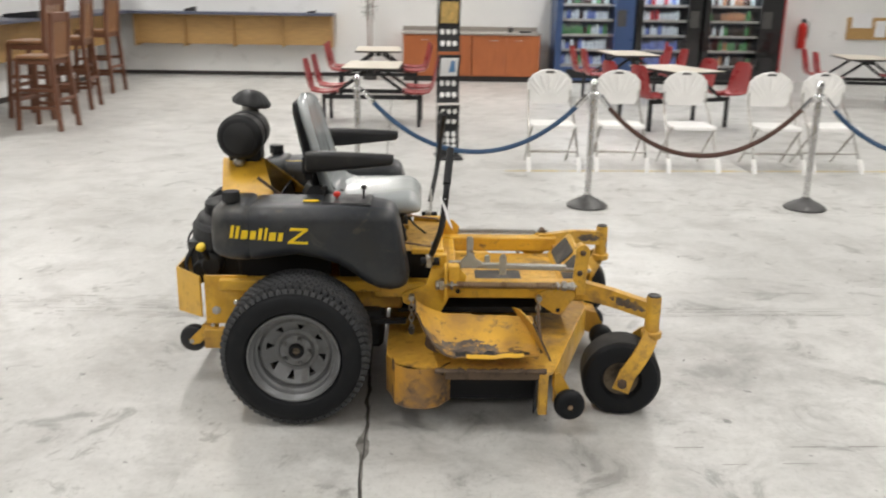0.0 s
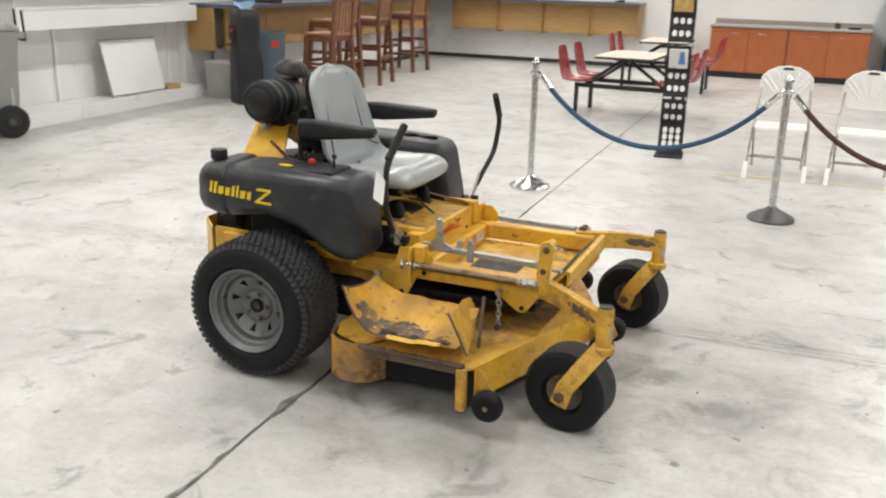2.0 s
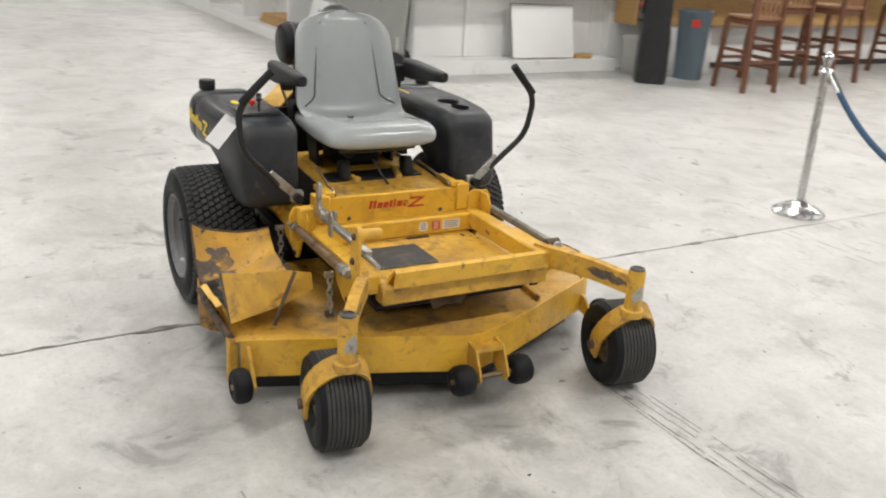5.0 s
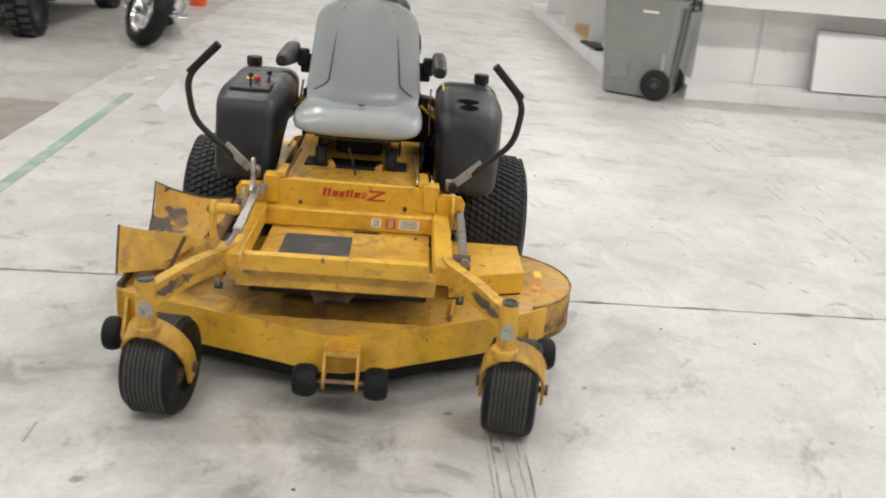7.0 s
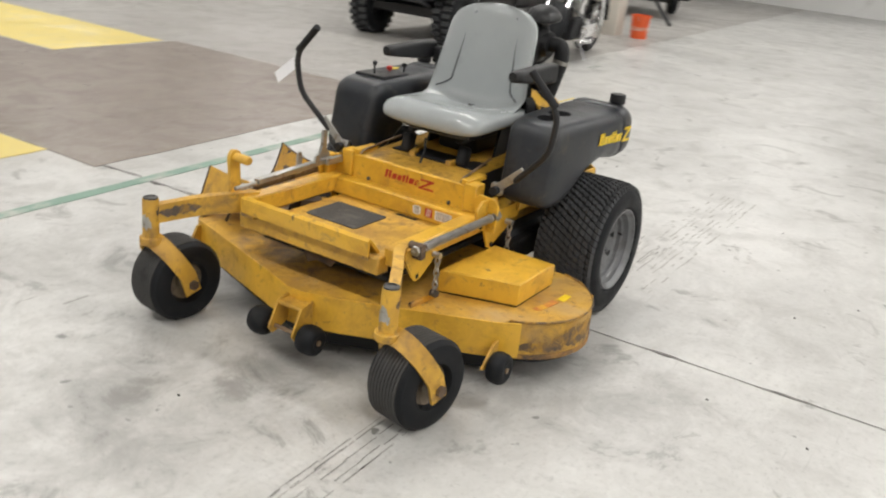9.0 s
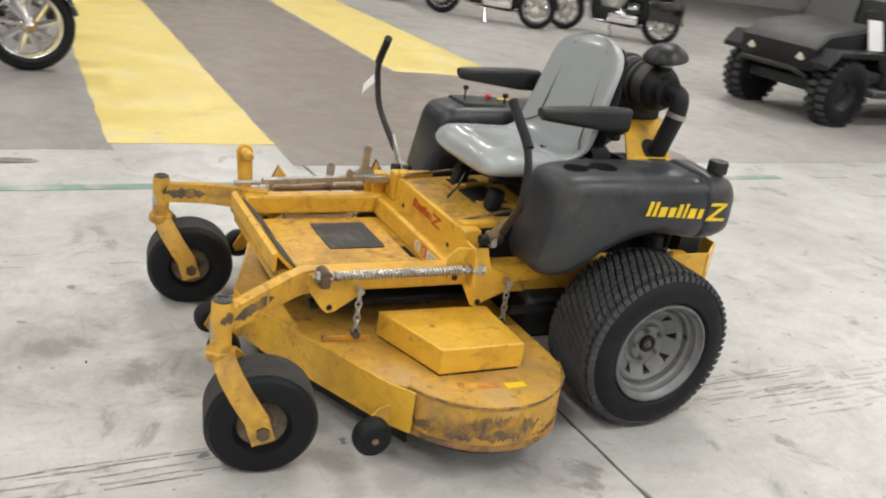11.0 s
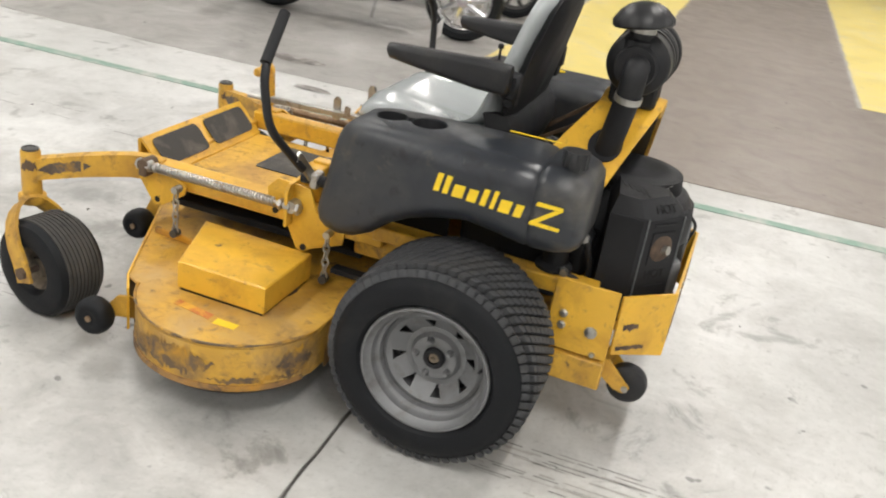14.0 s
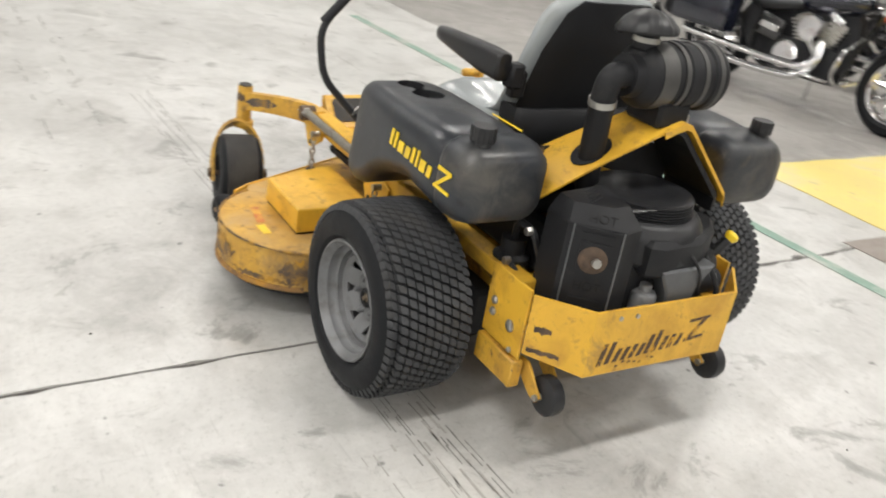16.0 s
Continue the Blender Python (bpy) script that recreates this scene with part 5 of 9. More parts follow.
tanks = both("fuel_tank", lambda s: loft(B(), tank_rings(s)), PLASTIC, "charcoal moulded plastic fuel tank, dusty", angle=50)
CAP_X = {1: -0.246, -1: -0.258}
for s, tank in zip((1, -1), tanks):
    bm = lathe(B(), [(0.001, 0.869), (0.026, 0.869), (0.026, 0.890), (0.001, 0.890)], (CAP_X[s], 0.536 * s, 0), "z", 18)
    part("neck", bm, PLASTIC, tank)
    bm = B()
    rings = []
    for z, k in ((0.886, 0.94), (0.890, 1.0), (0.922, 1.0), (0.928, 0.93)):
        rings.append([(CAP_X[s] + k * (0.033 + 0.0025 * (i % 2)) * math.cos(2 * math.pi * i / 32), 0.536 * s + k * (0.033 + 0.0025 * (i % 2)) * math.sin(2 * math.pi * i / 32), z) for i in range(32)])
    part("filler_cap", loft(bm, rings), BLACK, tank, "black ribbed filler cap")
    # emblem on the outer face: plain slanted bars and a zigzag, each its own piece
    y = 0.6195 * s
    d = -1 if s > 0 else 1

    def bar(pts):
        part("emblem_bar", prism(B(), pts, "y", y - 0.003 * s, y), DECAL_Y, tank, "yellow emblem bar")

    x = 0.092 if s > 0 else -0.256
    for k, (w, h) in enumerate(((0.013, 0.050), (0.013, 0.050), (0.026, 0.034), (0.022, 0.034), (0.014, 0.046), (0.010, 0.050), (0.026, 0.034), (0.018, 0.034))):
        w *= 1.15 if s > 0 else 1.0
        zb = 0.758 - 0.013 * k / 7
        lean = 0.010 * (1 if s < 0 else -1) * (h / 0.05)
        bar([(x, zb), (x + d * w, zb), (x + d * w + lean, zb + h), (x + lean, zb + h)])
        x += d * (w + (0.008 if k == 0 else 0.0095) * (1.2 if s > 0 else 1.0))
    zx, za = x + d * 0.022, 0.738
    bar([(zx, za + 0.051), (zx + d * 0.072, za + 0.051), (zx + d * 0.070, za + 0.061), (zx + d * 0.004, za + 0.062)])
    bar([(zx - d * 0.010, za - 0.002), (zx + d * 0.070, za - 0.004), (zx + d * 0.072, za + 0.005), (zx - d * 0.006, za + 0.008)])
    bar([(zx + d * 0.052, za + 0.0505), (zx + d * 0.070, za + 0.0505), (zx + d * 0.014, za + 0.008), (zx - d * 0.004, za + 0.008)])

# cup holders on the left tank, controls on the right one
bm = B()
for x, r in ((0.292, 0.044), (0.182, 0.052)):
    lathe(bm, [(0.001, 0.824), (r * 0.92, 0.824), (r, 0.904), (0.001, 0.904)], (x, 0.455, 0), "z", 24)
span(bm, 0.19, 0.28, 0.437, 0.473, 0.844, 0.904)
me = bpy.data.meshes.new("cutter")
bm.to_mesh(me)
bm.free()
cutter = new("cutter", me)
mod = tanks[0].modifiers.new("recess", "BOOLEAN")
mod.operation, mod.object, mod.solver, mod.use_self = "DIFFERENCE", cutter, "EXACT", True
cut_mesh = bpy.data.meshes.new_from_object(tanks[0].evaluated_get(bpy.context.evaluated_depsgraph_get()))
tanks[0].modifiers.clear()
tanks[0].data = cut_mesh
bpy.data.objects.remove(cutter)
for x, r in ((0.292, 0.044), (0.182, 0.052)):
    part("cup_holder", lathe(B(), [(r * 0.90, 0.828), (r * 0.985, 0.873), (r * 0.965, 0.873), (r * 0.88, 0.832), (0.001, 0.832), (0.001, 0.828)], (x, 0.455, 0), "z", 24), BLACK_MATT, tanks[0], "dark cup holder recess")
bm = span(B(), 0.10, 0.30, -0.545, -0.375, 0.869, 0.885, 0.006)
part("control_panel", bm, BLACK, tanks[1], "black control panel")
for name, x, y, h, r, mat, label in (("choke_knob", 0.265, -0.46, 0.045, 0.011, BLACK, "black choke knob"), ("key_switch", 0.155, -0.455, 0.014, 0.014, RED, "red switch"), ("throttle_knob", 0.10, -0.41, 0.03, 0.012, BLACK, "black throttle knob")):
    bm = tube(B(), [(x, y, 0.882), (x, y, 0.882 + h)], 0.0045, 8)
    lathe(bm, [(0.001, 0.880 + h), (r, 0.881 + h), (r, 0.894 + h), (r * 0.6, 0.898 + h), (0.001, 0.898 + h)], (x, y, 0), "z", 14)
    part(name, bm, mat, tanks[1], label)
bm = B()
ring = [(0.055 + 0.034 * math.cos(a), -0.50 + 0.016 * math.sin(a)) for a in (2 * math.pi * k / 18 for k in range(18))]
prism(bm, ring, "z", 0.882, 0.885)
part("key_tag", bm, DECAL_Y, tanks[1], "yellow oval key tag")
part("tank_sticker", prism(B(), [(-0.17, 0.350), (-0.02, 0.350), (-0.02, 0.357), (-0.17, 0.357)], "z", 0.8805, 0.8823), DECAL_Y, tanks[0], "narrow yellow sticker")


# seat
def power(c, e):
    return math.copysign(abs(c) ** e, c)


def cushion_ring(x, w, z0, z1, dish, n=40):
    """A closed, softly squared section across the seat; dish hollows its top."""
    ring = []
    mid, h = (z0 + z1) / 2, (z1 - z0) / 2
    for k in range(n):
        a = 2 * math.pi * k / n
        y, z = w * power(math.cos(a), 0.62), mid + h * power(math.sin(a), 0.72)
        if math.sin(a) > 0:
            v = min(1.0, abs(y) / w)
            z -= dish * (1 - v ** 2.4) - 0.006 * math.exp(-((v - 0.62) / 0.08) ** 2)
        ring.append((x, y, z))
    return ring


def seat_cushion():
    rows = []
    for x, w, z0, z1, dish in ((-0.012, 0.13, 0.79, 0.835, 0.0), (0.0, 0.20, 0.772, 0.852, 0.010), (0.03, 0.236, 0.757, 0.864, 0.036), (0.08, 0.246, 0.752, 0.869, 0.061), (0.15, 0.252, 0.750, 0.869, 0.058), (0.24, 0.258, 0.749, 0.868, 0.046), (0.33, 0.262, 0.748, 0.867, 0.032),
                                (0.40, 0.261, 0.747, 0.864, 0.016), (0.445, 0.255, 0.748, 0.856, 0.004), (0.472, 0.246, 0.751, 0.840, 0.0), (0.490, 0.23, 0.757, 0.820, 0.0), (0.500, 0.19, 0.770, 0.800, 0.0)):
        rows.append(cushion_ring(x, w, z0, z1, dish))
    return loft(B(), rows)


def back_half(u):
    top = max(0.0, (u - 0.72) / 0.28)
    low = min(1.5, max(0.0, (0.12 - u) / 0.12))
    return (0.252 - 0.040 * u) * max(0.02, 1 - top ** 2.6) ** 0.42 * (1 - 0.06 * low)


def back_front(u, v):
    """The front face of the backrest at the height u (0 to 1) and across v (-1 to 1)."""
    bolster = 0.034 * max(0.0, (abs(v) - 0.45) / 0.55) ** 1.4 * (1 - 0.45 * u)
    groove = -0.007 * math.exp(-((abs(v) - 0.60 + 0.10 * (u - 0.5)) / 0.035) ** 2) * min(1, max(0.0, u) * 6) * min(1, (1 - u) * 8)
    foot = 0.10 * math.exp(-max(0.0, u + 0.045 - 0.05 * abs(v) ** 2.4) / 0.032)
    hollow = -0.033 * (1 - v * v) * (1 - max(0.0, u)) ** 3
    return 0.118 - 0.122 * max(0.0, u) ** 0.92 + bolster + groove + foot + hollow


def seat_back():
    rows = []
    for u in (-0.05, -0.04, -0.03, -0.02, -0.01, 0.0, 0.015, 0.03, 0.05, 0.08, 0.11, 0.16, 0.20, 0.25, 0.35, 0.45, 0.55, 0.65, 0.74, 0.80, 0.86, 0.90, 0.94, 0.97, 0.99, 1.0):
        z = 0.825 + 0.430 * u
        half = back_half(u)
        soft = 1 - max(0.0, (u - 0.90) / 0.10) ** 2 * 0.7
        ring = []
        n = 44
        for k in range(n):
            a = 2 * math.pi * k / n
            v = power(math.cos(a), 0.75)
            f = power(math.sin(a), 0.55)
            front = back_front(u, v)
            depth = 0.056 * soft
            ring.append((front - depth * 0.5 + depth * 0.5 * f - 0.5 * 0.056 * (1 - soft), v * half, z))
        rows.append(ring)
    return loft(B(), rows)


seat = sub("seat", seat_cushion(), VINYL, None, "shiny grey vinyl seat cushion, slightly soiled", 70)
sub("backrest", seat_back(), VINYL, seat, "shiny grey vinyl backrest with piped bolsters", 70)
for s in (1, -1):
    line = []
    for k in range(34):
        u = 0.10 + 0.80 * (k / 33) ** 1.5
        v = 0.60 - 0.10 * (u - 0.5) + (0.22 * max(0, (0.20 - u) / 0.10) ** 2.0)
        line.append((back_front(u, v) + 0.0008, s * v * back_half(u), 0.825 + 0.430 * u))
    sub("piping", tube(B(), line, 0.0038, 6), VINYL_SEAM, seat, "darker piping along the bolster")
sub("drain_hole", lathe(B(), [(0.001, 0.8165), (0.008, 0.8165), (0.013, 0.8195), (0.017, 0.8175), (0.018, 0.80), (0.001, 0.80)], (0.128, -0.006, 0), "z", 16), BLACK, seat, "dark drain grommet")
rings = []
for u, half, x, d in ((0.0, 0.238, 0.050, 0.026), (0.2, 0.238, 0.026, 0.026), (0.6, 0.216, -0.018, 0.026), (0.86, 0.178, -0.048, 0.024), (0.95, 0.13, -0.056, 0.018)):
    z = 0.80 + 0.445 * u
    rings.append([(x + d * 0.2, -half, z), (x + d, -half * 0.9, z), (x + d, half * 0.9, z), (x + d * 0.2, half, z), (x - d * 0.6, half * 0.75, z), (x - d * 0.6, -half * 0.75, z)])
sub("seat_shell", loft(B(), rings), BLACK_MATT, seat, "black plastic shell behind the backrest", 50)
rings = []
for z, half, x in ((0.748, 0.22, -0.005), (0.80, 0.245, -0.022), (0.86, 0.25, -0.016), (0.885, 0.236, 0.0)):
    rings.append([(x + 0.10, -half - 0.006, z), (x + 0.02, -half - 0.004, z), (x - 0.004, -half * 0.8, z), (x - 0.004, half * 0.8, z), (x + 0.02, half + 0.004, z), (x + 0.10, half + 0.006, z), (x + 0.10, half - 0.004, z), (x + 0.012, half * 0.78, z), (x + 0.012, -half * 0.78, z), (x + 0.10, -half + 0.004, z)])
sub("shell_skirt", loft(B(), rings), BLACK_MATT, seat, "black plastic shell behind the cushion", 50)
bm = prism(B(), [(0.44, 0.766), (0.03, 0.752), (-0.01, 0.79), (0.035, 0.84), (0.05, 0.795), (0.43, 0.782)], "y", -0.215, 0.215, 0.004)
sub("seat_pan", bm, BLACK_MATT, seat, "black seat pan")
for y in (-0.125, 0.125):
    sub("seat_bumper", box(B(), (0.400, y * 1.15, 0.652), (0.062, 0.046, 0.086), 0.020, (0, -14, 0), 3), BLACK_MATT, None, "black rubber seat bumper")
    sub("deck_patch", box(B(), (0.36, y * 1.35, 0.6135), (0.13, 0.085, 0.006), 0.002), BLACK_MATT, None, "flat dark patch on the seat deck")
    sub("seat_slide", box(B(), (0.25, y, 0.722), (0.34, 0.03, 0.030), 0.004), BLACK_MATT, None, "black seat slide rail")
sub("seat_suspension", box(B(), (0.13, 0, 0.675), (0.20, 0.20, 0.11), 0.012), BLACK_MATT, None, "dark seat suspension block")
bm = tube(B(), rounded([(0.42, -0.17, 0.738), (0.44, -0.1, 0.736), (0.44, 0.1, 0.736), (0.42, 0.17, 0.738)], 0.05), 0.006, 8)
sub("slide_lever", bm, DARK_STEEL, None, "bent wire seat slide lever")
bm = tube(B(), rounded([(0.44, -0.03, 0.70), (0.47, -0.01, 0.655), (0.505, 0.0, 0.625), (0.52, 0.006, 0.612)], 0.04), 0.005, 6)
sub("wire_harness", bm, BLACK, None, "thin black wire")
both("seat_support", lambda s: prism(B(), [(0.10, 0.61), (0.20, 0.61), (0.16, 0.75), (0.06, 0.78), (0.02, 0.76)], "y", 0.17 * s, 0.18 * s), BLACK_MATT, "black seat hinge bracket")


def armrest(s):
    y = 0.318 * s
    rings = []
    for x, zc, h, w in ((0.012, 1.008, 0.072, 0.040), (0.02, 1.008, 0.085, 0.056), (0.10, 1.010, 0.086, 0.060), (0.22, 1.008, 0.068, 0.060), (0.335, 1.006, 0.050, 0.058), (0.372, 1.005, 0.044, 0.050), (0.382, 1.005, 0.03, 0.036)):
        rings.append([(x, y + a, zc + b + (0.086 - h) * 0.35) for a, b in rrect(0, 0, w, h, 0.018, 3)])
    return loft(B(), rings)


both("armrest", armrest, BLACK, "black padded armrest", (seat, seat))
both("armrest_bracket", lambda s: span(box(B(), (0.018, 0.275 * s, 0.985), (0.05, 0.05, 0.075), 0.008), 0.0, 0.035, 0.235 * s, 0.285 * s, 0.92, 1.0, 0.006), BLACK_MATT, "black armrest pivot", (seat, seat))


# steering levers
def lever(s):
    line = rounded([(0.545, 0.475 * s, 0.655), (0.582, 0.622 * s, 0.805), (0.598, 0.642 * s, 0.965), (0.613, 0.520 * s, 1.098)], 0.055, 5)
    return tube(B(), line, 0.0125, 12)


levers = both("steering_lever", lever, BLACK, "bent black steering lever")
for s, lv in zip((1, -1), levers):
    part("grip", tube(B(), [(0.599, 0.630 * s, 0.985), (0.6135, 0.517 * s, 1.102)], 0.0155, 12), BLACK_MATT, lv, "black foam grip")
    bm = box(B(), (0.548, 0.455 * s, 0.655), (0.012, 0.145, 0.034), 0.002, (42 * s, 0, 0))
    box(bm, (0.535, 0.395 * s, 0.60), (0.03, 0.05, 0.05), 0.006)
    part("lever_base", bm, STEEL, lv, "scuffed bare steel lever base")
    bm = tube(B(), [(0.50, 0.40 * s, 0.60), (0.58, 0.40 * s, 0.60)], 0.018, 12)
    part("lever_pivot", bm, BLACK_MATT, lv, "black lever pivot")
TAG_AT = (0.597, -0.698, 0.888)
bm = box(B(), TAG_AT, (0.002, 0.058, 0.125), 0, (-42, -24, -4))
sub("paper_tag", bm, PAPER, levers[1], "white paper tag")
bm = tube(B(), [(0.590, -0.642, 0.93), (TAG_AT[0], TAG_AT[1] + 0.02, TAG_AT[2] + 0.05)], 0.0015, 5)
sub("tag_string", bm, PAPER, levers[1], "white tag string")

# engine
eng = sub("engine", span(B(), -0.50, -0.12, -0.20, 0.16, 0.44, 0.62, 0.03, 2), BLACK_MATT, None, "black twin-cylinder engine block, dusty")
rings = []
for z, k in ((0.58, 0.90), (0.61, 1.0), (0.675, 0.97), (0.705, 0.88), (0.716, 0.80)):
    rings.append([(-0.345 + 0.205 * k * math.cos(a), 0.01 + 0.205 * k * math.sin(a), z) for a in (2 * math.pi * i / 28 for i in range(28))])
sub("blower_housing", loft(B(), rings), BLACK, eng, "domed black blower housing")
screen = sub("cooling_screen", lathe(B(), [(0.001, 0.700), (0.142, 0.700), (0.140, 0.760), (0.10, 0.766), (0.085, 0.760), (0.001, 0.758)], (-0.345, 0.01, 0), "z", 32), BLACK_MATT, eng, "finned black rotating screen")
for k in range(7):
    z = 0.708 + 0.0078 * k
    ob = sub("fin", lathe(B(), [(0.10, z), (0.156 - 0.001 * k, z), (0.156 - 0.001 * k, z + 0.0042), (0.10, z + 0.0042)], (-0.345, 0.01, 0), "z", 32, closed=True), BLACK_MATT, eng)
sub("screen_rod", tube(B(), [(-0.43, 0.17, 0.735), (-0.47, 0.075, 0.752)], 0.006, 8), CHROME, eng, "bright control rod")
guard = sub("muffler_guard", prism(B(), [(-0.34, 0.345), (-0.436, 0.348), (-0.449, 0.336), (-0.536, 0.234), (-0.520, 0.160), (-0.30, 0.130)], "z", 0.400, 0.726, 0.005), BLACK_MATT, eng, "black muffler guard with slots")
ring = [(-0.341, 0.343), (-0.436, 0.346), (-0.448, 0.334), (-0.534, 0.234), (-0.518, 0.161), (-0.301, 0.132)]
loft_top = [[(x, y, 0.726) for x, y in ring], [(-0.37 + (x + 0.37) * 0.66, 0.235 + (y - 0.235) * 0.80, 0.772) for x, y in ring]]
for x, y in ((-0.4495, 0.3365), (-0.5365, 0.2345)):
    sub("guard_edge", tube(B(), [(x, y, 0.41), (x, y, 0.724)], 0.0028, 6), GREY_CAST, guard, "light grey folded edge")
sub("guard_top", loft(B(), loft_top), BLACK_MATT, guard, "raised black guard top")
for k in range(5):
    sub("guard_slot", box(B(), (-0.345 - 0.018 * k, 0.215 + 0.010 * k, 0.7725), (0.007, 0.07, 0.003), 0.001, (0, 0, 24)), BLACK_MATT, guard, "dark slot in the guard top")
gface = pose(-0.4925, 0.285, 0.0, 0, 0, -40.4)
for name, y, z, w, h, mat, label in (("muffler_window", 0.0, 0.632, 0.082, 0.098, BLACK_MATT, "dark opening in the guard face"), ("guard_slot", 0.0, 0.704, 0.085, 0.007, BLACK_MATT, "dark slot in the guard face"), ("guard_slot", 0.0, 0.512, 0.085, 0.007, BLACK_MATT, "dark slot in the guard face")):
    bm = B()
    bmesh.ops.create_cube(bm, size=1.0, matrix=gface @ pose(-0.0015, y, z) @ Matrix.Diagonal((0.004, w, h, 1)))
    sub(name, bm, mat, guard, label)
bm = B()
disc = [[gface @ Vector((d, r * math.cos(a), 0.632 + r * math.sin(a))) for a in (2 * math.pi * k / 24 for k in range(24))] for d, r in ((-0.0036, 0.040), (-0.0066, 0.036), (-0.0082, 0.020), (-0.0086, 0.002))]
sub("muffler", loft(bm, disc), BARE_RUST, guard, "round rusty muffler end behind the guard opening")
sub("tailpipe", tube(B(), [gface @ Vector((0.0, -0.008, 0.628)), gface @ Vector((-0.020, -0.013, 0.631))], 0.013, 14), STEEL, guard, "short steel tailpipe")
# the word cast into the guard
font = bpy.data.curves.new("guard_word", "FONT")
font.body, font.size, font.extrude, font.align_x = "HOT", 0.036, 0.0012, "CENTER"
word = bpy.data.objects.new("guard_word", font)
for m in (gface @ pose(-0.001, 0.0, 0.540) @ pose(0, 0, 0, 90, 0, -90), gface @ pose(0.009, -0.004, 0.7365) @ pose(0, 0, 0, 0, 0, -90) @ pose(0, 0, 0, 45, 0, 0)):
    me = bpy.data.meshes.new_from_object(word)
    me.transform(m)
    me.materials.append(VOID)
    ob = new("warning_word", me)
    ob.parent = guard
    tagged(ob, "black warning word cut into the guard")
bpy.data.objects.remove(word)
sub("oil_filter", lathe(B(), [(0.001, 0.425), (0.034, 0.425), (0.038, 0.432), (0.038, 0.515), (0.033, 0.525), (0.018, 0.530), (0.018, 0.548), (0.001, 0.548)], (-0.520, 0.085, 0), "z", 22), RIM, eng, "dull silver oil filter")
sub("engine_cover", prism(B(), [(0.02, 0.42), (-0.06, 0.42), (-0.085, 0.53), (-0.14, 0.60), (0.075, 0.60), (0.035, 0.53)], "x", -0.556, -0.50, 0.006), GREY_CAST, eng, "grey cast valve cover that widens upwards")
sub("cylinder_cover", prism(B(), [(-0.38, 0.13), (-0.535, 0.12), (-0.552, 0.08), (-0.545, -0.06), (-0.485, -0.175), (-0.425, -0.235), (-0.36, -0.235)], "z", 0.572, 0.684, 0.016), BLACK_MATT, eng, "angular black cylinder shroud")
for k in range(6):
    sub("cooling_fin", span(B(), -0.535, -0.42, -0.035, 0.03, 0.40 + 0.026 * k, 0.410 + 0.026 * k), DARK_STEEL, eng, "dusty cooling fin")
sub("starter_motor", lathe(B(), [(0.001, -0.25), (0.038, -0.25), (0.04, -0.24), (0.04, -0.16), (0.001, -0.16)], (-0.47, 0, 0.50), "y", 18), BLACK_MATT, eng, "black starter motor")
sub("fuel_hose", tube(B(), rounded([(-0.50, -0.15, 0.60), (-0.56, -0.17, 0.53), (-0.54, -0.20, 0.45), (-0.45, -0.22, 0.44)], 0.04), 0.009, 8), BLACK, eng, "black rubber fuel hose")
sub("side_muffler", lathe(B(), [(0.001, -0.27), (0.038, -0.27), (0.046, -0.258), (0.046, -0.16), (0.038, -0.15), (0.001, -0.15)], (-0.42, 0, 0.530), "y", 20), BLACK, eng, "round black canister beside the engine")
sub("dipstick_tube", tube(B(), [(-0.40, -0.19, 0.47), (-0.44, -0.275, 0.58), (-0.448, -0.298, 0.615)], 0.014, 10), BLACK, eng, "black oil filler tube")
sub("dipstick_cap", lathe(B(), [(0.001, -0.014), (0.017, -0.012), (0.022, 0.0), (0.021, 0.008), (0.013, 0.014), (0.001, 0.014)], (-0.450, -0.306, 0.626), Vector((-0.25, -0.45, 0.85)), 16), DECAL_Y, eng, "yellow dipstick cap")
sub("spark_lead", tube(B(), rounded([(-0.52, -0.02, 0.66), (-0.575, -0.06, 0.60), (-0.55, -0.10, 0.52)], 0.05), 0.005, 6), BLACK, eng, "black ignition lead")
both("engine_side_shroud", lambda s: span(B(), -0.30, 0.10, 0.20 * s, 0.285 * s, 0.47, 0.62, 0.02), BLACK_MATT, "dark shroud beside the engine", (eng, eng))

# hydraulic pump and hoses in the gap beside the muffler guard
pump = sub("hydraulic_pump", lathe(B(), [(0.001, 0.44), (0.050, 0.44), (0.055, 0.45), (0.055, 0.52), (0.038, 0.53), (0.038, 0.575), (0.001, 0.575)], (-0.215, 0.335, 0), "z", 20), BLACK_MATT, eng, "dark hydraulic pump")
sub("pump_hose", tube(B(), rounded([(-0.215, 0.335, 0.56), (-0.225, 0.345, 0.635), (-0.29, 0.335, 0.63), (-0.315, 0.30, 0.52), (-0.31, 0.29, 0.45)], 0.04), 0.011, 8), BLACK, eng, "black hydraulic hose")
sub("pump_hose", tube(B(), rounded([(-0.19, 0.36, 0.50), (-0.27, 0.372, 0.52), (-0.335, 0.365, 0.475), (-0.36, 0.355, 0.43)], 0.04), 0.009, 8), BLACK, eng, "black hydraulic hose")
for x, y, z in ((-0.215, 0.392, 0.485), (-0.290, 0.352, 0.628), (-0.255, 0.380, 0.522)):
    sub("hose_fitting", lathe(B(), [(0.001, -0.010), (0.012, -0.010), (0.014, 0.0), (0.012, 0.010), (0.001, 0.010)], (x, y, z), "y", 6), STEEL, eng, "small zinc fitting")

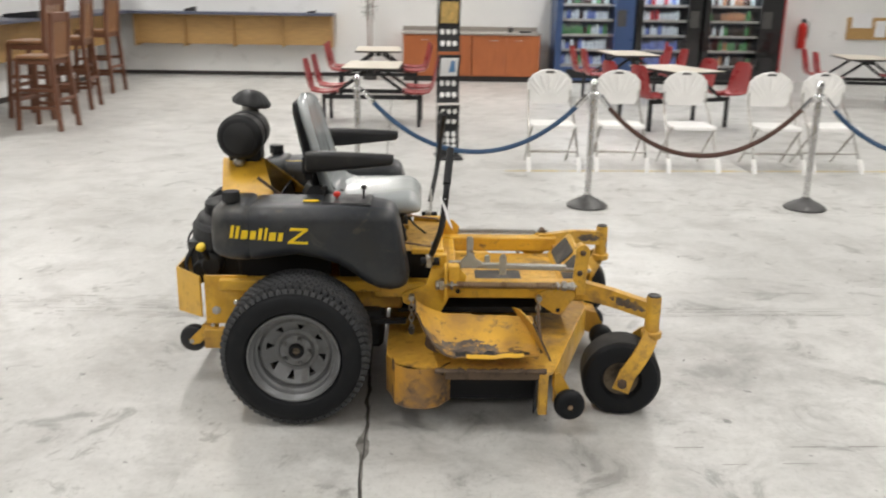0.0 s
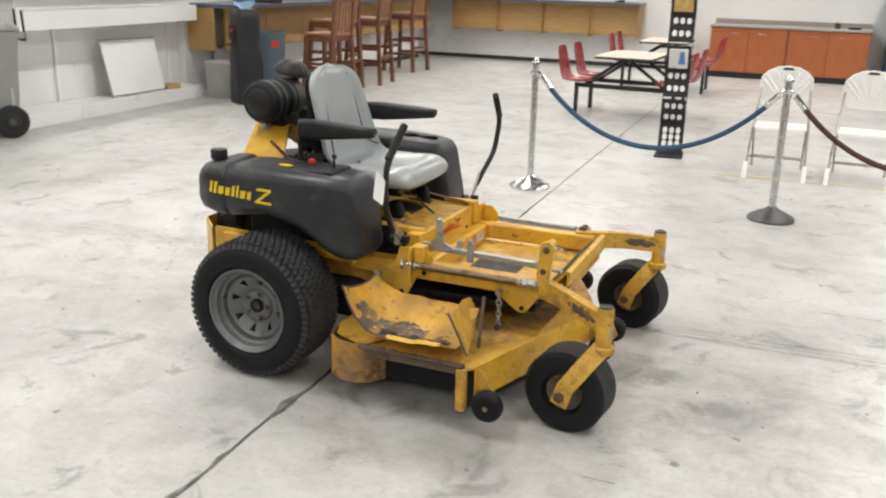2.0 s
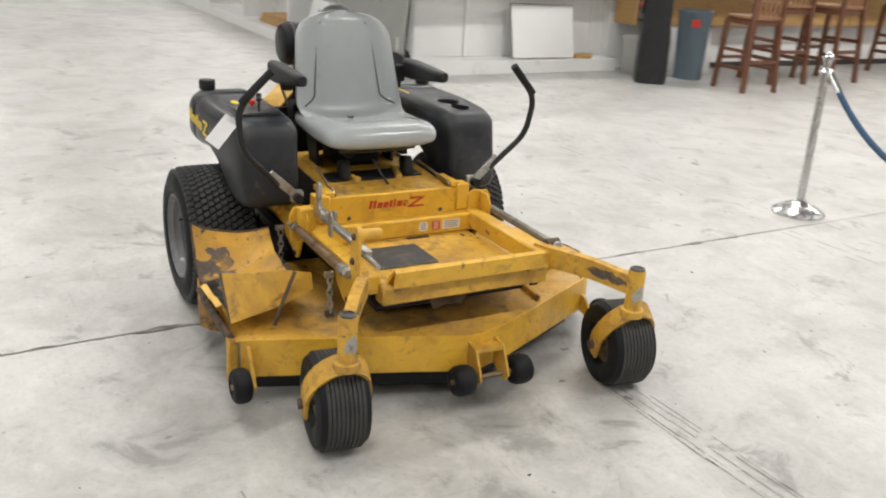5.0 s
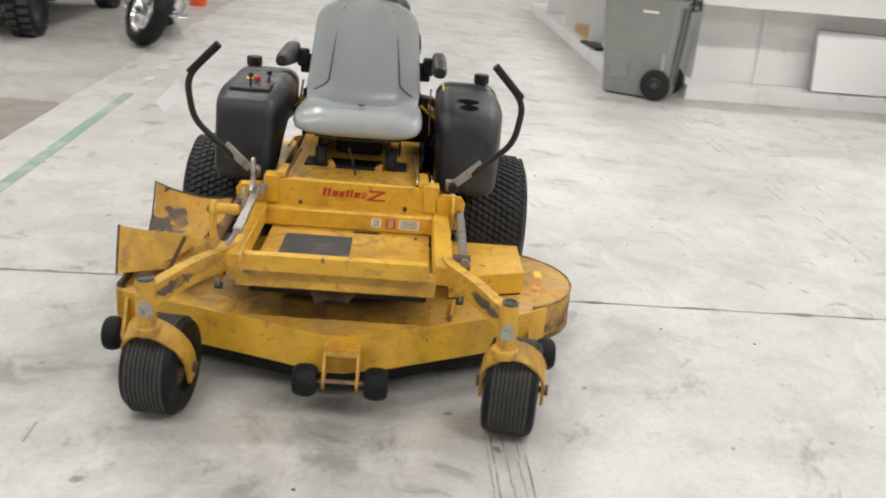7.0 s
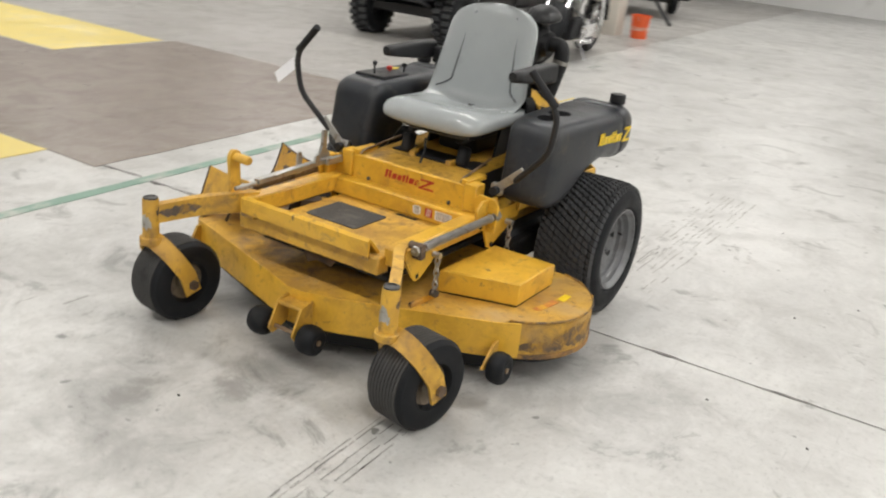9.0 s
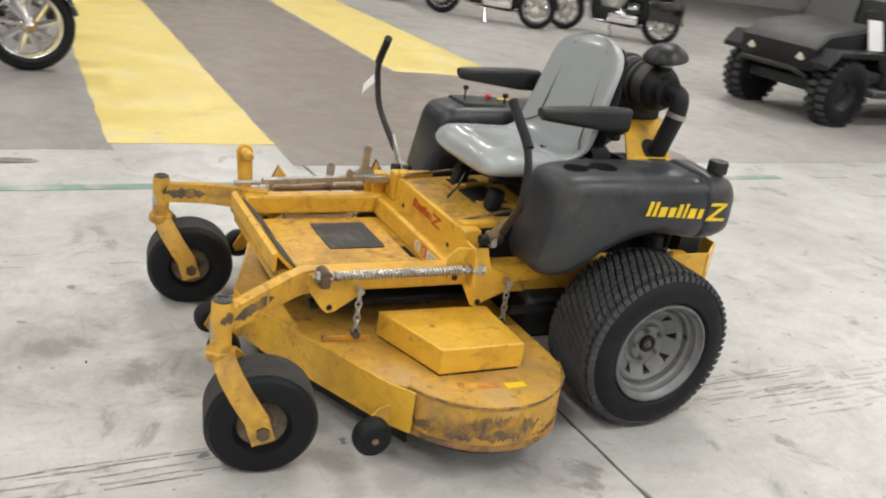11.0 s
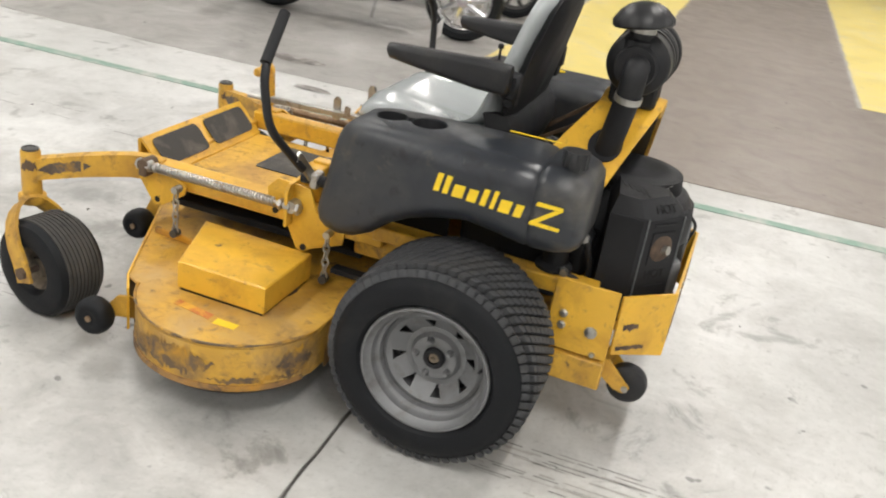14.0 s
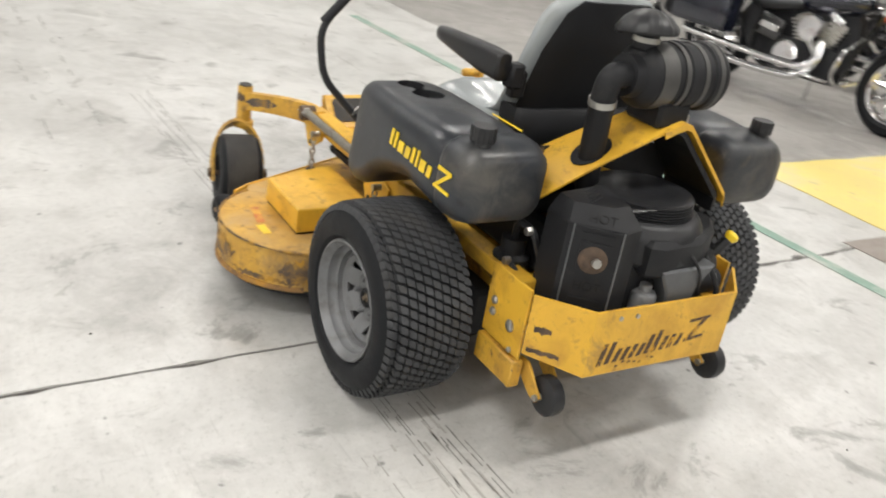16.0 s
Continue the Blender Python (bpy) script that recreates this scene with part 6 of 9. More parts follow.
# made-up panel, gives the gap under the bridge a dark, shaded back
sub("engine_backdrop", span(B(), -0.135, -0.125, -0.29, 0.29, 0.60, 0.82, 0.003), BLACK_MATT, eng, "added dark panel that closes the shaded gap behind the engine")
sub("yellow_bracket", prism(B(), [(0.02, 0.755), (-0.13, 0.709), (-0.03, 0.686), (0.02, 0.690)], "x", -0.146, -0.138, 0.001), YELLOW, eng, "small yellow frame bracket behind the engine")

# air-cleaner bridge over the engine
HOLE = (-0.262, 0.165)
bm = B()
path = [(0.380, 0.680), (0.362, 0.708), (0.16, 0.851), (0.02, 0.940), (-0.02, 0.958), (-0.05, 0.967), (-0.075, 0.960), (-0.345, 0.722), (-0.352, 0.69)]
rings = []
for i, (y, z) in enumerate(path):
    a = path[max(0, i - 1)]
    b = path[min(len(path) - 1, i + 1)]
    n = Vector((0, -(b[1] - a[1]), b[0] - a[0])).normalized() * 0.0035
    low = (0.975 - z) / 0.28
    x0 = -0.385 + (0.045 * low if y < 0 else 0.30 * max(0.0, y))
    x1 = -0.208 + (0.45 * y if y > 0 else 0.13 * low)
    rings.append([(x0, y + n.y, z + n.z), (x1, y + n.y, z + n.z), (x1, y - n.y, z - n.z), (x0, y - n.y, z - n.z)])
loft(bm, rings)
bridge = sub("air_cleaner_bridge", bm, YELLOW, None, "bent yellow steel bridge over the engine")
bm = B()
n = Vector((0, 0.537, 0.844))
mid = Vector((HOLE[0], HOLE[1], 0.952 - 0.636 * HOLE[1]))
al = Vector((0, -0.844, 0.537))
ring = [mid + Vector((1, 0, 0)) * (0.050 * math.cos(a)) + al * (0.066 * math.sin(a)) for a in (2 * math.pi * k / 24 for k in range(24))]
loft(bm, [[p + n * 0.0065 for p in ring], [p + n * 0.0035 for p in ring]])
sub("bridge_hole", bm, BLACK_MATT, bridge, "dark hole for the intake hose")
lip = [(y, z) for y, z in path if y < 0.1]
bm = B()
loft(bm, [[(-0.389 + 0.045 * (0.975 - z) / 0.28, y - 0.004, z - 0.016), (-0.389 + 0.045 * (0.975 - z) / 0.28, y + 0.004, z + 0.004), (-0.384 + 0.045 * (0.975 - z) / 0.28, y + 0.004, z + 0.004), (-0.384 + 0.045 * (0.975 - z) / 0.28, y - 0.004, z - 0.016)] for y, z in lip])
sub("bridge_lip", bm, YELLOW, bridge, "folded edge of the bridge")
sub("bridge_strut", box(B(), (-0.10, -0.215, 0.83), (0.28, 0.008, 0.014), 0.002, (0, 38, 0)), BARE_RUST, bridge, "thin rusty diagonal strut")
# added black liner: the shadow on the inner face of the bridge leg
bm = B()
loft(bm, [[(-0.375 + 0.16 * (0.95 - z), y, z), (-0.215 + 0.4 * (0.95 - z), y, z), (-0.215 + 0.4 * (0.95 - z), y + 0.01, z - 0.012), (-0.375 + 0.16 * (0.95 - z), y + 0.01, z - 0.012)] for y, z in ((-0.045, 0.948), (-0.075, 0.935), (-0.325, 0.715), (-0.33, 0.67))])
sub("bridge_shade_liner", bm, BLACK_MATT, bridge, "black liner for the shade under the bridge")
both("bridge_brace", lambda s: box(B(), (-0.09, 0.30 * s, 0.76), (0.30, 0.008, 0.014), 0.002, (0, 33, 0)), BARE_RUST, "thin rusty brace", (bridge, bridge))
air = sub("air_cleaner", lathe(B(), [(0.001, -0.185), (0.078, -0.185), (0.088, -0.178), (0.092, -0.165), (0.098, -0.160), (0.098, -0.120), (0.092, -0.115), (0.092, -0.05), (0.097, -0.045), (0.097, -0.028), (0.090, -0.022), (0.090, 0.085), (0.084, 0.10), (0.062, 0.115), (0.058, 0.145), (0.001, 0.147)], (-0.29, 0, 1.08), "y", 36), BLACK_MATT, None, "round black air cleaner canister, dusty")
sub("end_cap_ring", lathe(B(), [(0.001, -0.189), (0.062, -0.189), (0.066, -0.186), (0.066, -0.18), (0.001, -0.18)], (-0.29, 0, 1.08), "y", 30), BLACK, air, "black end cap")
for y in (-0.012, -0.085, -0.140):
    sub("clamp_band", lathe(B(), [(0.0905, y - 0.008), (0.0995 if y < -0.1 else 0.0945, y - 0.008), (0.0995 if y < -0.1 else 0.0945, y + 0.008), (0.0905, y + 0.008)], (-0.29, 0, 1.08), "y", 36, closed=True), DARK_STEEL, air, "dull metal clamp band")
sub("saddle", span(B(), -0.36, -0.22, -0.08, 0.04, 0.945, 1.02, 0.01), BLACK_MATT, air, "black saddle under the canister")
hose = rounded([(-0.296, 0.11, 1.083), (-0.302, 0.198, 1.083), (-0.300, 0.206, 1.02), (-0.282, 0.185, 0.91), (HOLE[0], HOLE[1], 0.80), (-0.25, 0.14, 0.74)], 0.035, 5)
sub("intake_hose", tube(B(), hose, 0.036, 20), BLACK_MATT, air, "thick black intake hose with an elbow")
sub("hose_clamp", lathe(B(), [(0.0365, -0.009), (0.0395, -0.009), (0.0395, 0.009), (0.0365, 0.009)], (-0.299, 0.204, 1.008), Vector((0.10, -0.15, -1)), 24, closed=True), STEEL, air, "shiny steel hose clamp")
sub("rain_cap_stem", lathe(B(), [(0.048, 1.12), (0.042, 1.15), (0.035, 1.155), (0.035, 1.20), (0.001, 1.20)], (-0.282, 0.085, 0), "z", 20), BLACK_MATT, air, "black inlet stem")
sub("stem_clamp", lathe(B(), [(0.036, 1.172), (0.0395, 1.172), (0.0395, 1.186), (0.036, 1.186)], (-0.282, 0.085, 0), "z", 20, closed=True), STEEL, air, "steel stem clamp")
rings = []
cap_m = pose(-0.282, 0.09, 1.19, 0, 10, 0)
for h, r in ((0.0, 0.066), (0.0, 0.082), (0.006, 0.087), (0.020, 0.085), (0.046, 0.064), (0.062, 0.040), (0.068, 0.013)):
    rings.append([cap_m @ Vector((r * (1 + (0.028 if 0.085 > r > 0.04 or h > 0.015 else 0.0) * (1 if i % 4 < 2 else -1) * (1 if h > 0.01 else 0)) * math.cos(2 * math.pi * i / 64), r * math.sin(2 * math.pi * i / 64), h)) for i in range(64)])
sub("rain_cap", loft(B(), rings), BLACK, air, "ribbed dark grey rain cap")
sub("canister_label", lathe(B(), [(0.0905, 0.020), (0.0925, 0.020), (0.0925, 0.078), (0.0905, 0.078)], (-0.29, 0, 1.08), "y", 36, closed=True), DARK_STEEL, air, "grey dusty label band")
bm = box(B(), (-0.31, -0.10, 0.962), (0.05, 0.04, 0.04), 0.012)
sub("saddle_bolt", bm, STEEL, air, "dull saddle bolt")

# rear bumper
bm = B()
plan = [(-0.25, 0.412), (-0.44, 0.412), (-0.575, 0.295), (-0.583, -0.235), (-0.45, -0.368), (-0.25, -0.368)]
for (ax_, ay_), (bx_, by_) in zip(plan[1:], plan[2:-1]):
    d = Vector((bx_ - ax_, by_ - ay_, 0)).normalized()
    nn = Vector((0, 0, 1)).cross(d) * 0.008
    top_a = 0.512 if abs(ay_) > 0.3 else 0.514
    top_b = 0.512 if abs(by_) > 0.3 else 0.514
    lo_a, lo_b = (0.328 if abs(v) > 0.3 else 0.310 for v in (ay_, by_))
    loft(bm, [[(ax_, ay_, lo_a), (ax_, ay_, top_a), (ax_ + nn.x, ay_ + nn.y, top_a), (ax_ + nn.x, ay_ + nn.y, lo_a)], [(bx_, by_, lo_b), (bx_, by_, top_b), (bx_ + nn.x, by_ + nn.y, top_b), (bx_ + nn.x, by_ + nn.y, lo_b)]])
bumper = sub("rear_bumper", bm, YELLOW, None, "yellow folded rear engine guard with scratches")
both("bumper_side", lambda s: prism(B(), [(-0.245, 0.52), (-0.43, 0.52), (-0.43, 0.30), (-0.245, 0.30)], "y", 0.404 * s + (0.044 if s < 0 else 0), 0.414 * s + (0.044 if s < 0 else 0), 0.002), YELLOW, "yellow side plate", (bumper, bumper))
both("bumper_foot", lambda s: span(B(), -0.43, -0.245, 0.385 * s, 0.425 * s, 0.205, 0.292, 0.004), YELLOW_WORN, "yellow lower bracket", (bumper, bumper))
for s in (1, -1):
    for x, z, r in ((-0.285, 0.415, 0.013), (-0.285, 0.378, 0.013), (-0.372, 0.378, 0.019), (-0.30, 0.24, 0.009), (-0.39, 0.31, 0.009)):
        sub("bolt", lathe(B(), [(0.001, 0.4145 * s), (r, 0.4145 * s), (r, 0.419 * s), (r * 0.6, 0.424 * s), (0.001, 0.424 * s)], (x, 0, z), "y", 8), STEEL, bumper, "zinc bolt")
d = Vector((-0.135, -0.117, 0)).normalized()
for u, v, w, h in ((0.02, 0.405, 0.050, 0.026), (0.01, 0.340, 0.095, 0.020)):
    bm = B()
    o = Vector((-0.655, 0.756, 0)) * 0.0012
    up_, low_ = [], []
    for k in range(9):
        p = Vector((-0.44, 0.412, 0)) + d * (u + w * k / 8)
        up_.append((p.x + o.x, p.y + o.y, v + h * (0.75 + 0.5 * noise.noise(Vector((k * 1.3, v * 9, 0))))))
        low_.append((p.x + o.x, p.y + o.y, v + h * 0.4 * noise.noise(Vector((k * 1.1, v * 9, 5)))))
    bm.faces.new([bm.verts.new(p) for p in up_ + low_[::-1]])
    sub("scratch", bm, BARE_RUST, bumper, "bare scraped patch")


def rear_bar(ring):
    bm = B()
    front_ = [(-0.5795 + 0.0151 * (a + 0.085) - 0.0015, a + 0.085, b - 0.006) for a, b in ring]
    back_ = [(-0.5795 + 0.0151 * (a + 0.085) + 0.001, a + 0.085, b - 0.006) for a, b in ring]
    sub("emblem_bar", loft(bm, [front_, back_]), DECAL_D, bumper, "worn dark emblem bar")


for k in range(11):
    y0 = 0.172 - 0.0285 * k
    h = (0.070, 0.070, 0.044, 0.042, 0.044, 0.040, 0.062, 0.070, 0.044, 0.044, 0.040)[k]
    zb = 0.346 + 0.0022 * k
    rear_bar([(y0, zb), (y0 - 0.015, zb + 0.001), (y0 - 0.030, zb + h), (y0 - 0.015, zb + h)])
for k in range(7):
    y0, zb = 0.10 - 0.022 * k, 0.332 + 0.004 * ((k * 3) % 4)
    rear_bar([(y0, zb), (y0 - 0.010, zb + 0.001), (y0 - 0.012, zb + 0.006), (y0 - 0.003, zb + 0.006)])
rear_bar([(-0.155, 0.44), (-0.235, 0.448), (-0.235, 0.456), (-0.155, 0.45)])
rear_bar([(-0.15, 0.375), (-0.225, 0.385), (-0.225, 0.394), (-0.15, 0.386)])
rear_bar([(-0.21, 0.4475), (-0.228, 0.4475), (-0.172, 0.388), (-0.155, 0.3865)])
for y_ in (0.21, 0.15):
    sub("bolt", lathe(B(), [(0.001, -0.004), (0.007, -0.004), (0.007, 0.003), (0.001, 0.003)], (-0.5805 + 0.0151 * y_, y_, 0.488), "x", 8), STEEL, bumper)
for y in (0.335, -0.315):
    for off in (0.034, -0.042):
        bm = prism(B(), [(-0.40, 0.29), (-0.44, 0.29), (-0.515, 0.215), (-0.50, 0.195), (-0.47, 0.20), (-0.40, 0.25)], "y", y + off, y + off + 0.008)
        sub("roller_bracket", bm, YELLOW_WORN, bumper, "yellow wheel bracket")
    w = sub("anti_tip_wheel", lathe(B(), [(0.010, -0.026), (0.045, -0.026), (0.058, -0.018), (0.061, 0), (0.058, 0.018), (0.045, 0.026), (0.010, 0.026)], (-0.502, y, 0.212), "y", 26), BLACK, None, "small black anti-tip wheel")
    sub("wheel_bolt", tube(B(), [(-0.502, y - 0.05, 0.212), (-0.502, y + 0.05, 0.212)], 0.010, 10), STEEL, w, "steel wheel bolt")

# decals on the seat box


def red_bar(ring):
    sub("emblem_bar", prism(B(), ring, "x", 0.600, 0.6015), DECAL_R, None, "red emblem bar")


y_ = -0.115
for k, (w, h) in enumerate(((0.012, 0.034), (0.012, 0.034), (0.022, 0.024), (0.020, 0.024), (0.012, 0.03), (0.009, 0.034), (0.024, 0.024), (0.016, 0.024))):
    red_bar([(y_, 0.539), (y_ + w, 0.539), (y_ + w + 0.006, 0.539 + h), (y_ + 0.006, 0.539 + h)])
    y_ += w + 0.006
red_bar([(y_, 0.531), (y_ + 0.075, 0.531), (y_ + 0.075, 0.539), (y_, 0.539)])
red_bar([(y_ + 0.008, 0.566), (y_ + 0.075, 0.566), (y_ + 0.075, 0.574), (y_ + 0.008, 0.574)])
red_bar([(y_ + 0.004, 0.5392), (y_ + 0.022, 0.5392), (y_ + 0.072, 0.5658), (y_ + 0.052, 0.5658)])
for y0, y1, mat, label in ((0.085, 0.125, DECAL_W, "small round white label"), (0.145, 0.182, DECAL_R, "small red warning label"), (0.195, 0.275, DECAL_W, "white instruction label")):
    bm = B()
    ring = rrect((y0 + y1) / 2, 0.462, y1 - y0, 0.038, 0.012 if y0 < 0.1 else 0.003)
    loft(bm, [[(0.6642, a, b) for a, b in ring], [(0.6652, a, b) for a, b in ring]])
    lab = sub("label", bm, mat, None, label)
    bm = B()
    for k in range(4):
        span(bm, 0.6652, 0.6656, y0 + 0.008, y1 - 0.008, 0.449 + 0.008 * k, 0.452 + 0.008 * k)
    sub("print_bar", bm, DECAL_D if mat is not DECAL_R else DECAL_W, lab, "lines of small print")

# ---- rope barrier ----
def stanchion(x, y, base_mat, label):
    t = thing("stanchion", label, "stanchion", "rope barrier posts", at=(x, y, 0))
    part("base", lathe(B(), [(0.001, 0.0), (0.165, 0.0), (0.168, 0.012), (0.155, 0.026), (0.10, 0.058), (0.045, 0.082), (0.030, 0.10), (0.001, 0.10)], (0, 0, 0), "z", 36), base_mat, t, "domed base")
    part("pole", lathe(B(), [(0.026, 0.09), (0.026, 0.985)], (0, 0, 0), "z", 20), BRUSHED, t, "bright metal tube")
    part("collar", lathe(B(), [(0.027, 0.915), (0.044, 0.918), (0.046, 0.930), (0.034, 0.940), (0.027, 0.942)], (0, 0, 0), "z", 20), CHROME, t, "ring collar")
    part("finial", lathe(B(), [(0.026, 0.985), (0.034, 0.990), (0.034, 1.010), (0.024, 1.025), (0.012, 1.040), (0.001, 1.043)], (0, 0, 0), "z", 20), CHROME, t, "flat cap")
    return t


POSTS = [(-0.03, 3.24), (1.86, 3.10), (3.67, 3.09), (5.55, 3.05)]
for i, (x, y) in enumerate(POSTS):
    stanchion(x, y, BRUSHED if i == 0 else DARK_BASE, "chrome rope stanchion with a polished domed base" if i == 0 else "chrome rope stanchion with a dark cast domed base")


def rope(a, b, low, mat, label):
    a, b = Vector((*a, 0.0)), Vector((*b, 0.0))
    d = (b - a).normalized()
    a, b = a + d * 0.05, b - d * 0.05
    t = thing("barrier_rope", label, "rope", "barrier ropes", at=a)
    end = (b - a)
    line = []
    for i in range(33):
        u = -1 + 2 * i / 32
        z = low + (0.905 - low) * ((math.cosh(1.25 * u) - 1) / (math.cosh(1.25) - 1))
        line.append(Vector((end.x * (u + 1) / 2, end.y * (u + 1) / 2, z)))
    part("cord", tube(B(), line[1:-1], 0.0195, 10), mat, t)
    for p, q in ((line[0], line[2]), (line[-1], line[-3])):
        part("end_fitting", tube(B(), [p, p.lerp(q, 0.75)], 0.0225, 12), CHROME, t, "chrome rope end")
        hook = [p + Vector((-0.028 * math.copysign(1, (q - p).x) * math.sin(k * math.pi / 8) * 0.9, 0, 0.022 * math.cos(k * math.pi / 8) - 0.0)) for k in range(9)]
        part("snap_hook", tube(B(), hook, 0.005, 6), CHROME, t, "chrome snap hook")
    return t


rope(POSTS[0], POSTS[1], 0.43, BLUE_ROPE, "dark blue velour barrier rope hanging between stanchions")
rope(POSTS[1], POSTS[2], 0.43, BROWN_ROPE, "dark brown velour barrier rope hanging between stanchions")
rope(POSTS[2], POSTS[3], 0.45, BLUE_ROPE, "dark blue velour barrier rope hanging between stanchions")


# ---- folding chairs ----
def folding_chair():
    t = thing("folding_chair", "white folding chair with a fan-patterned plastic back and white legs", "chair", "row of folding chairs")
    # back: a fan-shaped shell with raised ribs
    bm = B()
    outline = [(-0.175, 0.60), (-0.205, 0.66), (-0.222, 0.73), (-0.226, 0.79)]
    for k in range(29):
        a = radians(172 - 164 * k / 28)
        lobe = 1 + 0.030 * abs(math.sin(k * math.pi / 4))
        outline.append((0.222 * lobe * math.cos(a), 0.79 + 0.150 * lobe * math.sin(a)))
    outline += [(0.226, 0.79), (0.222, 0.73), (0.205, 0.66), (0.175, 0.60)]
    prism(bm, outline, "y", 0.215, 0.235, 0.006)
    back = part("backrest", bm, WHITE_PLASTIC, t, "white fan-shaped plastic back")
    for k in range(-3, 4):
        a = k * 0.30
        r0, r1 = 0.10, 0.285 + 0.02 * abs(k)
        part("fan_rib", tube(B(), [(r0 * math.sin(a), 0.212, 0.615 + r0 * math.cos(a)), (min(0.2, max(-0.2, r1 * math.sin(a))), 0.212, 0.615 + r1 * math.cos(a) * 0.93)], [0.008, 0.016], 6), WHITE_PLASTIC, back)
    part("hand_slot", prism(B(), [(-0.05, 0.905), (0.05, 0.905), (0.035, 0.925), (-0.035, 0.925)], "y", 0.212, 0.2145), DARK_TRIM, back, "dark hand slot")
    bm = B()
    rings = []
    for y, half, z in ((-0.215, 0.19, 0.432), (-0.205, 0.212, 0.445), (0.0, 0.215, 0.438), (0.16, 0.20, 0.445), (0.175, 0.185, 0.44)):
        rings.append([(-half, y, z), (half, y, z), (half * 0.97, y, z - 0.022), (-half * 0.97, y, z - 0.022)])
    part("seat", loft(bm, rings), WHITE_PLASTIC, t, "white plastic seat")
    for s in (1, -1):
        part("front_leg", tube(B(), [(0.205 * s, 0.235, 0.80), (0.215 * s, 0.20, 0.62), (0.232 * s, -0.02, 0.40), (0.245 * s, -0.27, 0.01)], 0.0105, 8), STEEL, t, "thin grey metal leg")
        part("rear_leg", tube(B(), [(0.215 * s, -0.15, 0.425), (0.215 * s, 0.30, 0.01)], 0.0095, 8), STEEL, t, "thin grey metal leg")
        part("foot_cap", loft(B(), [[(x * s, y + dy, z) for x, y in ((0.228, -0.295), (0.264, -0.295), (0.264, -0.258), (0.228, -0.258))] for z, dy in ((0.0, 0.0), (0.07, 0.022), (0.13, 0.07))]), WHITE_PLASTIC, t, "white plastic foot sleeve")
    part("cross_bar", tube(B(), [(-0.24, -0.16, 0.175), (0.24, -0.16, 0.175)], 0.008, 8), STEEL, t, "thin steel cross bar")
    part("cross_bar", tube(B(), [(-0.215, 0.2, 0.12), (0.215, 0.2, 0.12)], 0.008, 8), STEEL, t, "thin steel cross bar")
    return t


CHAIRS = [(1.78, 4.79, 1), (2.465, 4.81, -2), (3.155, 4.79, 1), (4.01, 4.78, -1), (4.59, 4.83, 3)]
chair = folding_chair()
chair.matrix_basis = pose(CHAIRS[0][0], CHAIRS[0][1], 0, 0, 0, CHAIRS[0][2])
for x, y, a in CHAIRS[1:]:
    copy_thing(chair, pose(x, y, 0, 0, 0, a))


# ---- canteen tables with fixed seats ----
def cluster_table():
    t = thing("canteen_table", "beige-topped canteen table with four fixed maroon plastic seats", "table", "canteen tables")
    bm = B()
    ring = rrect(0, 0, 0.70, 1.10, 0.04, 3)
    loft(bm, [[(x, y, 0.722) for x, y in ring], [(x, y, 0.748) for x, y in ring]])
    top = part("tabletop", bm, TABLE_TOP, t, "beige laminate top")
    bm = B()
    ring = rrect(0, 0, 0.708, 1.108, 0.044, 3)
    loft(bm, [[(x, y, 0.719) for x, y in ring], [(x, y, 0.742) for x, y in ring]])
    part("edge_band", bm, DARK_TRIM, top, "dark edge band")
    part("spine", span(B(), -0.04, 0.04, -0.45, 0.45, 0.66, 0.718, 0.004), BLACK, t, "black steel spine")
    for sy in (-0.33, 0.33):
        part("cross_beam", span(B(), -0.60, 0.60, sy - 0.025, sy + 0.025, 0.345, 0.395, 0.004), BLACK, t, "black cross beam")
        for sx in (-1, 1):
            part("strut", tube(B(), [(0.50 * sx, sy, 0.38), (0.06 * sx, sy, 0.69)], 0.022, 6), BLACK, t, "black diagonal strut")
            part("leg", span(B(), sx * 0.60 - 0.022, sx * 0.60 + 0.022, sy - 0.022, sy + 0.022, 0.0, 0.40, 0.004), BLACK, t, "black square leg")
            rings = []
            prof = [(-0.20, 0.455, 0.15), (-0.19, 0.44, 0.185), (-0.08, 0.425, 0.20), (0.06, 0.425, 0.20), (0.13, 0.44, 0.198), (0.175, 0.50, 0.19), (0.20, 0.60, 0.18), (0.225, 0.72, 0.172), (0.24, 0.80, 0.15), (0.245, 0.835, 0.11)]
            for d, z, half in prof:
                rings.append([(sx * (0.60 + d), sy + v * half, z + 0.028 * abs(v) ** 2.5 * (1 if z < 0.47 else 0)) if z < 0.47 else (sx * (0.60 + d - 0.035 * abs(v) ** 2), sy + v * half, z) for v in (-1, -0.75, -0.4, 0, 0.4, 0.75, 1)])
            bm = B()
            rows = [r + [(x + (0.012 * sx if z > 0.47 else 0), y, z - (0.012 if z < 0.47 else 0)) for x, y, z in r[::-1]] for r in rings]
            loft(bm, rows)
            part("seat", bm, RED_SHELL, t, "maroon moulded plastic seat", 60)
    return t


TABLES = [(-0.14, 7.62, -2), (-0.22, 10.6, 2), (3.78, 7.65, 22), (3.75, 10.4, 6), (7.45, 10.2, -8)]
table = cluster_table()
table.matrix_basis = pose(TABLES[0][0], TABLES[0][1], 0, 0, 0, TABLES[0][2])
for x, y, a in TABLES[1:]:
    copy_thing(table, pose(x, y, 0, 0, 0, a))


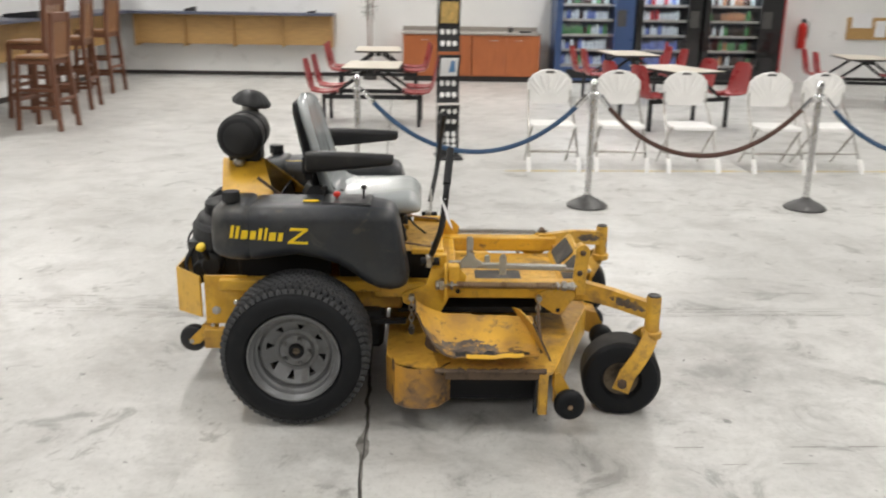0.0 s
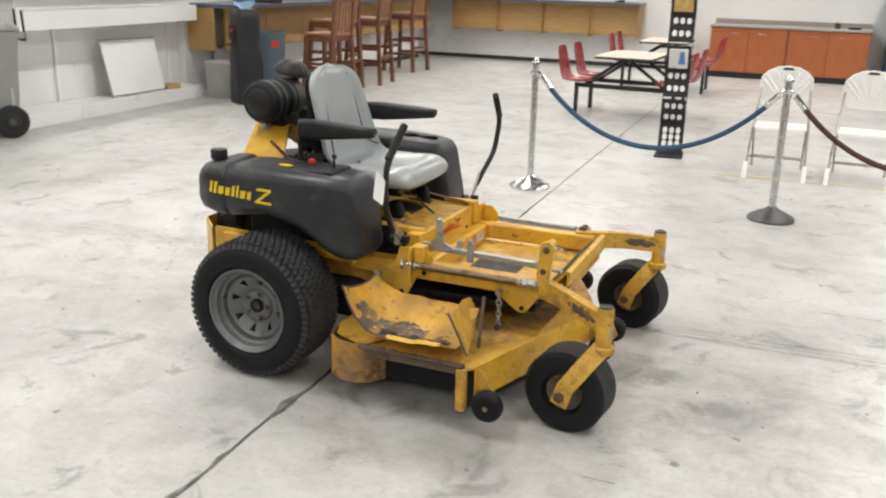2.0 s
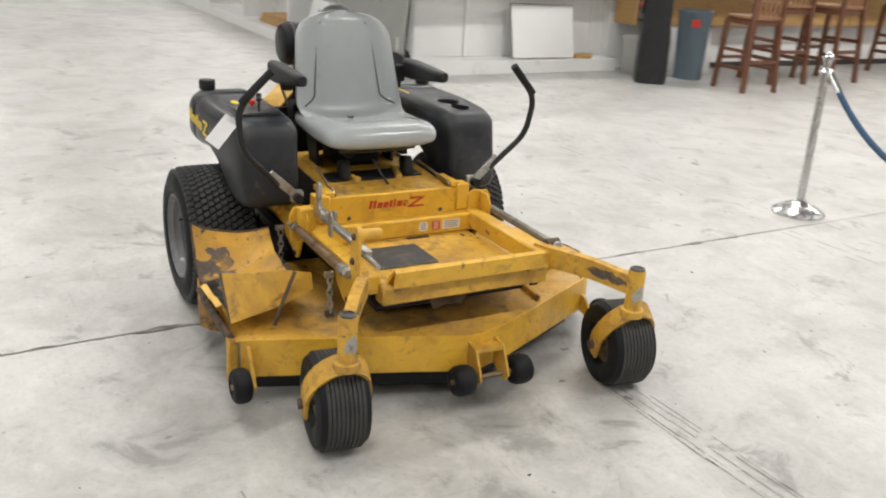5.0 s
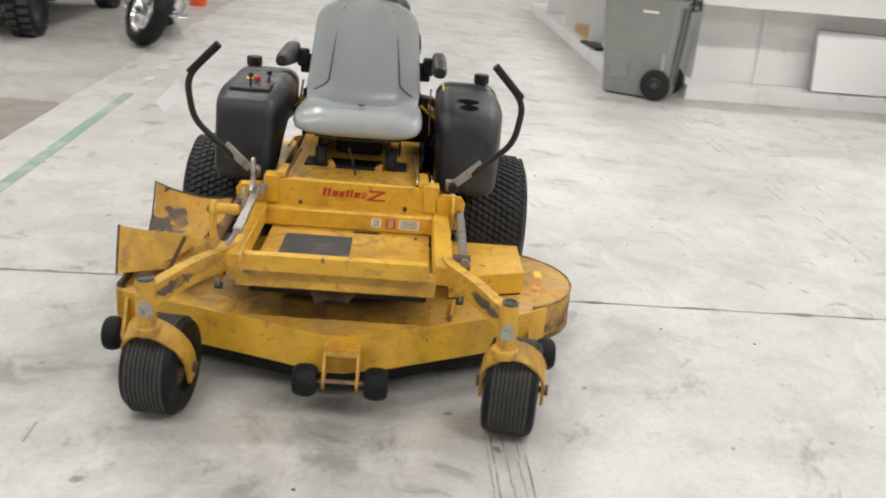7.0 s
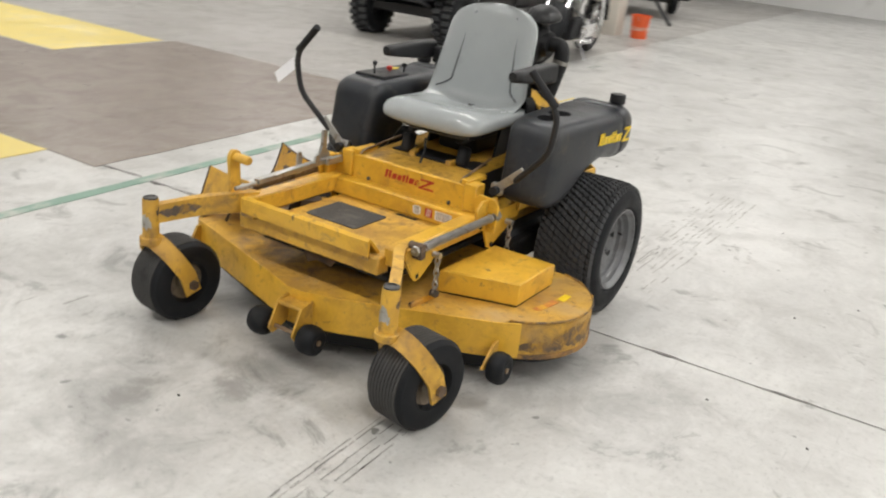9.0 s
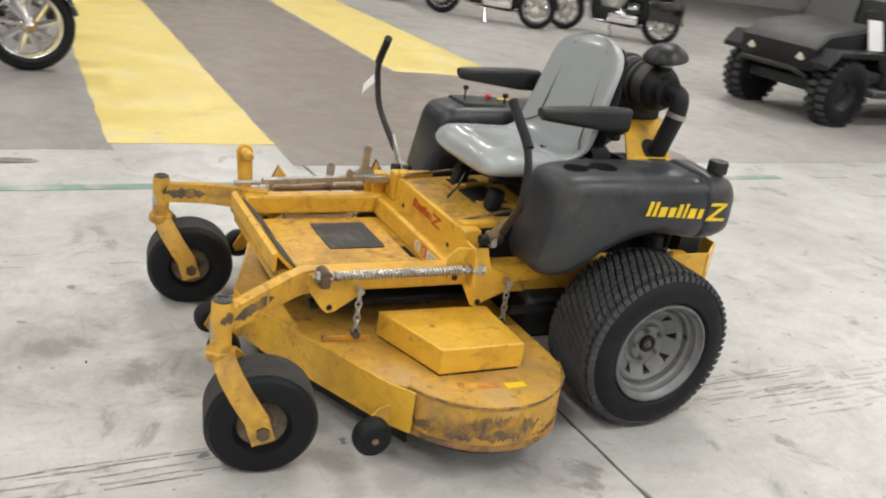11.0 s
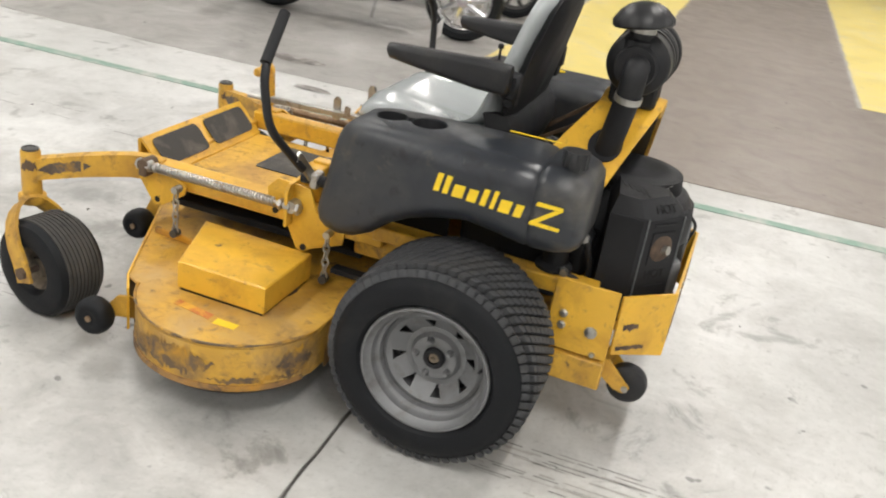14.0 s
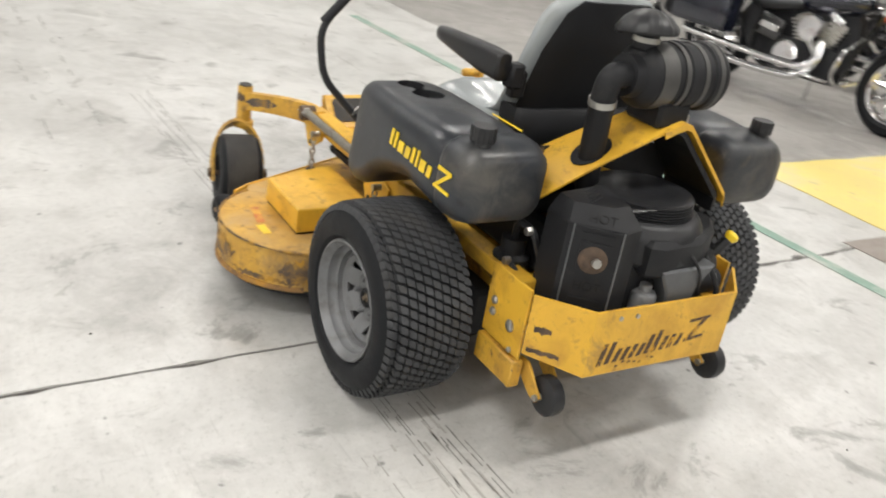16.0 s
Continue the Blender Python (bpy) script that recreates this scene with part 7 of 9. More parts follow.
# ---- zigzag brochure stand ----
def brochure_stand():
    t = thing("brochure_stand", "black zigzag brochure stand with white discs and magazines", "display stand", at=(0.76, 5.30, 0), turn=6)
    t.matrix_basis = t.matrix_basis @ Matrix.Diagonal((0.74, 0.9, 1, 1))
    part("base", span(B(), -0.18, 0.18, -0.30, 0.10, 0.0, 0.018, 0.004), BLACK, t, "flat black base plate")
    zs = [0.02, 0.30, 0.56, 0.82, 1.08, 1.34, 1.62]
    ys = [-0.05, 0.02, -0.02, 0.06, 0.0, 0.08, 0.04]
    for k in range(6):
        a, b = Vector((0, ys[k], zs[k])), Vector((0, ys[k + 1], zs[k + 1]))
        up = (b - a).normalized()
        n = Vector((0, -up.z, up.y))
        lean = [0.04, 0.10, 0.04, 0.12, 0.04, 0.10][k]
        bm = B()
        a2, b2 = a + n * lean * 0.2, b + n * (lean if k % 2 else -lean * 0.2)
        up2 = (b2 - a2).normalized()
        n2 = Vector((0, -up2.z, up2.y))
        corners = [a2 + Vector((-0.15, 0, 0)), a2 + Vector((0.15, 0, 0)), b2 + Vector((0.15, 0, 0)), b2 + Vector((-0.15, 0, 0))]
        loft(bm, [[p + n2 * 0.006 for p in corners], [p - n2 * 0.006 for p in corners]])
        pan = part("panel", bm, BLACK, t, "black panel")
        L = (b2 - a2).length
        if k == 3:
            bm = B()
            c = [a2 + up2 * L * 0.12 + Vector((-0.12, 0, 0)), a2 + up2 * L * 0.12 + Vector((0.12, 0, 0)), a2 + up2 * L * 0.9 + Vector((0.12, 0, 0)), a2 + up2 * L * 0.9 + Vector((-0.12, 0, 0))]
            loft(bm, [[p + n2 * 0.008 for p in c], [p + n2 * 0.02 for p in c]])
            mag = part("magazine", bm, PAPER, pan, "pale magazine")
            bm = B()
            c = [a2 + up2 * L * 0.3 + Vector((0.0, 0, 0)), a2 + up2 * L * 0.3 + Vector((0.09, 0, 0)), a2 + up2 * L * 0.8 + Vector((0.07, 0, 0)), a2 + up2 * L * 0.8 + Vector((0.02, 0, 0))]
            loft(bm, [[p + n2 * 0.0202 for p in c], [p + n2 * 0.021 for p in c]])
            part("magazine_picture", bm, surface("blue_print", (0.10, 0.25, 0.5), 0.4), pan, "blue cover picture")
        elif k == 5:
            bm = B()
            c = [a2 + up2 * L * 0.12 + Vector((-0.12, 0, 0)), a2 + up2 * L * 0.12 + Vector((0.12, 0, 0)), a2 + up2 * L * 0.9 + Vector((0.12, 0, 0)), a2 + up2 * L * 0.9 + Vector((-0.12, 0, 0))]
            loft(bm, [[p + n2 * 0.008 for p in c], [p + n2 * 0.02 for p in c]])
            part("magazine", bm, surface("orange_print", (0.75, 0.5, 0.16), 0.4, var=0.4, scale=14), pan, "orange and yellow magazine")
        else:
            for i in range(3):
                for j in range(3 if k == 0 else 2):
                    rows = 3 if k == 0 else 2
                    p = a2 + up2 * L * (0.3 + 0.45 * j / (rows - 1)) + Vector((-0.085 + 0.085 * i, 0, 0))
                    part("disc", lathe(B(), [(0.001, 0.006), (0.031, 0.006), (0.031, 0.010), (0.001, 0.010)], p, n2, 16), WHITE_PLASTIC, pan, "white disc")
    for sx in (-1, 1):
        part("side_wire", tube(B(), [(0.155 * sx, ys[k] + 0.03 * (-1) ** k, zs[k]) for k in range(7)], 0.006, 6), BLACK, t, "black side wire")


brochure_stand()


# ---- cupboards along the white wall ----
def cupboard(x0, x1):
    t = thing("cupboard", "orange cherry laminate base cupboard with two doors", "cupboard", "base cupboards", at=((x0 + x1) / 2, 13.36, 0))
    h = (x1 - x0) / 2
    part("carcass", span(B(), -h, h, -0.38, 0.37, 0.10, 0.86, 0.003), CAB_WOOD, t)
    part("plinth", span(B(), -h, h, -0.33, 0.37, 0.0, 0.10), DARK_TRIM, t, "dark recessed plinth")
    for s in (-1, 1):
        d = part("door", span(B(), 0.006 if s > 0 else -h + 0.012, h - 0.012 if s > 0 else -0.006, -0.402, -0.382, 0.115, 0.845, 0.003), CAB_WOOD, t)
        part("handle", tube(B(), rounded([(s * 0.16, -0.402, 0.765), (s * 0.16, -0.43, 0.765), (s * 0.30, -0.43, 0.765), (s * 0.30, -0.402, 0.765)], 0.02), 0.006, 6), CHROME, d, "chrome bow handle")
    return t


cupboard(0.12, 1.397)
cupboard(1.403, 2.68)
top = thing("worktop", "grey laminate worktop on the cupboards", "worktop", at=(1.4, 13.36, 0.86))
part("slab", span(B(), -1.30, 1.30, -0.42, 0.375, 0.0, 0.038, 0.006), CAB_TOP, top)
part("upstand", span(B(), -1.30, 1.30, 0.345, 0.375, 0.04, 0.12, 0.004), CAB_TOP, top)
jar = thing("sugar_jar", "small dark jar with a lid on the worktop", "jar", at=(2.15, 13.3, 0.898))
part("pot", lathe(B(), [(0.001, 0), (0.045, 0), (0.05, 0.02), (0.048, 0.09), (0.001, 0.09)], (0, 0, 0), "z", 16), DARK_STEEL, jar)
part("lid", lathe(B(), [(0.05, 0.09), (0.05, 0.10), (0.012, 0.115), (0.012, 0.13), (0.001, 0.13)], (0, 0, 0), "z", 16), CHROME, jar)
tray = thing("paper_tray", "flat black tray on the worktop", "tray", at=(2.42, 13.25, 0.898))
part("dish", span(B(), -0.11, 0.11, -0.08, 0.08, 0.0, 0.035, 0.01), BLACK, tray)


# ---- vending machines ----
MACHINE_BACK = surface("machine_back", (0.035, 0.045, 0.08), 0.5, var=0.2, scale=5, bump=0.0)
def vending(x0, x1, w0, w1, frame_mat, label, tints, side=None):
    t = thing("vending_machine", label, "vending machine", "vending machines", at=((x0 + x1) / 2, 13.33, 0))
    cx = (x0 + x1) / 2
    a0, a1, b0, b1 = x0 - cx, x1 - cx, w0 - cx, w1 - cx
    bm = span(B(), a0, a1, 0.30, 0.38, 0.05, 1.83)
    span(bm, a0, b0, -0.38, 0.30, 0.05, 1.83, 0.008)
    span(bm, b1, a1, -0.38, 0.30, 0.05, 1.83, 0.008)
    span(bm, b0, b1, -0.38, 0.30, 0.05, 0.30)
    span(bm, b0, b1, -0.38, 0.30, 1.72, 1.83)
    part("cabinet", bm, frame_mat, t)
    part("foot", span(B(), a0 + 0.05, a1 - 0.05, -0.33, 0.33, 0.0, 0.05), BLACK, t)
    part("window_pane", span(B(), b0 + 0.002, b1 - 0.002, -0.365, -0.359, 0.302, 1.718), GLASS, t, "clear door glass").visible_shadow = False
    part("tube_light", span(B(), b0 + 0.03, b1 - 0.03, -0.33, -0.29, 1.69, 1.715), glow("machine_light", (0.9, 0.95, 1.0), 30.0), t, "lit tube inside")
    part("liner", span(B(), b0 + 0.002, b1 - 0.002, 0.28, 0.298, 0.302, 1.718), MACHINE_BACK, t, "dark blue back panel")
    n = 5
    mesh = None
    for k in range(n):
        z = 0.34 + 0.275 * k
        shelf = part("shelf", span(B(), b0 + 0.004, b1 - 0.004, -0.24, 0.27, z - 0.012, z), STEEL, t, "wire shelf")
        part("price_rail", span(B(), b0 + 0.004, b1 - 0.004, -0.252, -0.242, z - 0.03, z + 0.015), STEEL, shelf, "metal price rail")
        rnd = random.Random(k + int(x0 * 10))
        mats = [tints[k % len(tints)]] * 3 + list(tints)
        mat = rnd.choice(mats)
        bm = lathe(B(), [(0.001, 0.0), (0.031, 0.0), (0.033, 0.01), (0.033, 0.12), (0.026, 0.15), (0.013, 0.175), (0.013, 0.20), (0.001, 0.20)], (0, 0, 0), "z", 10)
        first = part("bottle", bm, mat, shelf)
        count = int((b1 - b0 - 0.06) / 0.078)
        for i in range(count):
            o = first
            if i:
                o = new("bottle", first.data.copy())
                o.data.materials[0] = rnd.choice(mats)
            o.parent = shelf
            o.matrix_basis = pose(b0 + 0.06 + i * 0.078, -0.18 + rnd.uniform(-0.02, 0.05), z) @ Matrix.Diagonal((1, 1, rnd.uniform(0.7, 1.05), 1))
    part("keypad", span(B(), b1 + 0.03, min(a1 - 0.03, b1 + 0.2), -0.392, -0.383, 1.05, 1.35, 0.004), DARK_STEEL, t, "grey selection panel")
    part("delivery_flap", span(B(), b0 + 0.1, b1 - 0.1, -0.392, -0.383, 0.10, 0.26, 0.004), BLACK, t, "black delivery flap")
    if side:
        part("side_panel", span(B(), a1, a1 + 0.03, -0.375, 0.37, 0.05, 1.83, 0.004), side, t, "red side panel")


def drink(name, c):
    return surface(name, c, 0.2, var=0.25, scale=12, bump=0.0)


GREEN_D, BLUE_D, RED_D, DARK_D, CLEAR_D, ORANGE_D = (drink(n, c) for n, c in (("green_bottle", (0.10, 0.30, 0.12)), ("blue_bottle", (0.16, 0.22, 0.55)), ("red_bottle", (0.5, 0.04, 0.05)), ("dark_bottle", (0.06, 0.035, 0.03)), ("pale_bottle", (0.62, 0.70, 0.76)), ("orange_bottle", (0.42, 0.22, 0.12))))
BLUE_CASE = surface("blue_machine_paint", (0.045, 0.085, 0.20), 0.35, var=0.1, scale=3)
RED_CASE = surface("red_machine_paint", (0.50, 0.02, 0.03), 0.35, var=0.08, scale=3)
vending(2.96, 4.42, 3.08, 4.06, BLUE_CASE, "blue vending machine with lit shelves of drinks", [BLUE_D, CLEAR_D, GREEN_D, CLEAR_D, DARK_D])
vending(4.46, 5.68, 4.58, 5.42, GLOSS_BLACK, "black vending machine with lit shelves of snacks", [BLUE_D, BLUE_D, CLEAR_D, RED_D, CLEAR_D])
vending(5.72, 7.20, 5.84, 6.78, GLOSS_BLACK, "black vending machine with a red side", [DARK_D, GREEN_D, DARK_D, ORANGE_D, CLEAR_D], RED_CASE)

ext = thing("fire_extinguisher", "red fire extinguisher on the white wall", "extinguisher", at=(7.88, 13.66, 0.66))
part("cylinder", lathe(B(), [(0.001, 0), (0.075, 0), (0.08, 0.02), (0.08, 0.40), (0.06, 0.46), (0.025, 0.49), (0.001, 0.49)], (0, 0, 0), "z", 20), RED, ext)
part("valve", span(B(), -0.03, 0.03, -0.05, 0.03, 0.49, 0.56, 0.008), BLACK, ext)
part("hose", tube(B(), rounded([(0.03, 0, 0.52), (0.11, 0, 0.48), (0.10, 0, 0.2)], 0.05), 0.012, 8), BLACK, ext)
board = thing("notice_board", "tan cork notice board with white papers on the wall", "notice board", at=(9.2, 13.72, 0.84))
part("cork", span(B(), -0.42, 0.42, -0.02, 0.025, 0.0, 0.42, 0.004), TAN, board)
part("paper", span(B(), -0.35, 0.05, -0.024, -0.021, 0.22, 0.50), PAPER, board)
part("paper", span(B(), 0.12, 0.34, -0.024, -0.021, 0.05, 0.36), PAPER, board)


# ---- potted plant ----
def plant():
    t = thing("potted_plant", "slender potted plant with dark sparse leaves by the wall", "plant", at=(-0.52, 13.2, 0))
    part("pot", lathe(B(), [(0.001, 0), (0.13, 0), (0.17, 0.30), (0.155, 0.30), (0.15, 0.27), (0.001, 0.27)], (0, 0, 0), "z", 20), DARK_STEEL, t)
    leaf_mat = surface("dark_leaf", (0.045, 0.065, 0.04), 0.5, var=0.35, scale=20)
    rnd = random.Random(5)
    for k in range(4):
        a = 2.2 * k
        part("stem", tube(B(), [(0.03 * math.cos(a), 0.03 * math.sin(a), 0.25), (0.05 * math.cos(a), 0.05 * math.sin(a), 1.0), (0.09 * math.cos(a + 0.4), 0.09 * math.sin(a + 0.4), 1.75)], [0.012, 0.009, 0.004], 6), STOOL_WOOD, t)
    bm = B()
    for k in range(150):
        z = rnd.uniform(1.08, 1.85)
        a = rnd.uniform(0, 6.28)
        r = rnd.uniform(0.02, 0.16)
        p = Vector((r * math.cos(a), r * math.sin(a), z))
        d = Vector((math.cos(a), math.sin(a), rnd.uniform(-0.5, 0.6))).normalized()
        w = d.cross(Vector((0, 0, 1))).normalized() * 0.022
        u = d * rnd.uniform(0.06, 0.12)
        bm.faces.new([bm.verts.new(q) for q in (p, p + u * 0.5 + w, p + u, p + u * 0.5 - w)])
    tagged(part("leaves", bm, leaf_mat, t), kind="stuff")


plant()


# ---- the bar in the corner ----
bar = thing("bar_counter", "slate-topped corner bar with tan plywood front panels", "bar", at=(-5.5, 10.0, 0))


def bpart(name, x0, x1, y0, y1, z0, z1, mat, label="", bev=0.004):
    return part(name, span(B(), x0 + 5.5, x1 + 5.5, y0 - 10, y1 - 10, z0, z1, bev), mat, bar, label)


bpart("bar_top", -5.80, -1.20, 13.18, 13.74, 1.15, 1.20, BAR_TOP, "slate-blue top along the wall")
bpart("bar_top", -5.80, -5.02, 6.20, 13.176, 1.15, 1.20, BAR_TOP, "slate-blue top along the partition")
for k in range(4):
    x0 = -4.95 + 0.925 * k
    bpart("front_panel", x0, x0 + 0.915, 13.44, 13.47, 0.60, 1.148, TAN, "tan plywood panel")
for k in range(5):
    x0 = -4.955 + 0.925 * k
    bpart("bracket", x0 - 0.012, x0 + 0.012, 13.34, 13.74, 0.56, 1.148, TAN, "tan bracket")
for k in range(7):
    y0 = 6.45 + 0.96 * k
    bpart("front_panel", -5.40, -5.37, y0, y0 + 0.95, 0.60, 1.148, TAN, "tan plywood panel")
bpart("end_panel", -5.80, -5.38, 6.21, 6.25, 0.60, 1.148, TAN, "tan end panel")
bpart("kick_panel", -5.78, -5.60, 6.70, 13.1, 0.0, 0.58, WHITE_BOARD, "white recessed panel")
bpart("kick_strip", -5.59, -5.57, 6.70, 13.1, 0.0, 0.08, DARK_TRIM, "dark kick strip")
for name, x, y, w, d, h in (("card_holder", -1.62, 13.4, 0.12, 0.08, 0.05), ("napkin_box", -3.9, 13.42, 0.16, 0.1, 0.09), ("till_pad", -5.25, 9.3, 0.2, 0.25, 0.10), ("till_pad", -5.3, 7.2, 0.22, 0.28, 0.06)):
    ob = thing(name, "small black box on the bar top", "box", at=(x, y, 1.20))
    part("case", prism(B(), [(-d, 0), (d, 0), (d, h), (-d, h * 0.5)], "y", -w / 2, w / 2, 0.004), BLACK, ob)


def bar_stool():
    t = thing("bar_stool", "dark red-brown wooden bar stool with a slatted back", "stool", "bar stools")
    part("seat", span(B(), -0.20, 0.20, -0.20, 0.20, 0.735, 0.772, 0.01), SEAT_WOOD, t, "brown wooden seat")
    for sx in (-1, 1):
        for sy in (-1, 1):
            top_z = 1.20 if sx > 0 else 0.74
            part("leg", ribbon(B(), [(0.225 * sx, 0.215 * sy, 0), (0.185 * sx, 0.185 * sy, 0.74)] + ([(0.225, 0.185 * sy, 1.20)] if sx > 0 else []), 0.042, 0.042, (1, 0, 0)), STOOL_WOOD, t)
    for z, w in ((0.22, 0.21), (0.40, 0.205)):
        for sy in (-1, 1):
            part("stretcher", span(B(), -w, w, sy * w - 0.012, sy * w + 0.012, z, z + 0.035), STOOL_WOOD, t)
    for sx in (-1, 1):
        part("stretcher", span(B(), sx * 0.21 - 0.012, sx * 0.21 + 0.012, -0.2, 0.2, 0.30, 0.335), STOOL_WOOD, t)
    part("top_rail", box(B(), (0.222, 0, 1.16), (0.025, 0.37, 0.10), 0.006, (0, 5, 0)), STOOL_WOOD, t)
    for k in range(5):
        part("back_slat", box(B(), (0.205, -0.13 + 0.065 * k, 0.94), (0.012, 0.04, 0.36), 0.002, (0, 5, 0)), SEAT_WOOD, t)
    part("apron", span(B(), -0.185, 0.185, -0.185, 0.185, 0.68, 0.734, 0.004), STOOL_WOOD, t)
    return t


STOOLS = [(-4.03, 6.87, -4), (-4.50, 7.85, -6), (-4.42, 8.75, 6), (-4.72, 10.7, -3)]
BIG = Matrix.Diagonal((1.13, 1.13, 1.13, 1))
stool = bar_stool()
stool.matrix_basis = pose(STOOLS[0][0], STOOLS[0][1], 0, 0, 0, STOOLS[0][2]) @ BIG
for x, y, a in STOOLS[1:]:
    copy_thing(stool, pose(x, y, 0, 0, 0, a) @ BIG)

# water cooler, bins and boards near the bar's end
cool = thing("water_cooler", "black water cooler with a blue water bottle on top", "water cooler", at=(-4.72, 5.98, 0), turn=-35)
rings = []
for z, w, d in ((0.0, 0.40, 0.36), (0.04, 0.42, 0.38), (0.55, 0.38, 0.36), (0.70, 0.36, 0.33), (1.05, 0.35, 0.33), (1.13, 0.33, 0.31), (1.16, 0.28, 0.26)):
    rings.append([(x, y, z) for x, y in rrect(0, 0, w, d, 0.10, 4)])
part("body", loft(B(), rings), BLACK, cool, "moulded black body")
part("tap_recess", span(B(), -0.10, 0.10, -0.182, -0.165, 0.80, 0.98, 0.006), BLACK_MATT, cool, "recess")
part("tap", tube(B(), [(0.04, -0.17, 0.93), (0.04, -0.205, 0.92), (0.04, -0.205, 0.89)], 0.011, 8), RED, cool, "red tap")
part("drip_tray", span(B(), -0.09, 0.09, -0.23, -0.16, 0.72, 0.745, 0.006), BLACK, cool, "black drip tray")
part("bottle", lathe(B(), [(0.03, 1.12), (0.05, 1.16), (0.13, 1.22), (0.135, 1.24), (0.135, 1.30), (0.128, 1.315), (0.135, 1.33), (0.135, 1.50), (0.10, 1.56), (0.001, 1.56)], (0, 0, 0), "z", 24), BLUE_WATER, cool, "blue water bottle")
can = thing("waste_can", "round slate-blue plastic waste can", "bin", at=(-4.85, 6.72, 0))
part("body", lathe(B(), [(0.001, 0), (0.17, 0), (0.205, 0.80), (0.215, 0.82), (0.215, 0.85), (0.195, 0.85), (0.16, 0.03), (0.001, 0.03)], (0, 0, 0), "z", 28), CAN_BLUE, can)
part("sticker", box(B(), (0.165, -0.13, 0.70), (0.006, 0.10, 0.09), 0.002, (0, 2, -38)), RED, can, "red sticker")
crate = thing("storage_box", "plain white storage box on the floor beside the water cooler", "box", at=(-5.33, 6.32, 0), turn=8)
part("body", loft(B(), [[(x, y, z) for x, y in rrect(0, 0, w, d, 0.02, 2)] for z, w, d in ((0.0, 0.32, 0.30), (0.02, 0.34, 0.32), (0.40, 0.36, 0.34), (0.43, 0.37, 0.35))]), BIN_PALE, crate)
part("lid", loft(B(), [[(x, y, z) for x, y in rrect(0, 0, w, d, 0.03, 2)] for z, w, d in ((0.432, 0.39, 0.37), (0.455, 0.39, 0.37), (0.468, 0.36, 0.34))]), BIN_PALE, crate, "pale lid")
lean = thing("spare_panel", "white panel leaning against the bar front", "panel", at=(-5.2, 7.0, 0))
part("sheet", box(B(), (0, 0, 0.30), (0.025, 0.78, 0.60), 0.003, (0, -10, 0)), WHITE_BOARD, lean)


# ---- low white service counter with a storage ledge ----
def counter_bit(name, pts, z0, z1, mat, label, cat="counter"):
    return tagged(part(name, prism(B(), pts, "z", z0, z1, 0.004), mat, None, label), category=cat, kind="structure")


counter_bit("ledge", [(-14.5, 2.50), (-6.10, 2.50), (-6.10, 3.15), (-5.48, 3.15), (-5.56, 6.13), (-5.99, 6.13), (-5.99, 3.32), (-14.5, 3.32)], 0.0, 0.155, WHITE, "white-painted low storage ledge, scuffed")
counter_bit("counter_back_wall", [(-14.5, 3.10), (-6.18, 3.10), (-6.18, 3.32), (-5.92, 3.32), (-5.92, 6.13), (-6.3, 6.13), (-6.3, 3.6), (-14.5, 3.6)], 0.157, 1.36, WHITE, "white back wall of the storage ledge")
counter_bit("counter_band", [(-14.5, 2.52), (-6.12, 2.52), (-6.12, 3.17), (-5.50, 3.17), (-5.57, 6.12), (-5.915, 6.12), (-5.915, 3.316), (-6.176, 3.316), (-6.176, 3.095), (-14.5, 3.095)], 0.99, 1.185, WHITE_BOARD, "white laminate band under the service counter")
counter_bit("counter_upper", [(-14.5, 2.62), (-6.2, 2.62), (-6.2, 3.25), (-5.60, 3.25), (-5.67, 6.11), (-5.91, 6.11), (-5.91, 3.31), (-6.17, 3.31), (-6.17, 3.09), (-14.5, 3.09)], 1.187, 1.358, WHITE, "white upper face of the service counter")
counter_bit("counter_top", [(-14.5, 2.48), (-6.08, 2.48), (-6.08, 3.12), (-5.46, 3.12), (-5.53, 6.14), (-6.3, 6.14), (-6.3, 3.62), (-14.5, 3.62)], 1.362, 1.405, BAR_TOP, "slate-blue service counter top")
for x in (-8.25, -10.4, -12.5):
    tagged(part("ledge_divider", span(B(), x - 0.02, x + 0.02, 2.56, 3.095, 0.158, 0.988), WHITE_BOARD, None, "white divider of the storage ledge"), category="divider", kind="structure")
for y in (4.02, 5.92):
    tagged(part("ledge_divider", span(B(), -5.915, -5.885, y - 0.02, y + 0.02, 0.158, 0.988), WHITE_BOARD, None, "white divider of the storage ledge"), category="divider", kind="structure")

pan = thing("leaning_board", "white board with a dark edge leaning on the ledge", "board", at=(-5.62, 5.02, 0.157))
part("sheet", box(B(), (-0.075, 0, 0.325), (0.018, 0.92, 0.63), 0.002, (0, -13, 0)), WHITE_BOARD, pan)
for a, b in (((-0.15, -0.467, 0.66), (-0.15, 0.467, 0.645)), ((0.0, -0.467, 0.0), (-0.15, -0.467, 0.66))):
    part("edge_strip", tube(B(), [a, b], 0.008, 6), CAB_TOP, pan, "dark edge strip")
rag = thing("cardboard_scrap", "torn brown cardboard scrap on the ledge", "cardboard", at=(-5.68, 5.66, 0.157))
part("sheet", prism(B(), [(-0.10, -0.14), (0.08, -0.16), (0.12, 0.05), (0.02, 0.15), (-0.11, 0.10)], "z", 0.0, 0.05, 0.01), TAN, rag)

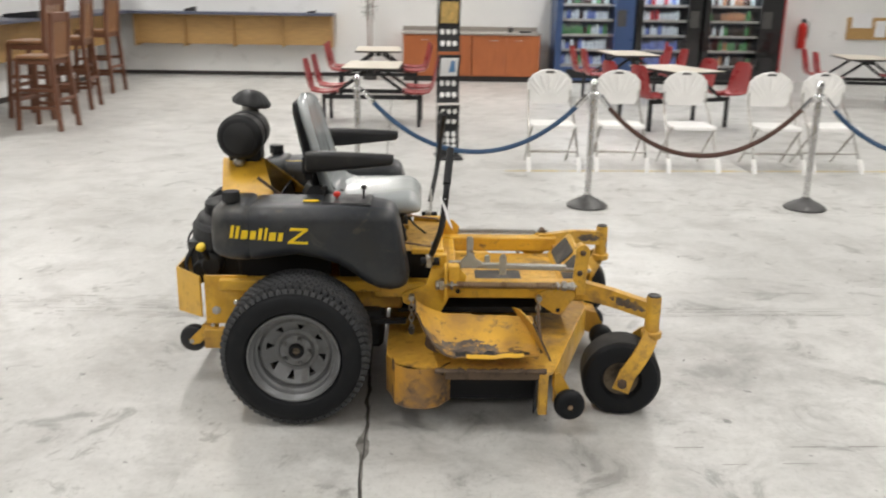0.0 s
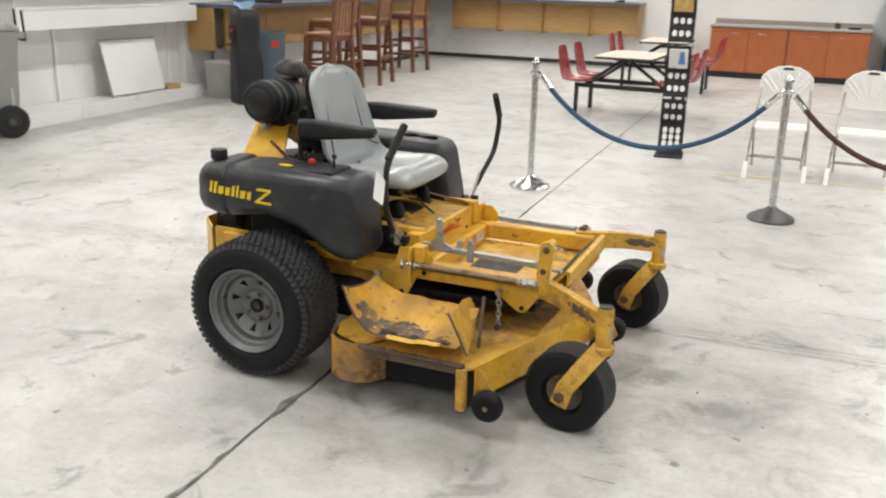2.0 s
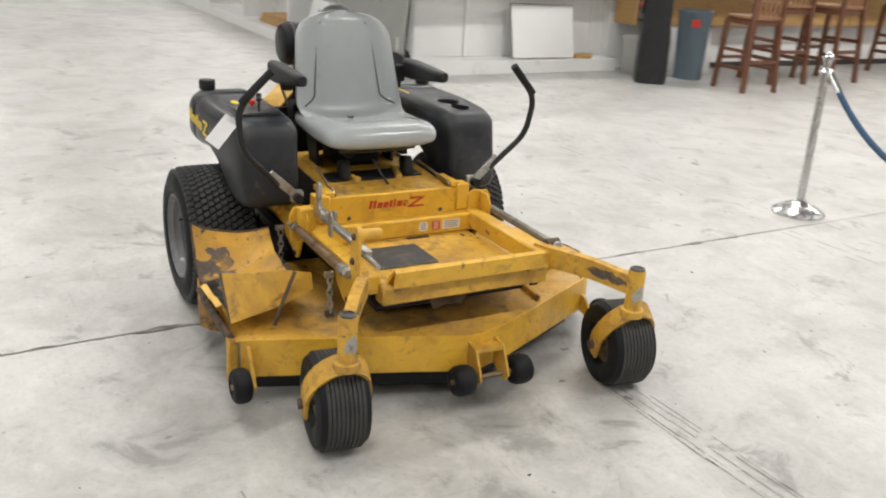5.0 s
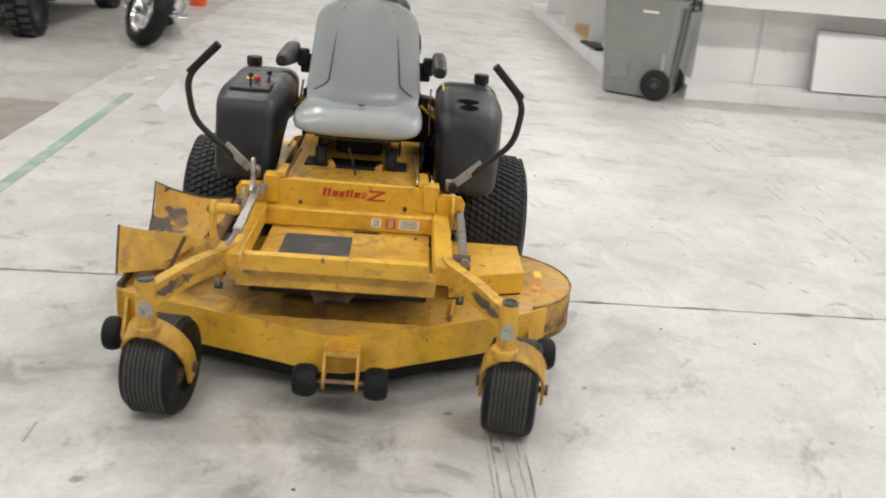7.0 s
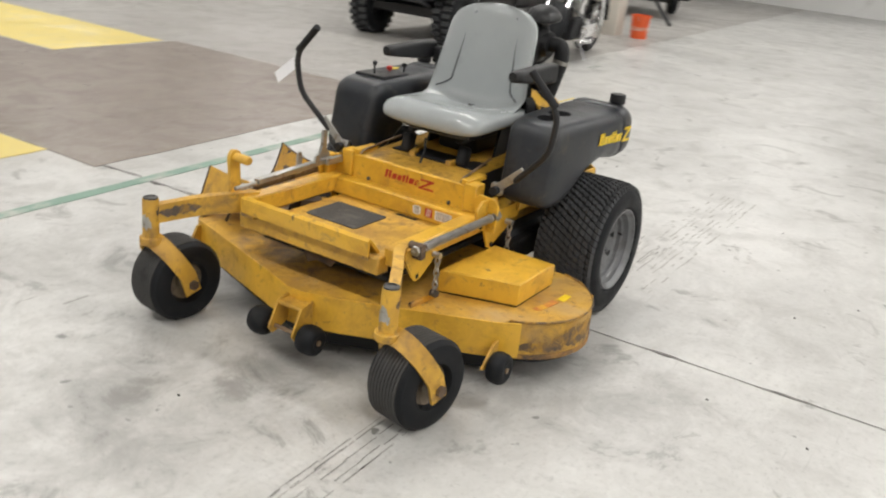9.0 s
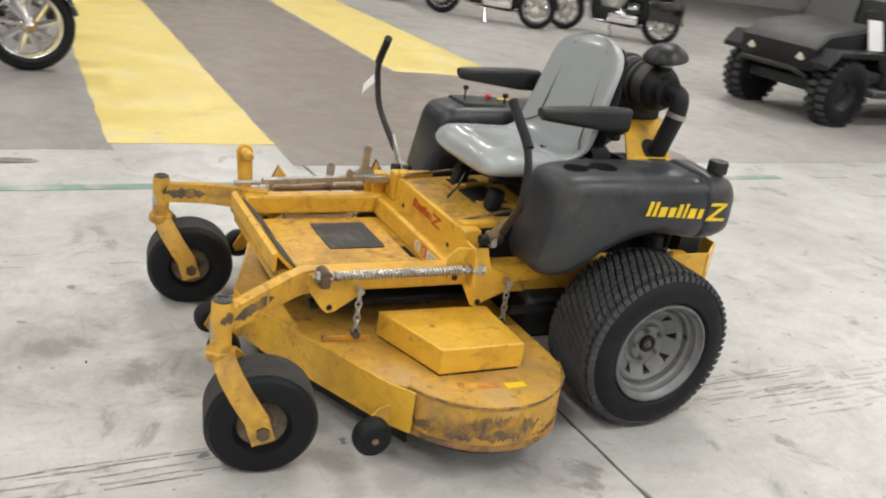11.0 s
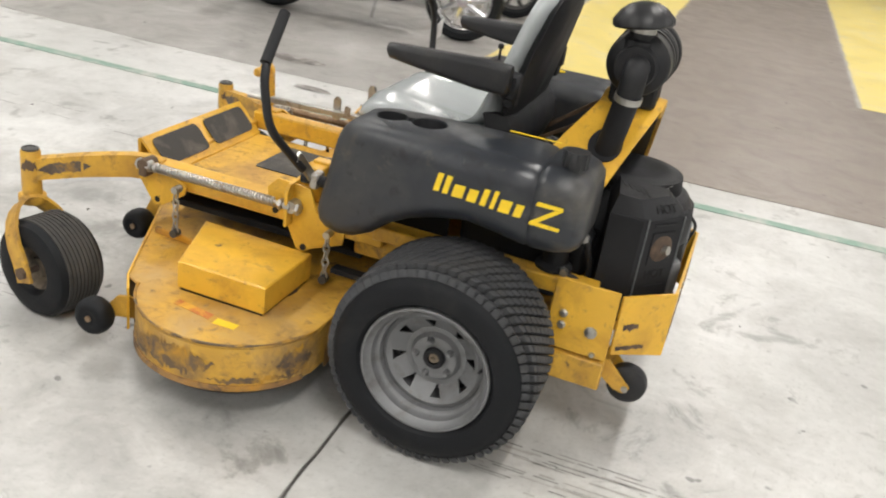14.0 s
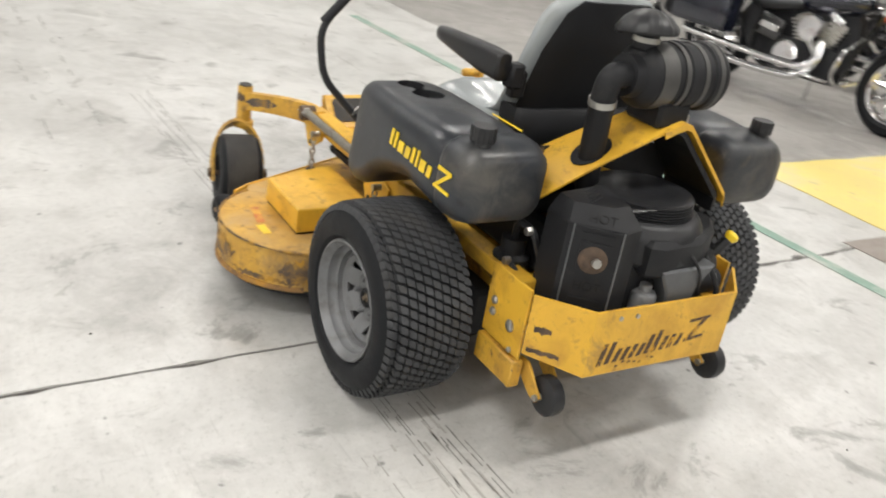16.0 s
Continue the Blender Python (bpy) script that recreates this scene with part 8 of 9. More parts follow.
BLUE_INK = surface("blue_print_ink", (0.06, 0.13, 0.42), 0.4, var=0.1)
sign = thing("leaning_sign", "white sign with an upside-down blue number leaning on the ledge", "sign", at=(-7.50, 2.64, 0.157), turn=-6)
part("sheet", box(B(), (0, 0.06, 0.26), (0.82, 0.012, 0.52), 0.002, (-13, 0, 0)), WHITE_BOARD, sign)
font = bpy.data.curves.new("number", "FONT")
font.body, font.size, font.extrude, font.offset, font.align_x, font.align_y = "27", 0.44, 0.0015, 0.012, "CENTER", "CENTER"
word = bpy.data.objects.new("number", font)
me = bpy.data.meshes.new_from_object(word)
me.transform(pose(0.10, 0.0515, 0.26, -13, 0, 0) @ pose(0, 0, 0, 90, 0, 0) @ pose(0, 0, 0, 0, 0, 180))
me.materials.append(BLUE_INK)
ob = new("number", me)
ob.parent = sign
tagged(ob, "blue painted number, upside down")
bpy.data.objects.remove(word)
for x in (-6.52, -6.64):
    bottle = thing("water_bottle", "blue five-gallon water bottle on the ledge", "bottle", "water bottles", at=(x, 2.66 + (0.29 if x < -6.6 else 0), 0.157))
    part("jug", lathe(B(), [(0.001, 0), (0.125, 0), (0.135, 0.02), (0.135, 0.12), (0.128, 0.13), (0.135, 0.14), (0.135, 0.30), (0.11, 0.37), (0.035, 0.42), (0.03, 0.47), (0.001, 0.47)], (0, 0, 0), "z", 24), BLUE_WATER, bottle)
    part("cap", lathe(B(), [(0.001, 0.45), (0.034, 0.45), (0.034, 0.485), (0.001, 0.485)], (0, 0, 0), "z", 16), WHITE_PLASTIC, bottle)
flat_thing = thing("black_tray", "flat black plastic tray lying on the ledge", "tray", at=(-7.98, 2.62, 0.157), turn=6)
part("dish", span(B(), -0.42, 0.30, -0.10, 0.10, 0.0, 0.045, 0.012), BLACK, flat_thing)
card = thing("cardboard_stack", "flat stack of brown cardboard on the ledge", "cardboard", at=(-9.2, 2.80, 0.157))
for k in range(3):
    part("sheet", box(B(), (0.05 * k, 0.01 * k, 0.03 + 0.05 * k), (1.1 - 0.1 * k, 0.36, 0.045), 0.006, (0, 0, 3 * k)), TAN, card)


# ---- wheeled bin at the counter's corner ----


def wheeled_bin():
    t = thing("wheeled_bin", "large grey plastic wheeled bin with a lid, scuffed", "bin", at=(-5.56, 2.68, 0), turn=-30)
    rings = []
    for z, a, b, w in ((0.02, -0.36, 0.30, 0.44), (0.05, -0.37, 0.31, 0.46), (0.60, -0.42, 0.34, 0.54), (0.94, -0.45, 0.36, 0.58), (0.98, -0.47, 0.37, 0.60), (1.03, -0.47, 0.37, 0.60)):
        rings.append([(x, y + (a + b) / 2, z) for x, y in rrect(0, 0, w, b - a, 0.05, 3)])
    part("body", loft(B(), rings), BIN_GREY, t)
    rings = []
    for z, k in ((1.035, 1.0), (1.06, 1.0), (1.10, 0.9), (1.11, 0.7)):
        rings.append([(x * k, -0.05 + y * k, z) for x, y in rrect(0, 0, 0.62, 0.88, 0.06, 3)])
    part("lid", loft(B(), rings), BIN_GREY, t, "domed grey lid")
    for sx in (-1, 1):
        w = part("wheel", lathe(B(), [(0.001, -0.03), (0.066, -0.03), (0.083, -0.02), (0.128, -0.03), (0.157, -0.02), (0.163, 0), (0.157, 0.02), (0.128, 0.03), (0.083, 0.02), (0.066, 0.03), (0.001, 0.03)], (0.29 * sx, 0.22, 0.164), "x", 26), BLACK, t, "black plastic wheel")
        part("hub_cap", lathe(B(), [(0.001, -0.034), (0.035, -0.034), (0.035, 0.034), (0.001, 0.034)], (0.29 * sx, 0.22, 0.164), "x", 16), DARK_STEEL, w, "dark hub cap")
        part("side_rib", span(B(), 0.225 * sx, 0.262 * sx, 0.24, 0.27, 0.30, 0.70, 0.006), BIN_PALE, t, "pale edge strip")
        # dark strip puts the shade of the moulded back into the colour
        bm = B()
        loft(bm, [[(x * sx, y, z) for x, y in ((0.05, b - 0.03), (0.05, b + 0.006), (0.15, b + 0.006), (0.15, b - 0.03))] for z, b in ((0.12, 0.312), (0.60, 0.342), (0.94, 0.361))])
        part("back_channel", bm, DARK_STEEL, t, "dark strip for a shaded channel on the back")
        part("moulded_rib", span(B(), 0.246 * sx, 0.262 * sx, -0.30, -0.10, 0.18, 0.46, 0.006), BIN_GREY, t, "moulded rib")
    part("handle_bar", tube(B(), [(-0.26, 0.42, 1.0), (0.26, 0.42, 1.0)], 0.016, 8), BLACK, t, "black handle bar")
    part("handle_loop", tube(B(), rounded([(-0.16, 0.44, 1.22), (-0.16, 0.45, 0.93), (0.16, 0.45, 0.93), (0.16, 0.44, 1.22)], 0.03), 0.012, 8), BLACK, t, "black loop behind the handle")
    part("handle_stay", span(B(), -0.28, -0.24, 0.34, 0.43, 0.96, 1.02, 0.006), BIN_GREY, t)
    part("handle_stay", span(B(), 0.24, 0.28, 0.34, 0.43, 0.96, 1.02, 0.006), BIN_GREY, t)
    part("white_marking", span(B(), 0.270, 0.2895, -0.02, 0.14, 0.875, 0.90), WHITE_PLASTIC, t, "pale printed bar")


wheeled_bin()

# ---- parked motorcycles ----
def motorcycle(label, paint, wheel_style="cast", windshield=False, bags=False, group="parked motorcycles", r=0.325, mirrors=True, metal=None, steer=0.0, fenders=True, saddle=None, tyre_w=0.135):
    metal = metal or CHROME
    saddle = saddle or BLACK
    t = thing("motorcycle", label, "motorcycle", group)

    def wheel(name, x, r, w):
        tyre = part(name, lathe(B(), [(r * 0.70, -w * 0.35), (r * 0.80, -w * 0.5), (r * 0.92, -w * 0.46), (r * 0.985, -w * 0.25), (r, 0), (r * 0.985, w * 0.25), (r * 0.92, w * 0.46), (r * 0.80, w * 0.5), (r * 0.70, w * 0.35)], (x, 0, r), "y", 36, closed=True), RUBBER, t, "black tyre")
        part("rim", lathe(B(), [(r * 0.69, -w * 0.36), (r * 0.74, -w * 0.38), (r * 0.74, w * 0.38), (r * 0.69, w * 0.36), (r * 0.63, w * 0.2), (r * 0.63, -w * 0.2)], (x, 0, r), "y", 36, closed=True), metal, tyre, "metal rim")
        part("hub", lathe(B(), [(0.001, -w * 0.55), (0.05, -w * 0.55), (0.06, -w * 0.3), (0.06, w * 0.3), (0.05, w * 0.55), (0.001, w * 0.55)], (x, 0, r), "y", 18), CHROME, tyre, "polished hub")
        bm = B()
        if wheel_style == "cast":
            for k in range(9):
                a = 2 * math.pi * k / 9
                tube(bm, [(x + 0.05 * math.cos(a), 0, r + 0.05 * math.sin(a)), (x + r * 0.66 * math.cos(a + 0.2), 0, r + r * 0.66 * math.sin(a + 0.2))], [0.030, 0.020], 6, 1.0)
        else:
            for k in range(28):
                a = 2 * math.pi * k / 28
                tube(bm, [(x + 0.05 * math.cos(a), 0.02 * (-1) ** k, r + 0.05 * math.sin(a)), (x + r * 0.66 * math.cos(a + 0.3 * (-1) ** k), 0, r + r * 0.66 * math.sin(a + 0.3 * (-1) ** k))], 0.0025, 4)
        part("spokes", bm, metal, tyre, "metal spokes")
        part("brake_disc", lathe(B(), [(0.085, w * 0.62), (0.145, w * 0.62), (0.145, w * 0.66), (0.085, w * 0.66)], (x, 0, r), "y", 30, closed=True), STEEL, tyre, "steel brake disc")

    wheel("front_wheel", 0.82, r, tyre_w)
    wheel("rear_wheel", -0.80, r * 0.97, 0.17)

    def fender(name, x, r0, w, a0, a1):
        rows = []
        for k in range(13):
            a = radians(a0 + (a1 - a0) * k / 12)
            row = []
            for v in (-1, -0.8, -0.4, 0, 0.4, 0.8, 1):
                rr = r0 * (1.0 - 0.10 * abs(v) ** 3)
                row.append((x + rr * math.cos(a), v * w, r + rr * math.sin(a)))
            rows.append(row + [(p[0] - 0.008 * math.cos(a), p[1] * 0.97, p[2] - 0.008 * math.sin(a)) for p in row[::-1]])
        return part(name, loft(B(), rows), paint, t, "glossy fender")

    if fenders:
        fender("front_fender", 0.82, r * 1.10, 0.085, 15, 150)
    fender("rear_fender", -0.80, r * 1.14, 0.105, 10, 175)
    for s in (1, -1):
        part("fork_leg", tube(B(), [(0.82, 0.105 * s, r), (0.60, 0.105 * s, 0.78), (0.52, 0.10 * s, 0.95)], [0.028, 0.024, 0.02], 10), CHROME, t, "chrome fork leg")
        part("turn_signal", lathe(B(), [(0.001, -0.02), (0.03, -0.015), (0.034, 0.015), (0.001, 0.025)], (0.62, 0.19 * s, 0.80), "x", 12), ORANGE, t, "orange turn signal")
        part("handlebar", tube(B(), rounded([(0.50, 0.03 * s, 0.97), (0.47, 0.16 * s, 1.06), (0.36, 0.36 * s, 1.06), (0.26, 0.42 * s, 1.02)], 0.06), 0.013, 8), CHROME, t, "chrome handlebar")
        part("grip", tube(B(), [(0.33, 0.385 * s, 1.045), (0.24, 0.43 * s, 1.015)], 0.019, 8), BLACK, t, "black grip")
        if mirrors:
            part("mirror", lathe(B(), [(0.001, -0.01), (0.05, -0.008), (0.055, 0.008), (0.001, 0.015)], (0.40, 0.36 * s, 1.20), "x", 16), CHROME, t, "round chrome mirror")
            part("mirror_stem", tube(B(), [(0.40, 0.34 * s, 1.06), (0.40, 0.36 * s, 1.17)], 0.006, 6), CHROME, t, "mirror stem")
        part("exhaust_pipe", tube(B(), rounded([(0.12 - 0.06 * s, -0.16, 0.52), (0.22, -0.20, 0.40), (0.10, -0.21, 0.26 + 0.04 * s), (-0.25, -0.215, 0.25 + 0.05 * s), (-1.02, -0.225, 0.27 + 0.06 * s)], 0.1), 0.030, 12), CHROME, t, "chrome exhaust pipe")
        part("crash_bar", tube(B(), rounded([(0.42, 0.06 * s, 0.62), (0.44, 0.30 * s, 0.50), (0.40, 0.30 * s, 0.32), (0.34, 0.06 * s, 0.24)], 0.08), 0.014, 8), CHROME, t, "chrome crash bar")
        if bags:
            part("saddlebag", box(B(), (-0.84, 0.27 * s, 0.56), (0.56, 0.20, 0.34), 0.05, seg=2), paint, t, "hard saddlebag")
    part("headlight", lathe(B(), [(0.001, -0.08), (0.06, -0.07), (0.09, -0.01), (0.095, 0.04), (0.085, 0.05), (0.001, 0.055)], (0.62, 0, 0.90), "x", 24), CHROME, t, "round chrome headlight")
    rings = []
    for x, z, w, h in ((0.40, 0.86, 0.03, 0.03), (0.36, 0.86, 0.09, 0.09), (0.20, 0.84, 0.135, 0.125), (0.0, 0.80, 0.12, 0.11), (-0.16, 0.76, 0.07, 0.06), (-0.20, 0.75, 0.03, 0.03)):
        rings.append([(x, a, z + b) for a, b in rrect(0, 0, w * 2, h * 1.6, min(w, h) * 0.8, 4)])
    part("fuel_tank", loft(B(), rings), paint, t, "glossy teardrop tank", 60)
    rings = []
    for x, z, w, h in ((-0.12, 0.74, 0.10, 0.05), (-0.20, 0.72, 0.15, 0.09), (-0.42, 0.69, 0.165, 0.10), (-0.56, 0.74, 0.13, 0.12), (-0.85, 0.76, 0.11, 0.09), (-0.92, 0.75, 0.07, 0.05)):
        rings.append([(x, a, z + b) for a, b in rrect(0, 0, w * 2, h, h * 0.45, 3)])
    part("saddle", loft(B(), rings), saddle, t, "padded stepped saddle", 60)
    part("engine_case", box(B(), (0.02, 0, 0.36), (0.60, 0.26, 0.26), 0.06, seg=2), BLACK_MATT, t, "dark engine case")
    part("engine_fill", prism(B(), [(0.36, 0.30), (0.40, 0.58), (0.34, 0.78), (-0.22, 0.72), (-0.50, 0.62), (-0.55, 0.40), (-0.40, 0.26)], "y", -0.05, 0.05, 0.02), BLACK_MATT, t, "dark engine and frame mass")
    part("rear_mud_flap", prism(B(), [(-0.44, 0.30), (-0.44, 0.66), (-0.62, 0.70), (-0.98, 0.68), (-1.05, 0.56), (-0.82, 0.58), (-0.60, 0.50)], "y", -0.11, 0.11, 0.02), BLACK, t, "black inner fender")
    part("clutch_cover", lathe(B(), [(0.001, -0.17), (0.09, -0.168), (0.11, -0.15), (0.11, 0.15), (0.09, 0.168), (0.001, 0.17)], (-0.10, 0, 0.36), "y", 24), CHROME, t, "round chrome cover")
    part("air_box", lathe(B(), [(0.001, -0.20), (0.09, -0.195), (0.10, -0.17), (0.10, 0.1), (0.001, 0.1)], (0.05, 0, 0.60), "y", 24), CHROME, t, "round chrome air box")
    for d in (-1, 1):
        barrel = part("cylinder", box(B(), (0.06 + d * 0.115, 0, 0.57), (0.11, 0.12, 0.26), 0.01, (0, d * 28, 0)), STEEL, t, "finned cylinder")
        for k in range(8):
            u = k / 7
            part("fin", box(B(), (0.06 + d * (0.06 + 0.10 * u), 0, 0.47 + 0.19 * u), (0.16, 0.17, 0.012), 0, (0, d * 28, 0)), STEEL, barrel)
    part("frame_tube", tube(B(), rounded([(0.50, 0, 0.90), (0.40, 0, 0.55), (0.34, 0, 0.24), (-0.40, 0, 0.22), (-0.55, 0, 0.40), (-0.35, 0, 0.66), (0.45, 0, 0.84)], 0.1), 0.022, 8), GLOSS_BLACK, t, "black frame tube")
    part("primary_cover", box(B(), (-0.16, 0.16, 0.34), (0.50, 0.06, 0.16), 0.03, seg=2), CHROME, t, "chrome primary cover")
    for s in (1, -1):
        part("foot_board", box(B(), (0.22, 0.25 * s, 0.27), (0.28, 0.11, 0.025), 0.01), CHROME, t, "chrome foot board")
        part("side_cover", box(B(), (-0.30, 0.13 * s, 0.53), (0.24, 0.05, 0.18), 0.03, (0, 8, 0), 2), GLOSS_BLACK, t, "black side cover")
        part("cover_trim", box(B(), (-0.30, 0.158 * s, 0.53), (0.16, 0.008, 0.05), 0.004, (0, 8, 0)), CHROME, t, "chrome trim plate")
        part("shock_absorber", tube(B(), [(-0.74, 0.135 * s, 0.36), (-0.55, 0.135 * s, 0.68)], 0.026, 10), CHROME, t, "chrome rear shock absorber")
        part("rocker_cover", box(B(), (0.20, 0.06 * s, 0.71), (0.14, 0.10, 0.06), 0.02, (0, 24, 0), 2), CHROME, t, "chrome rocker cover")
        part("fork_clamp", box(B(), (0.545 + 0.03 * s, 0, 0.90 - 0.075 * s), (0.10, 0.30, 0.05), 0.015, (0, 26, 0), 2), CHROME, t, "chrome fork clamp")
        part("fork_shroud", tube(B(), [(0.63, 0.105 * s, 0.72), (0.52, 0.10 * s, 0.95)], 0.031, 12), CHROME, t, "chrome fork shroud")
    part("side_stand", tube(B(), [(0.05, 0.14, 0.24), (-0.02, 0.26, 0.01)], 0.012, 8), CHROME, t, "side stand")
    part("tail_light", box(B(), (-1.10, 0, 0.62), (0.05, 0.12, 0.07), 0.012), RED, t, "red tail light")
    if windshield:
        bm = B()
        rows = []
        for k in range(6):
            z = 0.95 + 0.09 * k
            w = 0.23 + 0.03 * math.sin(k * 0.6)
            rows.append([(0.60 - 0.035 * k - 0.08 * abs(v) ** 2, v * w, z) for v in (-1, -0.5, 0, 0.5, 1)] + [(0.594 - 0.035 * k - 0.08 * abs(v) ** 2, v * w, z) for v in (1, 0.5, 0, -0.5, -1)])
        part("windshield", loft(bm, rows), GLASS, t, "clear windshield")
    if steer:
        # turn the front end about the raked steering head
        head, axis = Vector((0.52, 0, 0.95)), Vector((-0.30, 0, 0.62)).normalized()
        turned = Matrix.Translation(head) @ Matrix.Rotation(radians(steer), 4, axis) @ Matrix.Translation(-head)
        for ob in t.children_recursive:
            top = ob if ob.parent == t else ob.parent
            if top.name.split(".")[0] in ("front_wheel", "fork_leg", "fork_shroud", "handlebar", "grip", "headlight", "turn_signal", "front_fender", "mirror", "mirror_stem", "fork_clamp"):
                ob.data.transform(turned)
    return t


def park(bike, x, y, heading):
    bike.matrix_basis = pose(x, y, 0.0, 0, 0, heading)
    return bike


# front wheels towards the painted lane
park(motorcycle("black cruiser motorcycle with cast wheels and chrome trim", NAVY, "cast", False, True), 2.68, -4.66, 187).matrix_basis = pose(2.68, -4.66, 0, -5, 0, 187) @ Matrix.Diagonal((1.06, 1.06, 1.06, 1))
park(motorcycle("orange motorcycle with black engine parked in the row", ORANGE_PAINT, "cast", metal=DARK_STEEL), 2.62, -6.28, 189)
black_bike = park(motorcycle("black cruiser motorcycle with chrome trim and saddlebags", GLOSS_BLACK, "cast", True, True), 2.74, -7.74, 187)
maroon_bike = park(motorcycle("maroon cruiser motorcycle with spoked wheels and chrome trim", MAROON, "spoked", True), 2.62, -9.7, 181)
copy_thing(black_bike, pose(2.75, -11.4, 0, 0, 0, 180))
copy_thing(black_bike, pose(5.2, -5.4, 0, 0, 0, 176))
copy_thing(maroon_bike, pose(5.3, -7.4, 0, 0, 0, 183))
# across the lane
park(motorcycle("black motorcycle with spoked wheels and bright pipes", GLOSS_BLACK, "spoked"), -5.25, -10.55, -40)
copy_thing(black_bike, pose(-7.3, -9.9, 0, 0, 0, -38))
copy_thing(maroon_bike, pose(-4.3, -12.3, 0, 0, 0, -42))
park(motorcycle("black chopper motorcycle with a bare chrome engine, turned front wheel", GLOSS_BLACK, "spoked", mirrors=False, steer=32, fenders=False, saddle=TABLE_TOP, r=0.34, tyre_w=0.17), 0, 0, 0).matrix_basis = pose(-7.04, -2.90, 0, -7, 0, 8) @ Matrix.Diagonal((1.14, 1.14, 1.14, 1))


# ---- utility vehicle ----
def utility_vehicle():
    t = thing("utility_vehicle", "black four-wheeled utility vehicle with knobbly tyres and a roll cage", "vehicle", at=(-7.25, -4.72, 0), turn=3)
    t.matrix_basis = t.matrix_basis @ Matrix.Diagonal((1.1, 1.1, 1.1, 1))
    for sx in (-1.85, 1.02):
        for sy in (-0.56, 0.56):
            w = part("wheel", lathe(B(), [(0.15, -0.10), (0.20, -0.125), (0.27, -0.125), (0.31, -0.10), (0.32, 0.0), (0.31, 0.10), (0.27, 0.125), (0.20, 0.125), (0.15, 0.10)], (sx, sy, 0.32), "y", 32, closed=True), RUBBER, t, "chunky black tyre")
            bm = B()
            for k in range(24):
                a = 2 * math.pi * k / 24
                for v in (-0.065, 0.065):
                    m = pose(sx, 0, 0.32) @ Matrix.Rotation(a + (0.13 if v > 0 else 0), 4, "Y") @ pose(0, sy + v, 0.318)
                    bmesh.ops.create_cube(bm, size=1.0, matrix=m @ Matrix.Diagonal((0.045, 0.09, 0.03, 1)))
            part("lug_tread", bm, TREAD, w, "knobbly tread blocks")
            part("rim", lathe(B(), [(0.001, -0.06), (0.05, -0.06), (0.09, -0.04), (0.15, -0.09), (0.16, -0.09), (0.16, 0.09), (0.15, 0.09), (0.09, 0.04), (0.05, 0.06), (0.001, 0.06)], (sx, sy, 0.32), "y", 24), BLACK, w, "black steel rim")
    part("chassis", span(B(), -2.10, 1.25, -0.42, 0.42, 0.30, 0.42, 0.02), CAR_BLACK, t)
    part("hood", prism(B(), [(0.55, 0.45), (1.38, 0.50), (1.42, 0.72), (1.25, 0.86), (0.55, 0.98)], "y", -0.48, 0.48, 0.03), CAR_BLACK, t, "sloping black hood")
    for s in (1, -1):
        part("front_fender", prism(B(), [(0.58, 0.62), (0.70, 0.76), (1.30, 0.74), (1.42, 0.60), (1.42, 0.55), (1.28, 0.68), (0.72, 0.69), (0.62, 0.56)], "y", 0.44 * s, 0.70 * s, 0.015), CAR_BLACK, t, "black fender flare")
        part("sill", span(B(), -1.40, 0.60, 0.45 * s, 0.66 * s, 0.30, 0.38, 0.02), DARK_STEEL, t, "grey step sill")
        part("door_panel", span(B(), -0.36, 0.52, 0.60 * s, 0.64 * s, 0.39, 0.84, 0.03), CAR_BLACK, t, "black half door")
        part("door_panel", span(B(), -1.32, -0.40, 0.60 * s, 0.64 * s, 0.39, 0.84, 0.03), CAR_BLACK, t, "black half door")
        part("roll_bar", tube(B(), [(-0.42, 0.57 * s, 0.85), (-0.42, 0.56 * s, 1.83)], 0.025, 10), GLOSS_BLACK, t, "black roll bar")
        part("seat_cushion", box(B(), (-0.95, 0.27 * s, 0.62), (0.46, 0.46, 0.14), 0.04, seg=2), CAR_BLACK, t, "black seat")
        part("seat_backrest", box(B(), (-1.21, 0.27 * s, 0.92), (0.12, 0.44, 0.56), 0.04, (0, -10, 0), 2), CAR_BLACK, t, "black backrest")
        part("roll_bar", tube(B(), rounded([(0.50, 0.58 * s, 0.92), (0.20, 0.56 * s, 1.80), (-1.35, 0.56 * s, 1.85), (-1.42, 0.58 * s, 0.85)], 0.15), 0.025, 10), GLOSS_BLACK, t, "black roll bar")
        part("headlight", lathe(B(), [(0.001, -0.03), (0.07, -0.02), (0.075, 0.02), (0.001, 0.03)], (1.38, 0.32 * s, 0.66), "x", 18), CHROME, t, "headlight")
        part("seat_cushion", box(B(), (-0.10, 0.27 * s, 0.62), (0.46, 0.46, 0.14), 0.04, seg=2), CAR_BLACK, t, "black seat")
        part("seat_backrest", box(B(), (-0.36, 0.27 * s, 0.92), (0.12, 0.44, 0.56), 0.04, (0, -10, 0), 2), CAR_BLACK, t, "black backrest")
    part("cargo_bed", span(B(), -2.28, -1.42, -0.64, 0.64, 0.68, 0.96, 0.02), CAR_BLACK, t, "black cargo bed")
    for x in (0.18, -0.42, -1.35):
        part("cage_cross_bar", tube(B(), [(x, -0.56, 1.81), (x, 0.56, 1.81)], 0.025, 10), GLOSS_BLACK, t, "black cross bar")
